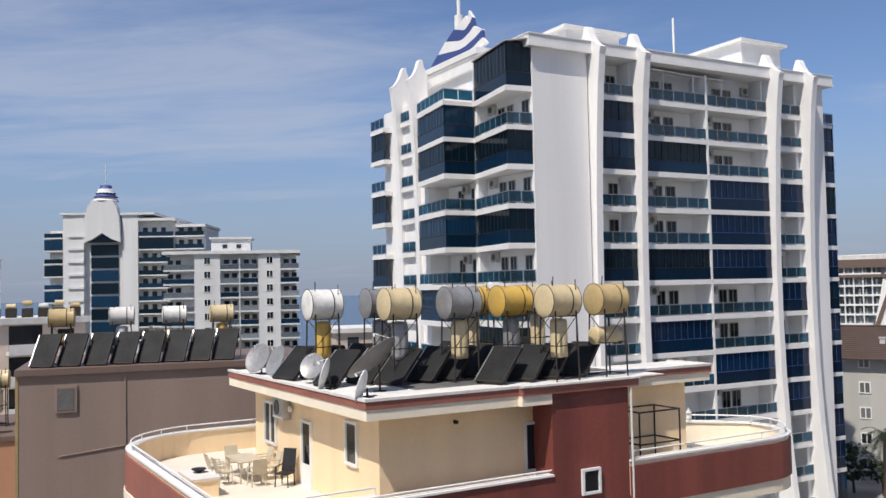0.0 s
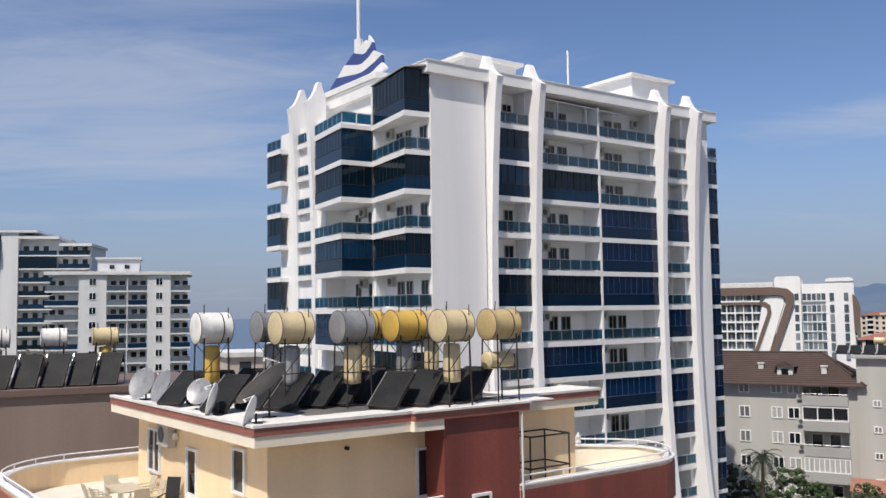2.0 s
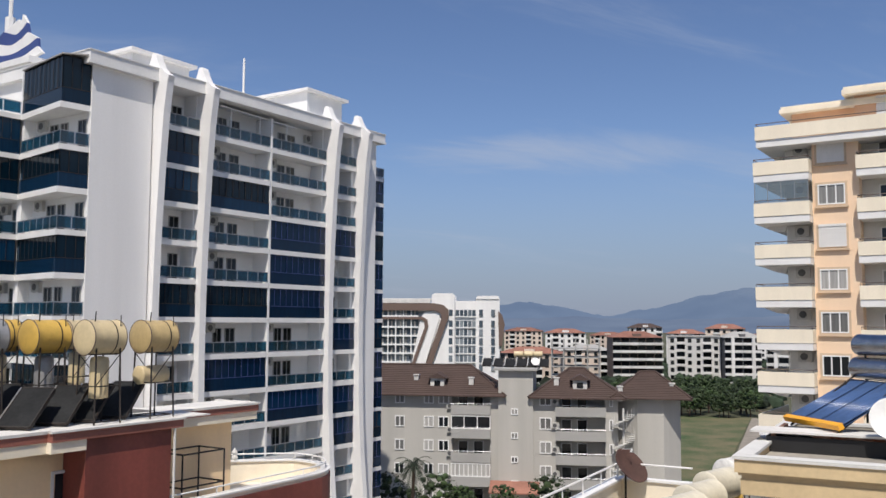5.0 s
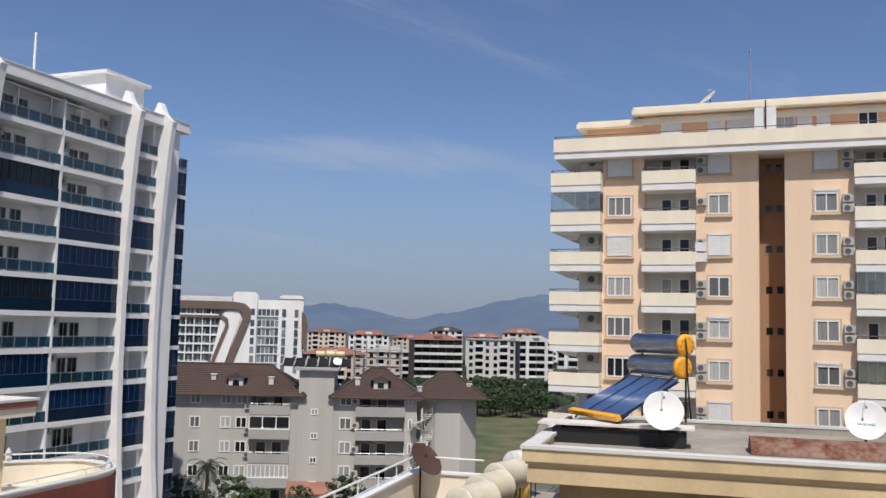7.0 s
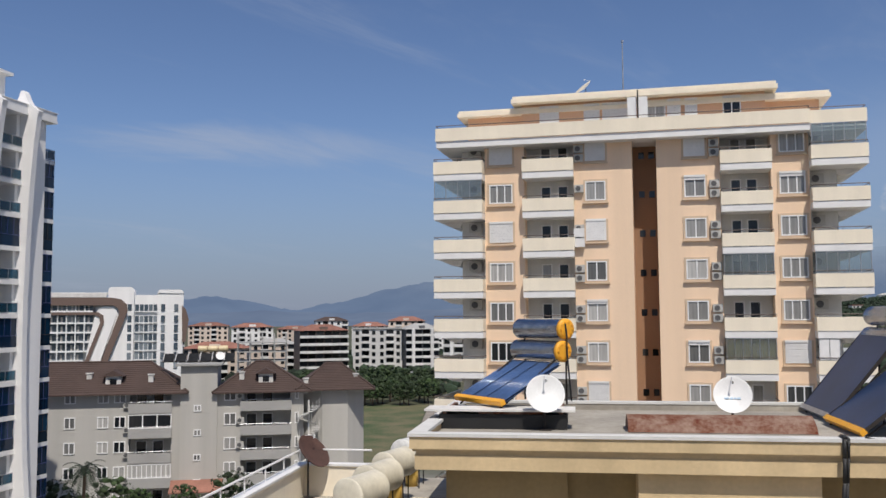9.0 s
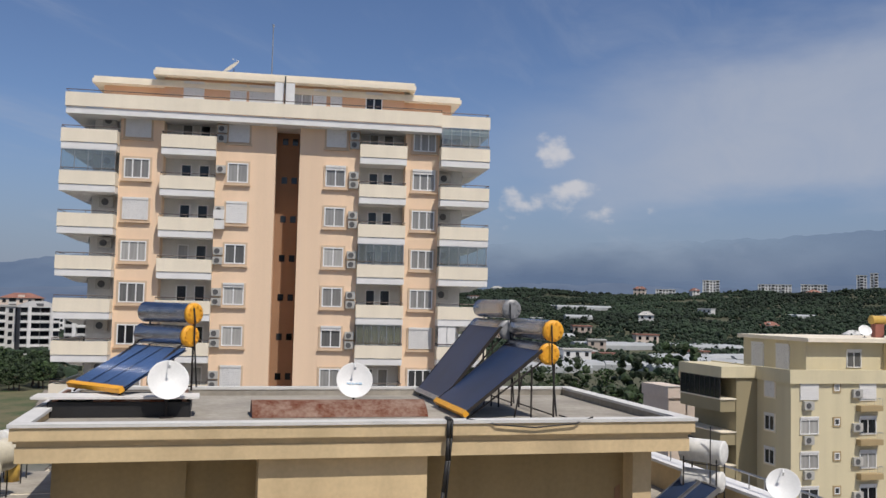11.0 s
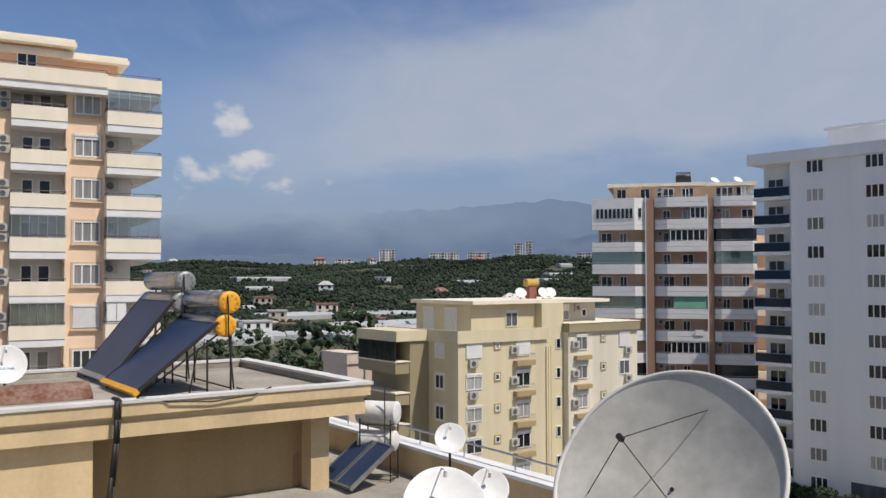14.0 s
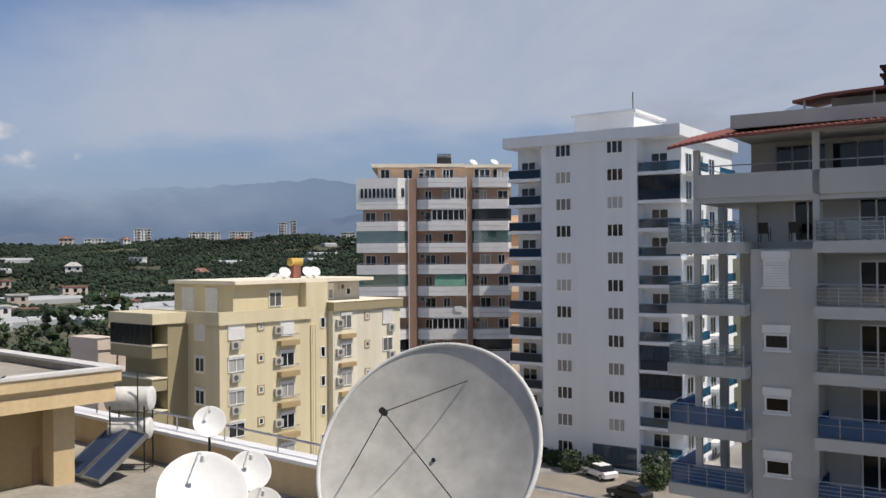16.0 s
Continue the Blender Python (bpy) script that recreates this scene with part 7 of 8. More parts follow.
# ---- hotel with the brown ribbon ----
HM = pose(99.4 * 1.35, 211.4 * 1.35, 0, 0, 0, -30) @ Matrix.Diagonal((1.35, 1.35, 1.35, 1))
hotel = thing("hotel", HM, "white curved hotel with a brown ribbon frame", "hotel")
part("wall", G().box(-25, 10, 1.5, 16, GROUND, 5.0), WHITE, hotel)
part("wall", G().box(6.4, 12.4, 0, 16, GROUND, 6.6).box(12.4, 17.8, 2.0, 16, GROUND, 5.6).box(17.8, 24.0, 0.2, 16, GROUND, 6.0), WHITE, hotel)
for x0, x1, z in ((6.4, 12.4, 6.6), (17.8, 24.0, 6.0)):
    part("rounded_top", G().prism([(x0, 0.0, z), (x1, 0.0, z)] + [(x1 - 0.9 + 0.9 * math.cos(a * math.pi / 10), 0.0, z + 0.9 * math.sin(a * math.pi / 10)) for a in range(6)] + [(x0 + 0.9 - 0.9 * math.sin(a * math.pi / 10), 0.0, z + 0.9 * math.cos(a * math.pi / 10)) for a in range(5)], (0, 16, 0)), WHITE, hotel)
rib = [(-25, 4.9), (7.0, 4.9), (9.4, 4.5), (10.8, 3.2), (10.9, 1.5), (5.9, -12.5), (4.4, -12.5), (9.0, 1.0), (8.7, 2.4), (7.5, 3.0), (-25, 3.0)]
part("ribbon", G().prism([(x, -0.8, z) for x, z in rib], (0, 2.2, 0)), HOTEL_BROWN, hotel, "dark brown ribbon cladding")
rib2 = [(-25, 1.4), (4.2, 1.4), (5.4, 0.6), (5.6, -1.2), (1.6, -12.5), (0.7, -12.5), (4.7, -1.2), (4.5, 0.2), (3.6, 0.7), (-25, 0.7)]
part("ribbon", G().prism([(x, -0.6, z) for x, z in rib2], (0, 2.0, 0)), HOTEL_BROWN, hotel, "dark brown ribbon cladding")
part("panel", G().prism([(3.6, -0.3, 1.2), (5.0, -0.3, 2.9), (8.4, -0.3, 2.6), (8.5, -0.3, 1.0), (4.3, -0.3, -12.5), (1.0, -0.3, -12.5)], (0, 1.5, 0)), WHITE, hotel)
for k, z in enumerate((1.35, -1.45, -3.7, -5.95, -8.2, -10.45, -12.7)):
    for i in range(min(14, 14 - max(0, k - 3) // 2)):
        fr = part("balcony", cached(("hotel_bay",), lambda: G().box(0, 2.0, -0.25, 1.4, 0, 0.3).box(0, 0.26, -0.25, 1.4, 0.3, 2.25).box(0.26, 2.0, -0.25, -0.2, 0.3, 0.42), FRAME_WHITE), None, hotel, "", pose(-25 + 2.0 * i, 0, z))
        part("pane", cached(("hotel_pane",), lambda: G().box(0.27, 1.99, 0.75, 0.8, 0.31, 2.25), HOTEL_GLASS), None, fr)
        part("door_leaf", cached(("hotel_leaf", i % 3), lambda: G().box(0.5 + 0.3 * (i % 3), 0.95 + 0.3 * (i % 3), 0.71, 0.75, 0.31, 1.7), GREY_WALL), None, fr)
    for i in range(5):
        fr = part("balcony", cached(("hotel_slot",), lambda: G().box(0, 1.06, -0.5, 0.0, 0, 0.28).box(0, 0.16, -0.5, 0.0, 0.28, 2.25), FRAME_WHITE), None, hotel, "", pose(12.45 + i * 1.07, 2.0, z))
        part("pane", cached(("hotel_slit",), lambda: G().box(0.17, 1.05, -0.2, -0.02, 0.29, 1.9), HOTEL_GLASS), None, fr)
    for x in (10.9, 18.7, 21.8):
        part("window", cached(("hotel_tall",), lambda: G().box(0, 0.95, -0.06, 0.2, 0.3, 1.95), HOTEL_GLASS), None, hotel, "", pose(x, 0, z))
part("roof_rail", G().box(-25, 6, 1.0, 1.2, 5.0, 5.9).box(-25, 6, 2.0, 8, 5.9, 6.05), OFF_WHITE, hotel)
part("roof_pergola", G().box(-25, 6.2, 2.5, 12, 5.9, 6.2), OFF_WHITE, hotel)
for i in range(14):
    part("pergola_post", cached(("hpost",), lambda: G().box(0, 0.25, 0, 0.25, 0, 0.9), OFF_WHITE), None, hotel, "", pose(-24 + 2.2 * i, 2.6, 5.0))
part("ribbon", G().prism([(23.6, -0.6, 3.0), (24.6, -0.6, 2.0), (25.3, -0.6, -0.5), (24.6, -0.6, -6), (23.8, -0.6, -6)], (0, 14, 0)), HOTEL_BROWN, hotel)

# ---- the far pair by the sea ----
# greyed white with the distance haze put into its colour
PALE_WHITE = mat("haze_greyed_white_render", (0.66, 0.66, 0.66), 0.8, 0.08, 0.2, 8, 0.04, streak=0.03)
FW = pose(-50, 193.9, 0, 0, 0, 9)
fw = thing("apartment_block", FW, "distant white apartment block with glass balconies", "apartment building")
part("wall", G().box(-3.7, 1.7, 0, 14, GROUND, 8.6).box(9.8, 14.5, 0, 14, GROUND, 8.6), PALE_WHITE, fw)
part("wall", G().box(1.7, 9.8, 1.8, 14, GROUND, 8.6).box(-9, -3.7, 1.8, 14, GROUND, 8.6).box(14.5, 17.8, 1.8, 14, GROUND, 8.6), PALE_WHITE, fw)
part("roof", G().box(-10.4, 18.8, -0.5, 14.5, 8.6, 9.3), PALE_WHITE, fw)
part("penthouse", G().box(-0.4, 8.0, 3, 10, 9.3, 12.0).box(-0.8, 8.4, 2.6, 10.4, 12.0, 12.4), PALE_WHITE, fw)
part("vent", G().box(2.0, 3.0, 2.9, 3.0, 10.0, 10.8).box(5.0, 6.0, 2.9, 3.0, 10.0, 10.8), WIN_DARK, fw)
for k in range(10):
    z = 5.3 - 3.0 * k
    for x0, x1 in ((-10.2, -3.7), (1.7, 5.7), (5.9, 9.8), (14.5, 18.6)):
        b = part("balcony", G().box(x0, x1, 0, 1.8, z - 0.35, z), PALE_WHITE, fw)
        part("glass_panel", G().box(x0 + 0.1, x1 - 0.1, 0.05, 0.1, z, z + 1.0), HOTEL_GLASS if (k + int(x0)) % 3 else BLUE_SOLID, b)
        part("handrail", G().box(x0, x1, 0.02, 0.12, z + 1.0, z + 1.1), GALV, b)
        for i in range(2):
            part("balcony_door", cached(("fdoor2",), lambda: G().box(0, 1.1, -0.05, 0, 0, 2.1), WIN_DARK), None, b, "", pose(x0 + 0.7 + 1.7 * i, 1.8, z))
    part("divider", G().box(5.7, 5.9, 0, 1.8, z - 0.35, z + 2.65), PALE_WHITE, fw)
    for x in (-1.7, 11.5):
        window(fw, I4, x, 0, z + 1.1, 1.4, 1.5, 2, 0, glass=WIN_DARK)
FT = pose(-79.2, 208.5, 0, 0, 0, 2)
ft_ = thing("apartment_tower", FT, "distant white tower with a shield gable and striped cap", "apartment building")
part("wall", G().box(-9.0, -4.2, 0, 16, GROUND, 19.0).box(4.6, 8.2, 0, 16, GROUND, 18.8).box(-4.2, 4.6, 1.2, 16, GROUND, 18.6), PALE_WHITE, ft_)
part("wall", G().box(8.2, 16.4, 2.0, 16, GROUND, 17.4).box(16.4, 23.4, 2.0, 16, GROUND, 15.8), PALE_WHITE, ft_)
part("roof", G().box(8.0, 16.8, 0.0, 16.2, 17.4, 18.0).box(16.8, 23.8, 0.0, 16.2, 15.8, 16.4).box(-9.6, -3.6, -0.4, 16.2, 19.0, 19.5).box(4.2, 12.2, -0.4, 16.2, 18.8, 19.3), PALE_WHITE, ft_)
# shield-shaped gable with a pointed arch cut from its foot
shield = [(-4.0, 12.4), (-2.0, 13.2), (0.2, 14.6), (2.4, 13.2), (4.4, 12.4), (4.3, 15.5), (4.1, 18.5), (3.5, 20.6), (2.6, 22.2), (-2.2, 22.2), (-3.1, 20.6), (-3.7, 18.5), (-3.9, 15.5)]
part("gable_shield", G().prism([(x, -1.0, z) for x, z in shield], (0, 2.2, 0)), PALE_WHITE, ft_, "white shield-shaped gable")
part("arch_glazing", G().prism([(-3.6, 0.2, 12.5), (4.0, 0.2, 12.5), (0.2, 0.2, 14.9)], (0, 0.6, 0)), BLUE_SOLID, ft_)
for i, (z, r, t_) in enumerate(((22.2, 2.9, 1.0), (23.2, 2.5, 0.9), (24.1, 2.1, 1.0), (25.1, 1.5, 0.9))):
    cone = G()
    cone.smooth = True
    cone.lathe([(r * 1.12, z), (r * 1.02, z + 0.12), (r * 0.88, z + t_ * 0.5), (r * 0.84, z + t_)], 24, pose(0.2, 2.0, 0))
    part("cap_stripe", cone, (PALE_WHITE, BLUE_PAINT)[i % 2], ft_)
part("mast", G().tube((0.2, 2, 26.0), (0.2, 2, 31), 0.14, 6), PALE_WHITE, ft_)
for k in range(12):
    z = 13.8 - 3.0 * k
    if k:
        part("glazing", cached(("ftg",), lambda: G().box(-2.9, 3.4, 0.9, 1.2, -1.3, 1.2), BLUE_GLASS), None, ft_, "", pose(0, 0, z))
    for x0, x1 in ((8.2, 16.4), (16.6, 23.4)):
        b = part("balcony", G().box(x0, x1, 0.2, 2.0, z - 0.3, z), PALE_WHITE, ft_)
        part("glass_panel", G().box(x0 + 0.1, x1 - 0.1, 0.25, 0.3, z, z + (2.4 if k == 1 and x0 < 10 else 1.0)), BLUE_GLASS, b)
        for i in range(3):
            part("balcony_door", cached(("fdoor2",), lambda: G().box(0, 1.1, -0.05, 0, 0, 2.1), WIN_DARK), None, b, "", pose(x0 + 0.6 + 2.1 * i, 2.0, z))
    b = part("balcony", G().box(-13.6, -9.0, 0.2, 3.0, z - 0.3, z), PALE_WHITE, ft_)
    part("glass_panel", G().box(-13.4, -9.2, 0.25, 0.3, z, z + (2.5 if k % 2 else 1.0)), BLUE_GLASS, b)
    part("ledge", cached(("ftl",), lambda: G().box(-7.8, -4.2, -0.3, 0, 0, 0.5), PALE_WHITE), None, ft_, "", pose(0, 0, z))
part("wall", G().box(-13.2, -9.0, 3.0, 14, GROUND, 15.6), PALE_WHITE, ft_)

# ---- ground, sea, hill and mountains ----
def polar(az, d):
    return d * math.sin(radians(az)), d * math.cos(radians(az))


def hill_height(x, y):
    """Terrain over the plain: a wooded rise towards the mountains."""
    d, a = math.hypot(x, y), math.degrees(math.atan2(x, y))
    side = max(0.0, min(1.0, (a - 60) / 14)) * max(0.0, min(1.0, (128 - a) / 20))
    rise = max(0.0, min(1.0, (d - 330) / 700))
    rise = rise * rise * (3 - 2 * rise)
    h = 47 * rise * side * (0.80 + 0.35 * noise.noise((x / 260, y / 260, 0.3)) + 0.12 * noise.noise((x / 60, y / 60, 2.0)))
    return GROUND + h


gv, gf = [], []
rings = [0, 40, 80, 130, 200, 280, 340, 400, 460, 520, 580, 640, 700, 760, 830, 900, 980, 1080, 1250, 1600, 2300, 3400, 4600]
NA = 180
for r in rings:
    for k in range(NA):
        x, y = polar(k * 360 / NA, r)
        gv.append((x, y, hill_height(x, y)))
for j in range(len(rings) - 1):
    for k in range(NA):
        gf.append((j * NA + k, j * NA + (k + 1) % NA, (j + 1) * NA + (k + 1) % NA, (j + 1) * NA + k))
g = G()
g.v, g.f, g.smooth = gv, gf, True
ground = solo("ground", g, SOIL, "dry earth and fields reaching to the hills", "ground", kind="structure")
SEA = mat("sea", (0.022, 0.060, 0.125), 0.22, 0.2, 0.01, 0.3, 0.3)
sea_pts = [polar(-95, 4500), polar(-60, 900), polar(-30, 420), polar(-10, 330), polar(12, 380), polar(20, 700), polar(24, 4500)]
sea = G()
cx = [(*polar(a, 4550), 0) for a in range(-90, 25, 5)]
sea.prism([(x, y, GROUND + 0.05) for x, y in sea_pts] + [(x, y, GROUND + 0.05) for x, y, _ in reversed(cx)], (0, 0, 0.2))
solo("water", sea, SEA, "calm blue sea beyond the buildings", "sea", kind="structure")


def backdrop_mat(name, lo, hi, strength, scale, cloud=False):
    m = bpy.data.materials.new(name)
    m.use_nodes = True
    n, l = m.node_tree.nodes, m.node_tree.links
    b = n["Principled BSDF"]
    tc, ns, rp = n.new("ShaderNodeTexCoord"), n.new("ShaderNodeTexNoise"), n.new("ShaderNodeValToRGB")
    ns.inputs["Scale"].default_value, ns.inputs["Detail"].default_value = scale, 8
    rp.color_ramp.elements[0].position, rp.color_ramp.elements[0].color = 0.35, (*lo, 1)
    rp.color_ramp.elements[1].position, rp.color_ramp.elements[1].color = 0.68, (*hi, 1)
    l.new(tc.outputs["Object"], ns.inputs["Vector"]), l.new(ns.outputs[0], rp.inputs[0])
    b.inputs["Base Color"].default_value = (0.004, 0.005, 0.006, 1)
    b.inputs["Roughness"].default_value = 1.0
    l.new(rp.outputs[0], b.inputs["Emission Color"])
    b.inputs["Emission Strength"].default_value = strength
    if cloud:
        # the upper slopes turn transparent to stand for cloud and haze, most of all to the north
        sep, up, side = n.new("ShaderNodeSeparateXYZ"), n.new("ShaderNodeMapRange"), n.new("ShaderNodeMapRange")
        add, mul, tr, mx = n.new("ShaderNodeMath"), n.new("ShaderNodeMath"), n.new("ShaderNodeBsdfTransparent"), n.new("ShaderNodeMixShader")
        l.new(tc.outputs["Object"], sep.inputs[0])
        add.operation, add.inputs[1].default_value = "MULTIPLY_ADD", 160.0
        l.new(ns.outputs[0], add.inputs[0]), l.new(sep.outputs[2], add.inputs[2])
        up.interpolation_type = side.interpolation_type = "SMOOTHSTEP"
        for k, v in enumerate((150.0, 400.0, 0.0, 1.0)):
            up.inputs[k + 1].default_value = v
        for k, v in enumerate((-700.0, 700.0, 0.30, 1.0)):
            side.inputs[k + 1].default_value = v
        l.new(add.outputs[0], up.inputs[0]), l.new(sep.outputs[1], side.inputs[0])
        mul.operation = "MULTIPLY"
        l.new(up.outputs[0], mul.inputs[0]), l.new(side.outputs[0], mul.inputs[1])
        l.new(mul.outputs[0], mx.inputs[0])
        l.new(b.outputs[0], mx.inputs[1]), l.new(tr.outputs[0], mx.inputs[2])
        l.new(mx.outputs[0], n["Material Output"].inputs[0])
    return m


# blue haze is painted into the ranges as a glow of their own
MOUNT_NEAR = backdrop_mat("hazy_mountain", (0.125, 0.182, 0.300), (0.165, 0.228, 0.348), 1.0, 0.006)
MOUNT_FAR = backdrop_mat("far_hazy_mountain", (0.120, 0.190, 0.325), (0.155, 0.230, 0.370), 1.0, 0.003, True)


def range_of(name, d, rows, material, seed, rough):
    """A mountain range: a strip of slope at distance d whose skyline runs through (heading, height over distance)."""
    g = G()
    g.smooth = True
    hs = [h for h, _ in rows]
    n = int((hs[-1] - hs[0]) * 5)
    cols = []
    for i in range(n + 1):
        a = hs[0] + (hs[-1] - hs[0]) * i / n
        h = np.interp(a, hs, [t for _, t in rows])
        h = h + rough * (noise.noise((a * 0.35, seed, 0)) + 0.5 * noise.noise((a * 1.1, seed, 1)) + 0.25 * noise.noise((a * 3.1, seed, 2)))
        for j in range(7):
            f = j / 6
            dd = d * (0.86 + 0.14 * f) * (1 + 0.012 * noise.noise((a * 0.8, f * 4, seed)))
            x, y = polar(a, dd)
            g.v.append((x, y, GROUND - 5 + (h * d - GROUND + 5) * f ** 0.9))
    for i in range(n):
        for j in range(6):
            k = i * 7 + j
            g.f.append((k, k + 7, k + 8, k + 1))
    return solo(name, g, material, "blue hazy mountain range on the horizon", "mountain", kind="structure")


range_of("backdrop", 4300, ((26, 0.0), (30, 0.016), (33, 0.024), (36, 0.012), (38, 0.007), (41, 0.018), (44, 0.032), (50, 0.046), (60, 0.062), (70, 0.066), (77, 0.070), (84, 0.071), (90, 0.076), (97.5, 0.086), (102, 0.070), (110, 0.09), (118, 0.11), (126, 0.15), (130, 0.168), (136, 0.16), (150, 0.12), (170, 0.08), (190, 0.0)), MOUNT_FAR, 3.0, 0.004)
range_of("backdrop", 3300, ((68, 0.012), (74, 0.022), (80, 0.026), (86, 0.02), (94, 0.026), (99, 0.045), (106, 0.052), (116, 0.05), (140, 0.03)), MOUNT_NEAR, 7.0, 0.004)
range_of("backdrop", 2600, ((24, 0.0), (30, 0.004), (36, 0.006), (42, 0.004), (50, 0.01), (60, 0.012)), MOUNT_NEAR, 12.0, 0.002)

# ---- trees ----
ICO = [(0, 0, 1)] + [(0.894 * math.cos(a), 0.894 * math.sin(a), 0.447) for a in (i * math.pi * 0.4 for i in range(5))] + [(0.894 * math.cos(a + math.pi / 5), 0.894 * math.sin(a + math.pi / 5), -0.447) for a in (i * math.pi * 0.4 for i in range(5))] + [(0, 0, -1)]
ICO_F = [(0, 1 + i, 1 + (i + 1) % 5) for i in range(5)] + [(1 + i, 6 + i, 1 + (i + 1) % 5) for i in range(5)] + [(6 + i, 6 + (i + 1) % 5, 1 + (i + 1) % 5) for i in range(5)] + [(11, 6 + (i + 1) % 5, 6 + i) for i in range(5)]


def clump(g, c, r, rnd, flat=0.8):
    i = len(g.v)
    for v in ICO:
        s = r * rnd.uniform(0.65, 1.25)
        g.v.append((c[0] + v[0] * s, c[1] + v[1] * s, c[2] + v[2] * s * flat))
    g.f += [tuple(i + k for k in f) for f in ICO_F]


def crown(rnd, R, H, n, leaf):
    g = G()
    for _ in range(n):
        a, q, z = rnd.uniform(0, 6.28), rnd.random() ** 0.5, rnd.uniform(-1, 1)
        w = R * q * math.sqrt(1 - z * z * 0.8)
        c = (w * math.cos(a), w * math.sin(a), z * H)
        clump(g, c, R * rnd.uniform(0.13, 0.24), rnd)
    for _ in range(n * 9):
        a, z = rnd.uniform(0, 6.28), rnd.uniform(-1, 1)
        w = R * rnd.uniform(0.75, 1.22) * math.sqrt(1 - z * z * 0.8)
        c = Vector((w * math.cos(a), w * math.sin(a), z * H * 1.08))
        u = Vector((rnd.uniform(-1, 1), rnd.uniform(-1, 1), rnd.uniform(-1, 1))) * leaf
        v = Vector((rnd.uniform(-1, 1), rnd.uniform(-1, 1), rnd.uniform(-1, 1))) * leaf
        i = len(g.v)
        g.v += [tuple(c - u), tuple(c + v), tuple(c + u), tuple(c - v)]
        g.f.append((i, i + 1, i + 2, i + 3))
    return g


rnd = random.Random(21)
TREES = []
for k in range(4):
    R = (2.2, 2.8, 1.8, 3.2)[k]
    t = thing("tree", pose(0, 0, -200), "leafy green tree with an uneven crown", "tree", "trees between the houses")
    tr = G().tube((0, 0, 0), (0.1, 0.05, 2.4), 0.22, 8, 0.14)
    for j in range(5):
        a = j * 1.3
        tr.tube((0.1, 0.05, 1.8 + 0.15 * j), (R * 0.55 * math.cos(a), R * 0.55 * math.sin(a), 3.4 + 0.2 * j), 0.09, 5, 0.03)
    part("trunk", tr, BARK, t)
    part("crown", crown(rnd, R, R * 0.85, 46, 0.16).mesh("crown", LEAF, False), None, t, "", pose(0, 0, 2.2 + R * 0.8))
    TREES.append(t)
spots = [(57 + 2.6 * i + rnd.uniform(-1, 1), 92 - 2.2 * i + rnd.uniform(-1, 1)) for i in range(5)] + [(45 + 2.4 * i, 101 - 1.8 * i) for i in range(4)]
for a in np.arange(38.4, 46.5, 0.42):
    for d in (244, 258, 273, 290):
        spots.append(polar(a + rnd.uniform(-0.2, 0.2), d + rnd.uniform(-7, 7)))
for a, d in ((81.0, 150), (79.5, 170), (82.2, 190), (83.5, 140), (78, 210), (80.2, 235), (84.6, 230), (86, 180), (76, 190), (77.2, 160)):
    spots.append(polar(a, d))
for i, (x, y) in enumerate(spots):
    s = rnd.uniform(0.75, 1.15) * (0.7 if i < 9 else 1)
    if 9 <= i < len(spots) - 10:
        s *= 0.95
    if i >= len(spots) - 10:
        s *= 1.7
    o = copy_thing(TREES[i % 4], pose(x, y, GROUND, 0, 0, rnd.uniform(0, 360)))
    o.scale = (s, s, s)
for t in TREES:
    t.matrix_basis = pose(*polar(62 + 3 * TREES.index(t), 230), GROUND)


def palm(x, y, h, s=1.0):
    t = thing("palm_tree", pose(x, y, GROUND), "palm tree with a thin trunk and drooping fronds", "palm tree", "palms by the road")
    part("trunk", G().tube((0, 0, 0), (0.2, 0.1, h), 0.22, 8, 0.15), BARK, t)
    for k in range(26):
        a, g = k * 2.399, G()
        up = 0.9 - 0.055 * k
        pts = [(0.2 + math.cos(a) * r * s, 0.1 + math.sin(a) * r * s, h + up * r * 0.8 - 0.22 * r * r) for r in (0, 0.7, 1.4, 2.1, 2.7)]
        for p, q in zip(pts, pts[1:]):
            p, q = Vector(p), Vector(q)
            side = Vector((-math.sin(a), math.cos(a), -0.35)) * 0.45 * s
            side2 = Vector((math.sin(a), -math.cos(a), -0.35)) * 0.45 * s
            for sd in (side, side2):
                for f in (0.0, 0.25, 0.5, 0.75):
                    b0, b1 = p.lerp(q, f), p.lerp(q, f + 0.2)
                    i = len(g.v)
                    g.v += [tuple(b0), tuple(b1), tuple(b1 + sd)]
                    g.f.append((i, i + 1, i + 2))
        part("frond", g.mesh("frond", LEAF_FAR, False), None, t)
    return t


palm(*polar(25.6, 92), 9.5, 0.75)
palm(*polar(42.3, 92), 6.5, 0.6)


def shrub(x, y, r, seed):
    """A rounded hedge plant, leafy down to the ground."""
    t = thing("shrub", pose(x, y, GROUND + 0.1), "dark clipped shrub beside the paved yard", "shrub", "shrubs before the white tower")
    part("stem", G().tube((0, 0, 0), (0, 0, r), 0.08, 6, 0.04), BARK, t)
    part("foliage", crown(random.Random(seed), r, r * 0.9, 60, 0.13).mesh("foliage", LEAF, False), None, t, "", pose(0, 0, r * 0.85))
    return t


SHRUBS = ((96.3, -37.1, 0.8), (94.0, -37.6, 0.9), (91.2, -38.4, 1.2), (88.6, -39.9, 1.1), (83.4, -44.6, 1.7), (81.6, -43.2, 1.3))
for i, (x, y, r) in enumerate(SHRUBS):
    shrub(x, y, r, 60 + i)

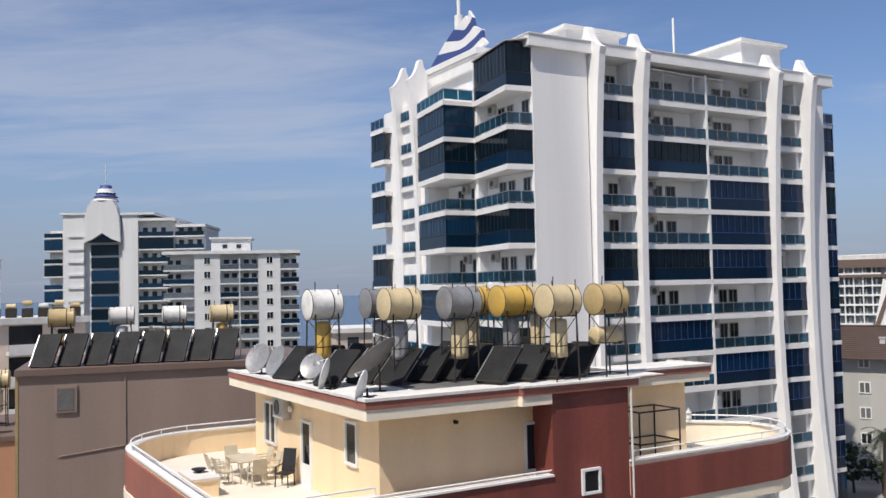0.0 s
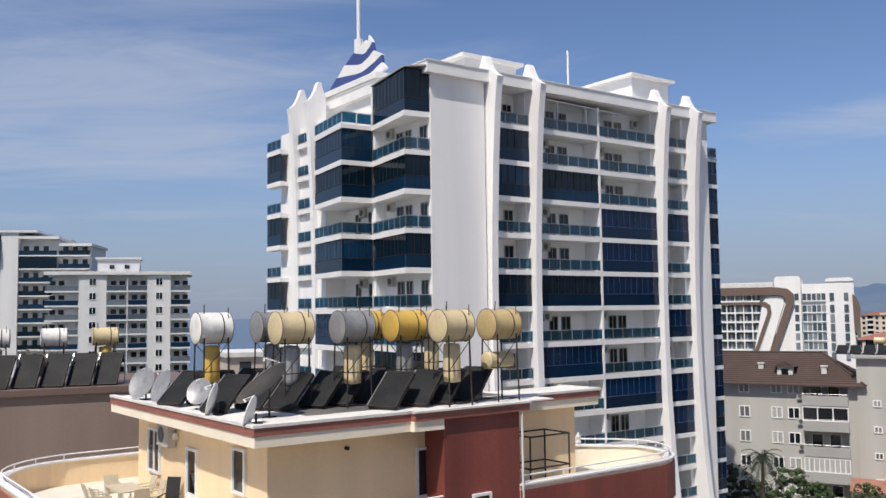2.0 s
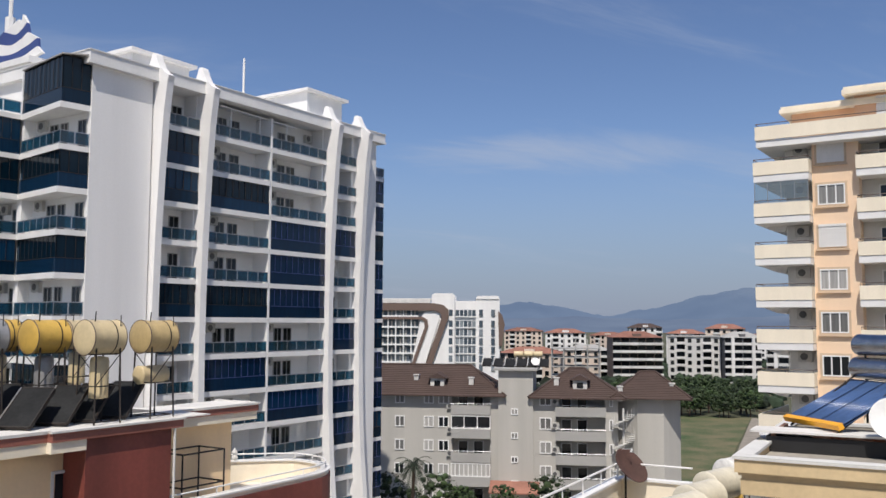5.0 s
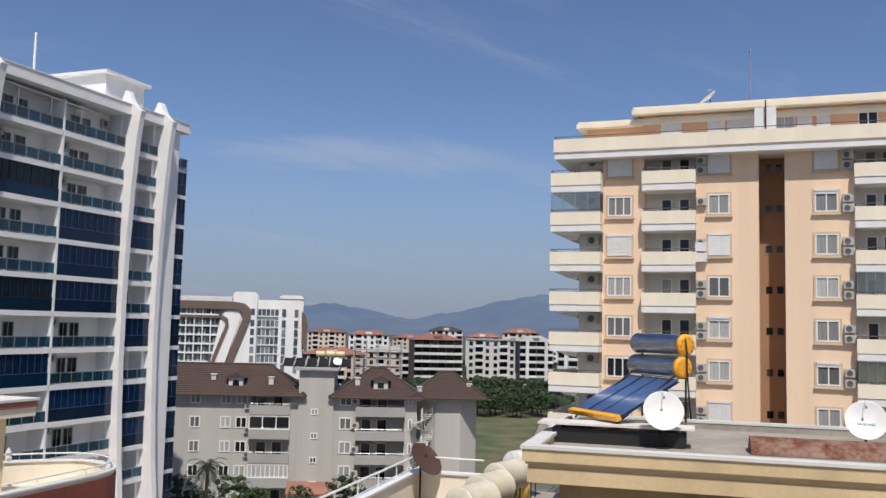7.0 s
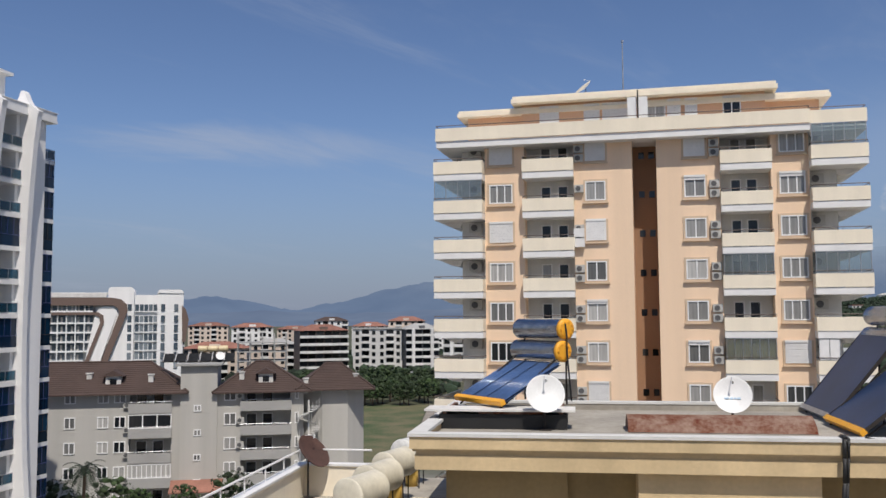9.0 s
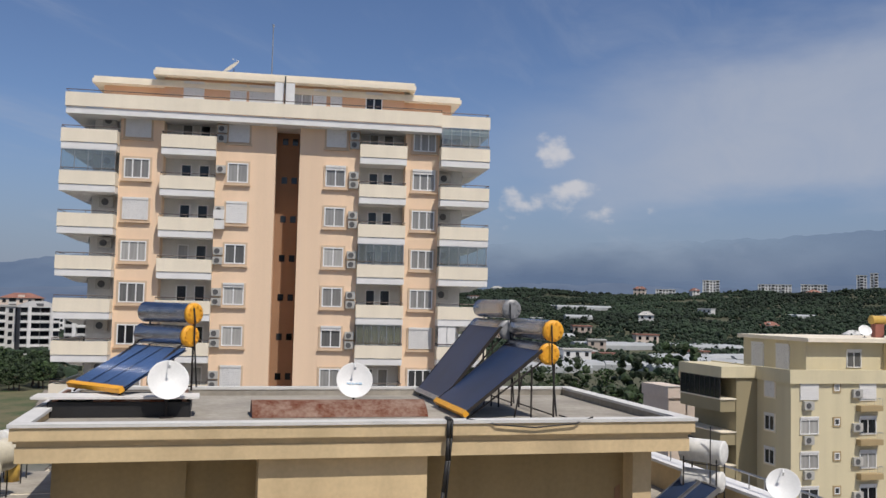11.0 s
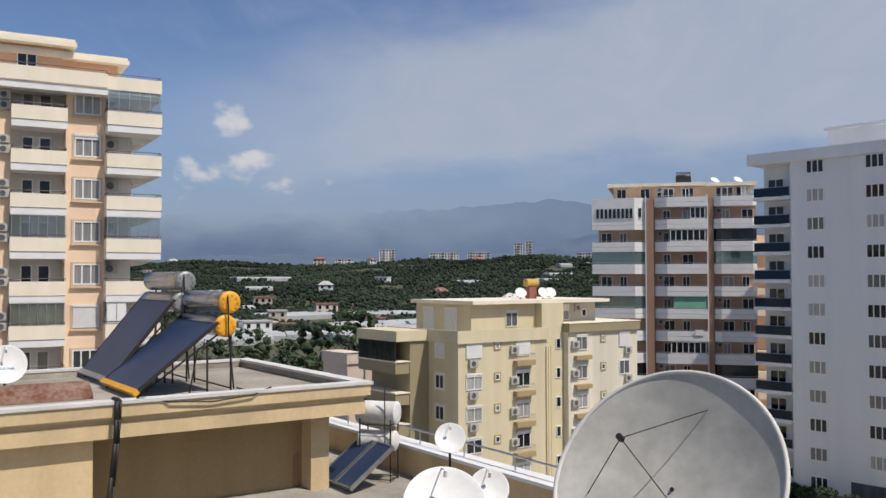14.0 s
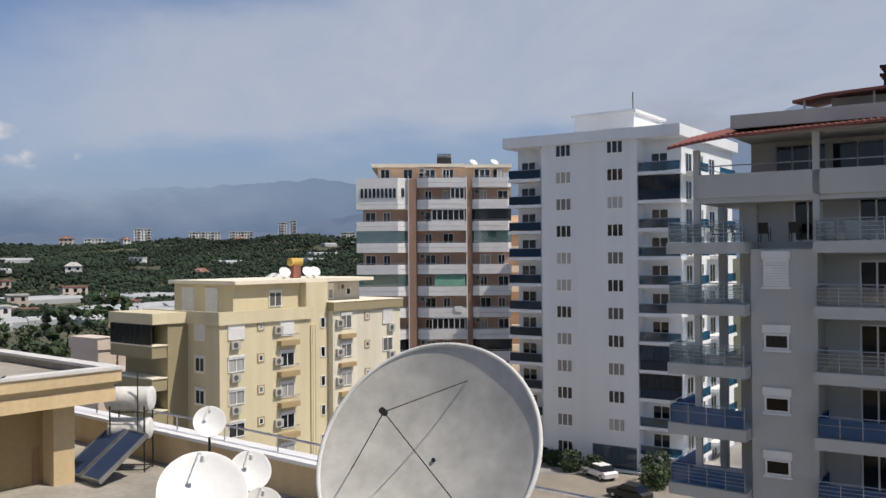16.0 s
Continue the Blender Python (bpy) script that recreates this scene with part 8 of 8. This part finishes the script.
# fields and road between the houses
fld = G().prism([(*polar(39.0, 240), GROUND + 0.04), (*polar(46.2, 240), GROUND + 0.04), (*polar(44.4, 145), GROUND + 0.04), (*polar(38.2, 130), GROUND + 0.04)], (0, 0, 0.06))
solo("field", fld, GRASS, "green vegetable field with rough grass", "field", kind="structure")
pth = G().prism([(*polar(46.25, 240), GROUND + 0.05), (*polar(47.1, 240), GROUND + 0.05), (*polar(45.4, 140), GROUND + 0.05), (*polar(44.5, 140), GROUND + 0.05)], (0, 0, 0.08))
solo("path", pth, PAVING, "pale dirt track beside the field", "path", kind="structure")
road = G().prism([(*polar(100, 98), GROUND + 0.05), (*polar(108, 60), GROUND + 0.05), (*polar(128, 62), GROUND + 0.05), (*polar(120, 98), GROUND + 0.05)], (0, 0, 0.06))
solo("road", road, PAVING, "pale paved yard before the white tower", "road", kind="structure")
solo("kerb", G().box(0, 24, 0, 0.3, 0, 0.18), WHITE_TRIM, "pale concrete kerb of the yard", "kerb", pose(95.0, -37.6, GROUND + 0.1, 0, 0, -139), kind="structure")


def car(m, material, label):
    t = thing("car", m, label, "car", "cars parked in the yard")
    part("body", G().prism([(-2.1, -0.85, 0.35), (2.1, -0.85, 0.35), (2.15, -0.85, 0.75), (1.2, -0.85, 0.92), (-1.9, -0.85, 0.95), (-2.15, -0.85, 0.8)], (0, 1.7, 0)), material, t)
    part("cabin", G().prism([(-1.7, -0.75, 0.93), (1.1, -0.75, 0.92), (0.45, -0.68, 1.42), (-1.2, -0.68, 1.45)], (0, 1.45, 0)), WIN_DARK, t)
    part("roof", G().box(-1.15, 0.42, -0.66, 0.66, 1.43, 1.48), material, t)
    for x in (-1.3, 1.35):
        for y in (-0.86, 0.68):
            w = part("wheel", G().tube((x, y, 0.32), (x, y + 0.18, 0.32), 0.32, 16), BLACK, t)
            part("rim", G().tube((x, y - 0.005, 0.32), (x, y + 0.185, 0.32), 0.19, 12), GALV, w)
    return t


car(pose(*polar(116.4, 88), GROUND + 0.11, 0, 0, 25), BLACK, "dark parked car in the paved yard")
car(pose(*polar(114.6, 96), GROUND + 0.11, 0, 0, 10), WHITE_TRIM, "white parked car beside the hedge")
car(pose(*polar(36.2, 178), GROUND + 0.11, 0, 0, -60), WHITE_TRIM, "white van-like car parked far off")


# ---- town in the middle distance ----
def town_house(m, w, dpt, storeys, wall, roof, label, bands=True, hipped=True):
    t = thing("apartment_block", m, label, "apartment building", "town blocks")
    H = storeys * 3.0
    part("wall", G().box(0, w, 0, dpt, 0, H), wall, t)
    if hipped:
        g = G()
        g.v += [(-0.7, -0.7, H), (w + 0.7, -0.7, H), (w + 0.7, dpt + 0.7, H), (-0.7, dpt + 0.7, H), (w * 0.3, dpt / 2, H + 2.4), (w * 0.7, dpt / 2, H + 2.4)]
        g.f += [(0, 1, 5, 4), (1, 2, 5), (2, 3, 4, 5), (3, 0, 4), (3, 2, 1, 0)]
        part("roof", g, roof, t)
        part("dormer", G().box(w * 0.42, w * 0.58, 0.3, 3, H, H + 1.5), wall, t)
    else:
        part("roof", G().box(-0.4, w + 0.4, -0.4, dpt + 0.4, H, H + 0.6), roof, t)
    n = max(2, int(w / 3.2))
    for k in range(storeys):
        for i in range(n):
            x = w * (i + 0.5) / n
            if (i % 3 == 1 or wall in (GREY_DARK, TOWN_DARK, HOTEL_BROWN)) and bands:
                b = part("balcony", cached(("tb",), lambda: G().box(-1.7, 1.7, -1.3, 0, 0, 0.3).box(-1.7, 1.7, -1.3, -1.2, 0.3, 1.0), FAR_WHITE), None, t, "", pose(x, 0, 3.0 * k + 0.1))
                part("balcony_door", cached(("tbd",), lambda: G().box(-1.5, 1.5, -0.05, 0, 0.3, 2.75), WIN_DARK), None, b)
            else:
                part("window", cached(("tw",), lambda: G().box(-0.75, 0.75, -0.06, 0, 0.7, 2.4), WIN_DARK), None, t, "", pose(x, 0, 3.0 * k))
    if wall in (TOWN_DARK, BRICK_RED, GREY_DARK):
        for x in (w * 0.22, w * 0.78):
            part("pilaster", G().box(x - 0.6, x + 0.6, -1.5, 0, 0, H + 0.2), FAR_WHITE, t)
    return t


rt_ = random.Random(8)
TW = []
a = 31.0
while a < 47.5:
    d = rt_.uniform(330, 400)
    w = rt_.uniform(13, 24)
    x, y = polar(a, d)
    wall = (FAR_PINK, FAR_PINK, HOTEL_BROWN, FAR_WHITE, TOWN_DARK, GREY_DARK, TOWN_DARK, BRICK_RED, TOWN_DARK, FAR_WHITE)[len(TW) % 10]
    TW.append(wall)
    town_house(pose(x, y, GROUND, 0, 0, -a + rt_.uniform(-14, 14)), w, 12, rt_.choice((4, 5, 5, 6)), wall, rt_.choice((ROOF_FAR, ROOF_FAR, ROOF_BROWN, GREY_DARK)), "distant town apartment block under a low roof", True, rt_.random() < 0.6)
    a += math.degrees((w + 1.5) / d)
a = 29.5
while a < 48:
    d = rt_.uniform(470, 640)
    w = rt_.uniform(16, 26)
    x, y = polar(a, d)
    town_house(pose(x, y, GROUND, 0, 0, -a + rt_.uniform(-14, 14)), w, 12, rt_.choice((5, 6, 7)), rt_.choice((FAR_WHITE, FAR_PINK, FAR_WHITE)), rt_.choice((ROOF_FAR, ROOF_FAR, ROOF_BROWN)), "distant pale apartment block with red roof", True, True)
    a += math.degrees((w + 2) / d)
frame_b = thing("building_frame", pose(*polar(34.3, 300), GROUND, 0, 0, -36), "unfinished concrete building frame with open floors", "building")
for k in range(6):
    part("floor_slab", G().box(0, 16, 0, 12, 3.0 * k, 3.0 * k + 0.3), GREY_DARK, frame_b)
    for i in range(5):
        for y in (0.2, 11.4):
            part("column", cached(("fcol",), lambda: G().box(0, 0.4, 0, 0.4, 0.3, 3.0), GREY_DARK), None, frame_b, "", pose(3.9 * i, y, 3.0 * k))
for a, d, w, s in ((-28.2, 95, 11, 7), (-20.2, 92, 8, 5), (-29.4, 250, 14, 11), (-6.9, 120, 9, 6), (-3.4, 150, 9, 6)):
    x, y = polar(a, d)
    town_house(pose(x, y, GROUND, 0, 0, -a + 8), w, 11, s, FAR_PINK if d < 200 else FAR_WHITE, OFF_WHITE, "cream flat-roofed apartment house near the sea", True, False)
for i in range(7):
    x, y = polar(-27.4 + 0.85 * i, 98)
    d = thing("water_heater", pose(x, y, GROUND + 21.6, 0, 0, 20), "tan drum on a stand on a distant flat roof", "water heater", "rooftop water heaters")
    barrel("drum", d, (TANK_TAN, OFF_WHITE, TANK_CREAM)[i % 3], (-0.42, 0, 1.1 + 0.3 * (i % 2)), (0.42, 0, 1.1 + 0.3 * (i % 2)), 0.26)
    part("stand", G().box(-0.5, 0.5, -0.3, 0.3, 0, 0.9), STEEL_DARK, d)

# greenhouses, farm houses and far blocks on the plain and hill
rg = random.Random(5)
for i in range(36):
    a, d = rg.uniform(68, 102), rg.choice((330, 345, 370, 400, 430, 470, 560, 700, 830)) * rg.uniform(0.94, 1.06)
    x, y = polar(a, d)
    L, W = rg.uniform(14, 42), rg.uniform(5, 8)
    g = G()
    for q in range(max(1, int(rg.uniform(1, 4)))):
        prof_ = [(0, q * W, 0), (0, q * W, 2.2), (0, q * W + W * 0.25, 3.1), (0, q * W + W * 0.5, 3.4), (0, q * W + W * 0.75, 3.1), (0, q * W + W, 2.2), (0, q * W + W, 0)]
        g.prism(prof_, (L, 0, 0))
    solo("greenhouse", g, GREENHOUSE, "long pale plastic-covered greenhouse on the plain", "greenhouse", pose(x - L / 2, y, hill_height(x, y) - 0.3, 0, 0, rg.uniform(-70, -40)), "greenhouses on the plain")
for i in range(34):
    a, d = rg.uniform(70, 104), rg.choice((340, 380, 420, 480, 560, 700, 900, 1080)) * rg.uniform(0.95, 1.05)
    x, y = polar(a, d)
    w = rg.uniform(7, 12)
    s = rg.choice((1, 1, 2, 2))
    if d > 700:
        s += 1
    town_house(pose(x, y, hill_height(x, y) - 0.5, 0, 0, -a + rg.uniform(-25, 25)), w, 8, s, rg.choice((FAR_WHITE, FAR_PINK, FAR_WHITE)), rg.choice((ROOF_FAR, OFF_WHITE, GREY_WALL)), "small pale farm house among the trees", False, rg.random() < 0.45)
for a, d, w, s in ((86.0, 1050, 18, 9), (89.2, 1030, 34, 7), (91.6, 1040, 26, 7), (94.6, 1060, 10, 9), (95.3, 1060, 8, 10), (98.5, 1050, 30, 6), (83.2, 1060, 22, 5)):
    x, y = polar(a, d)
    town_house(pose(x, y, hill_height(x, y) - 3, 0, 0, -a), w, 14, s, FAR_WHITE, OFF_WHITE, "far white apartment block on the hill crest", True, False)
# woods: uncountable crowns over the plain and the hill
wood = G()
for _ in range(24000):
    a, d = rg.uniform(66, 106), 190 + 950 * rg.random() ** 0.75
    x, y = polar(a, d)
    if noise.noise((x / 70, y / 70, 5.0)) < (0.10 if d < 430 else -0.05 if d < 560 else -0.34):
        continue
    r = rg.uniform(0.9, 2.4) * (1 + d / 2200)
    zz = hill_height(x, y) + r * 0.5
    for _k in range(4):
        clump(wood, (x + rg.uniform(-r, r) * 0.9, y + rg.uniform(-r, r) * 0.9, zz + rg.uniform(-0.3 * r, r * 0.6)), r * rg.uniform(0.28, 0.6), rg, 0.9)
tagged(new("woods", wood.mesh("woods", LEAF_FAR, False)), "dense dark green woods on plain and hill", "woods", kind="stuff")
belt = G()
for _ in range(900):
    a, d = rg.uniform(28, 48), rg.uniform(260, 620)
    x, y = polar(a, d)
    r = rg.uniform(1.4, 2.6)
    clump(belt, (x, y, GROUND + r * 0.8), r, rg, 0.9)
tagged(new("shrubs", belt.mesh("shrubs", LEAF_FAR, False)), "scattered dark shrubs and trees between town blocks", "shrubs", kind="stuff")
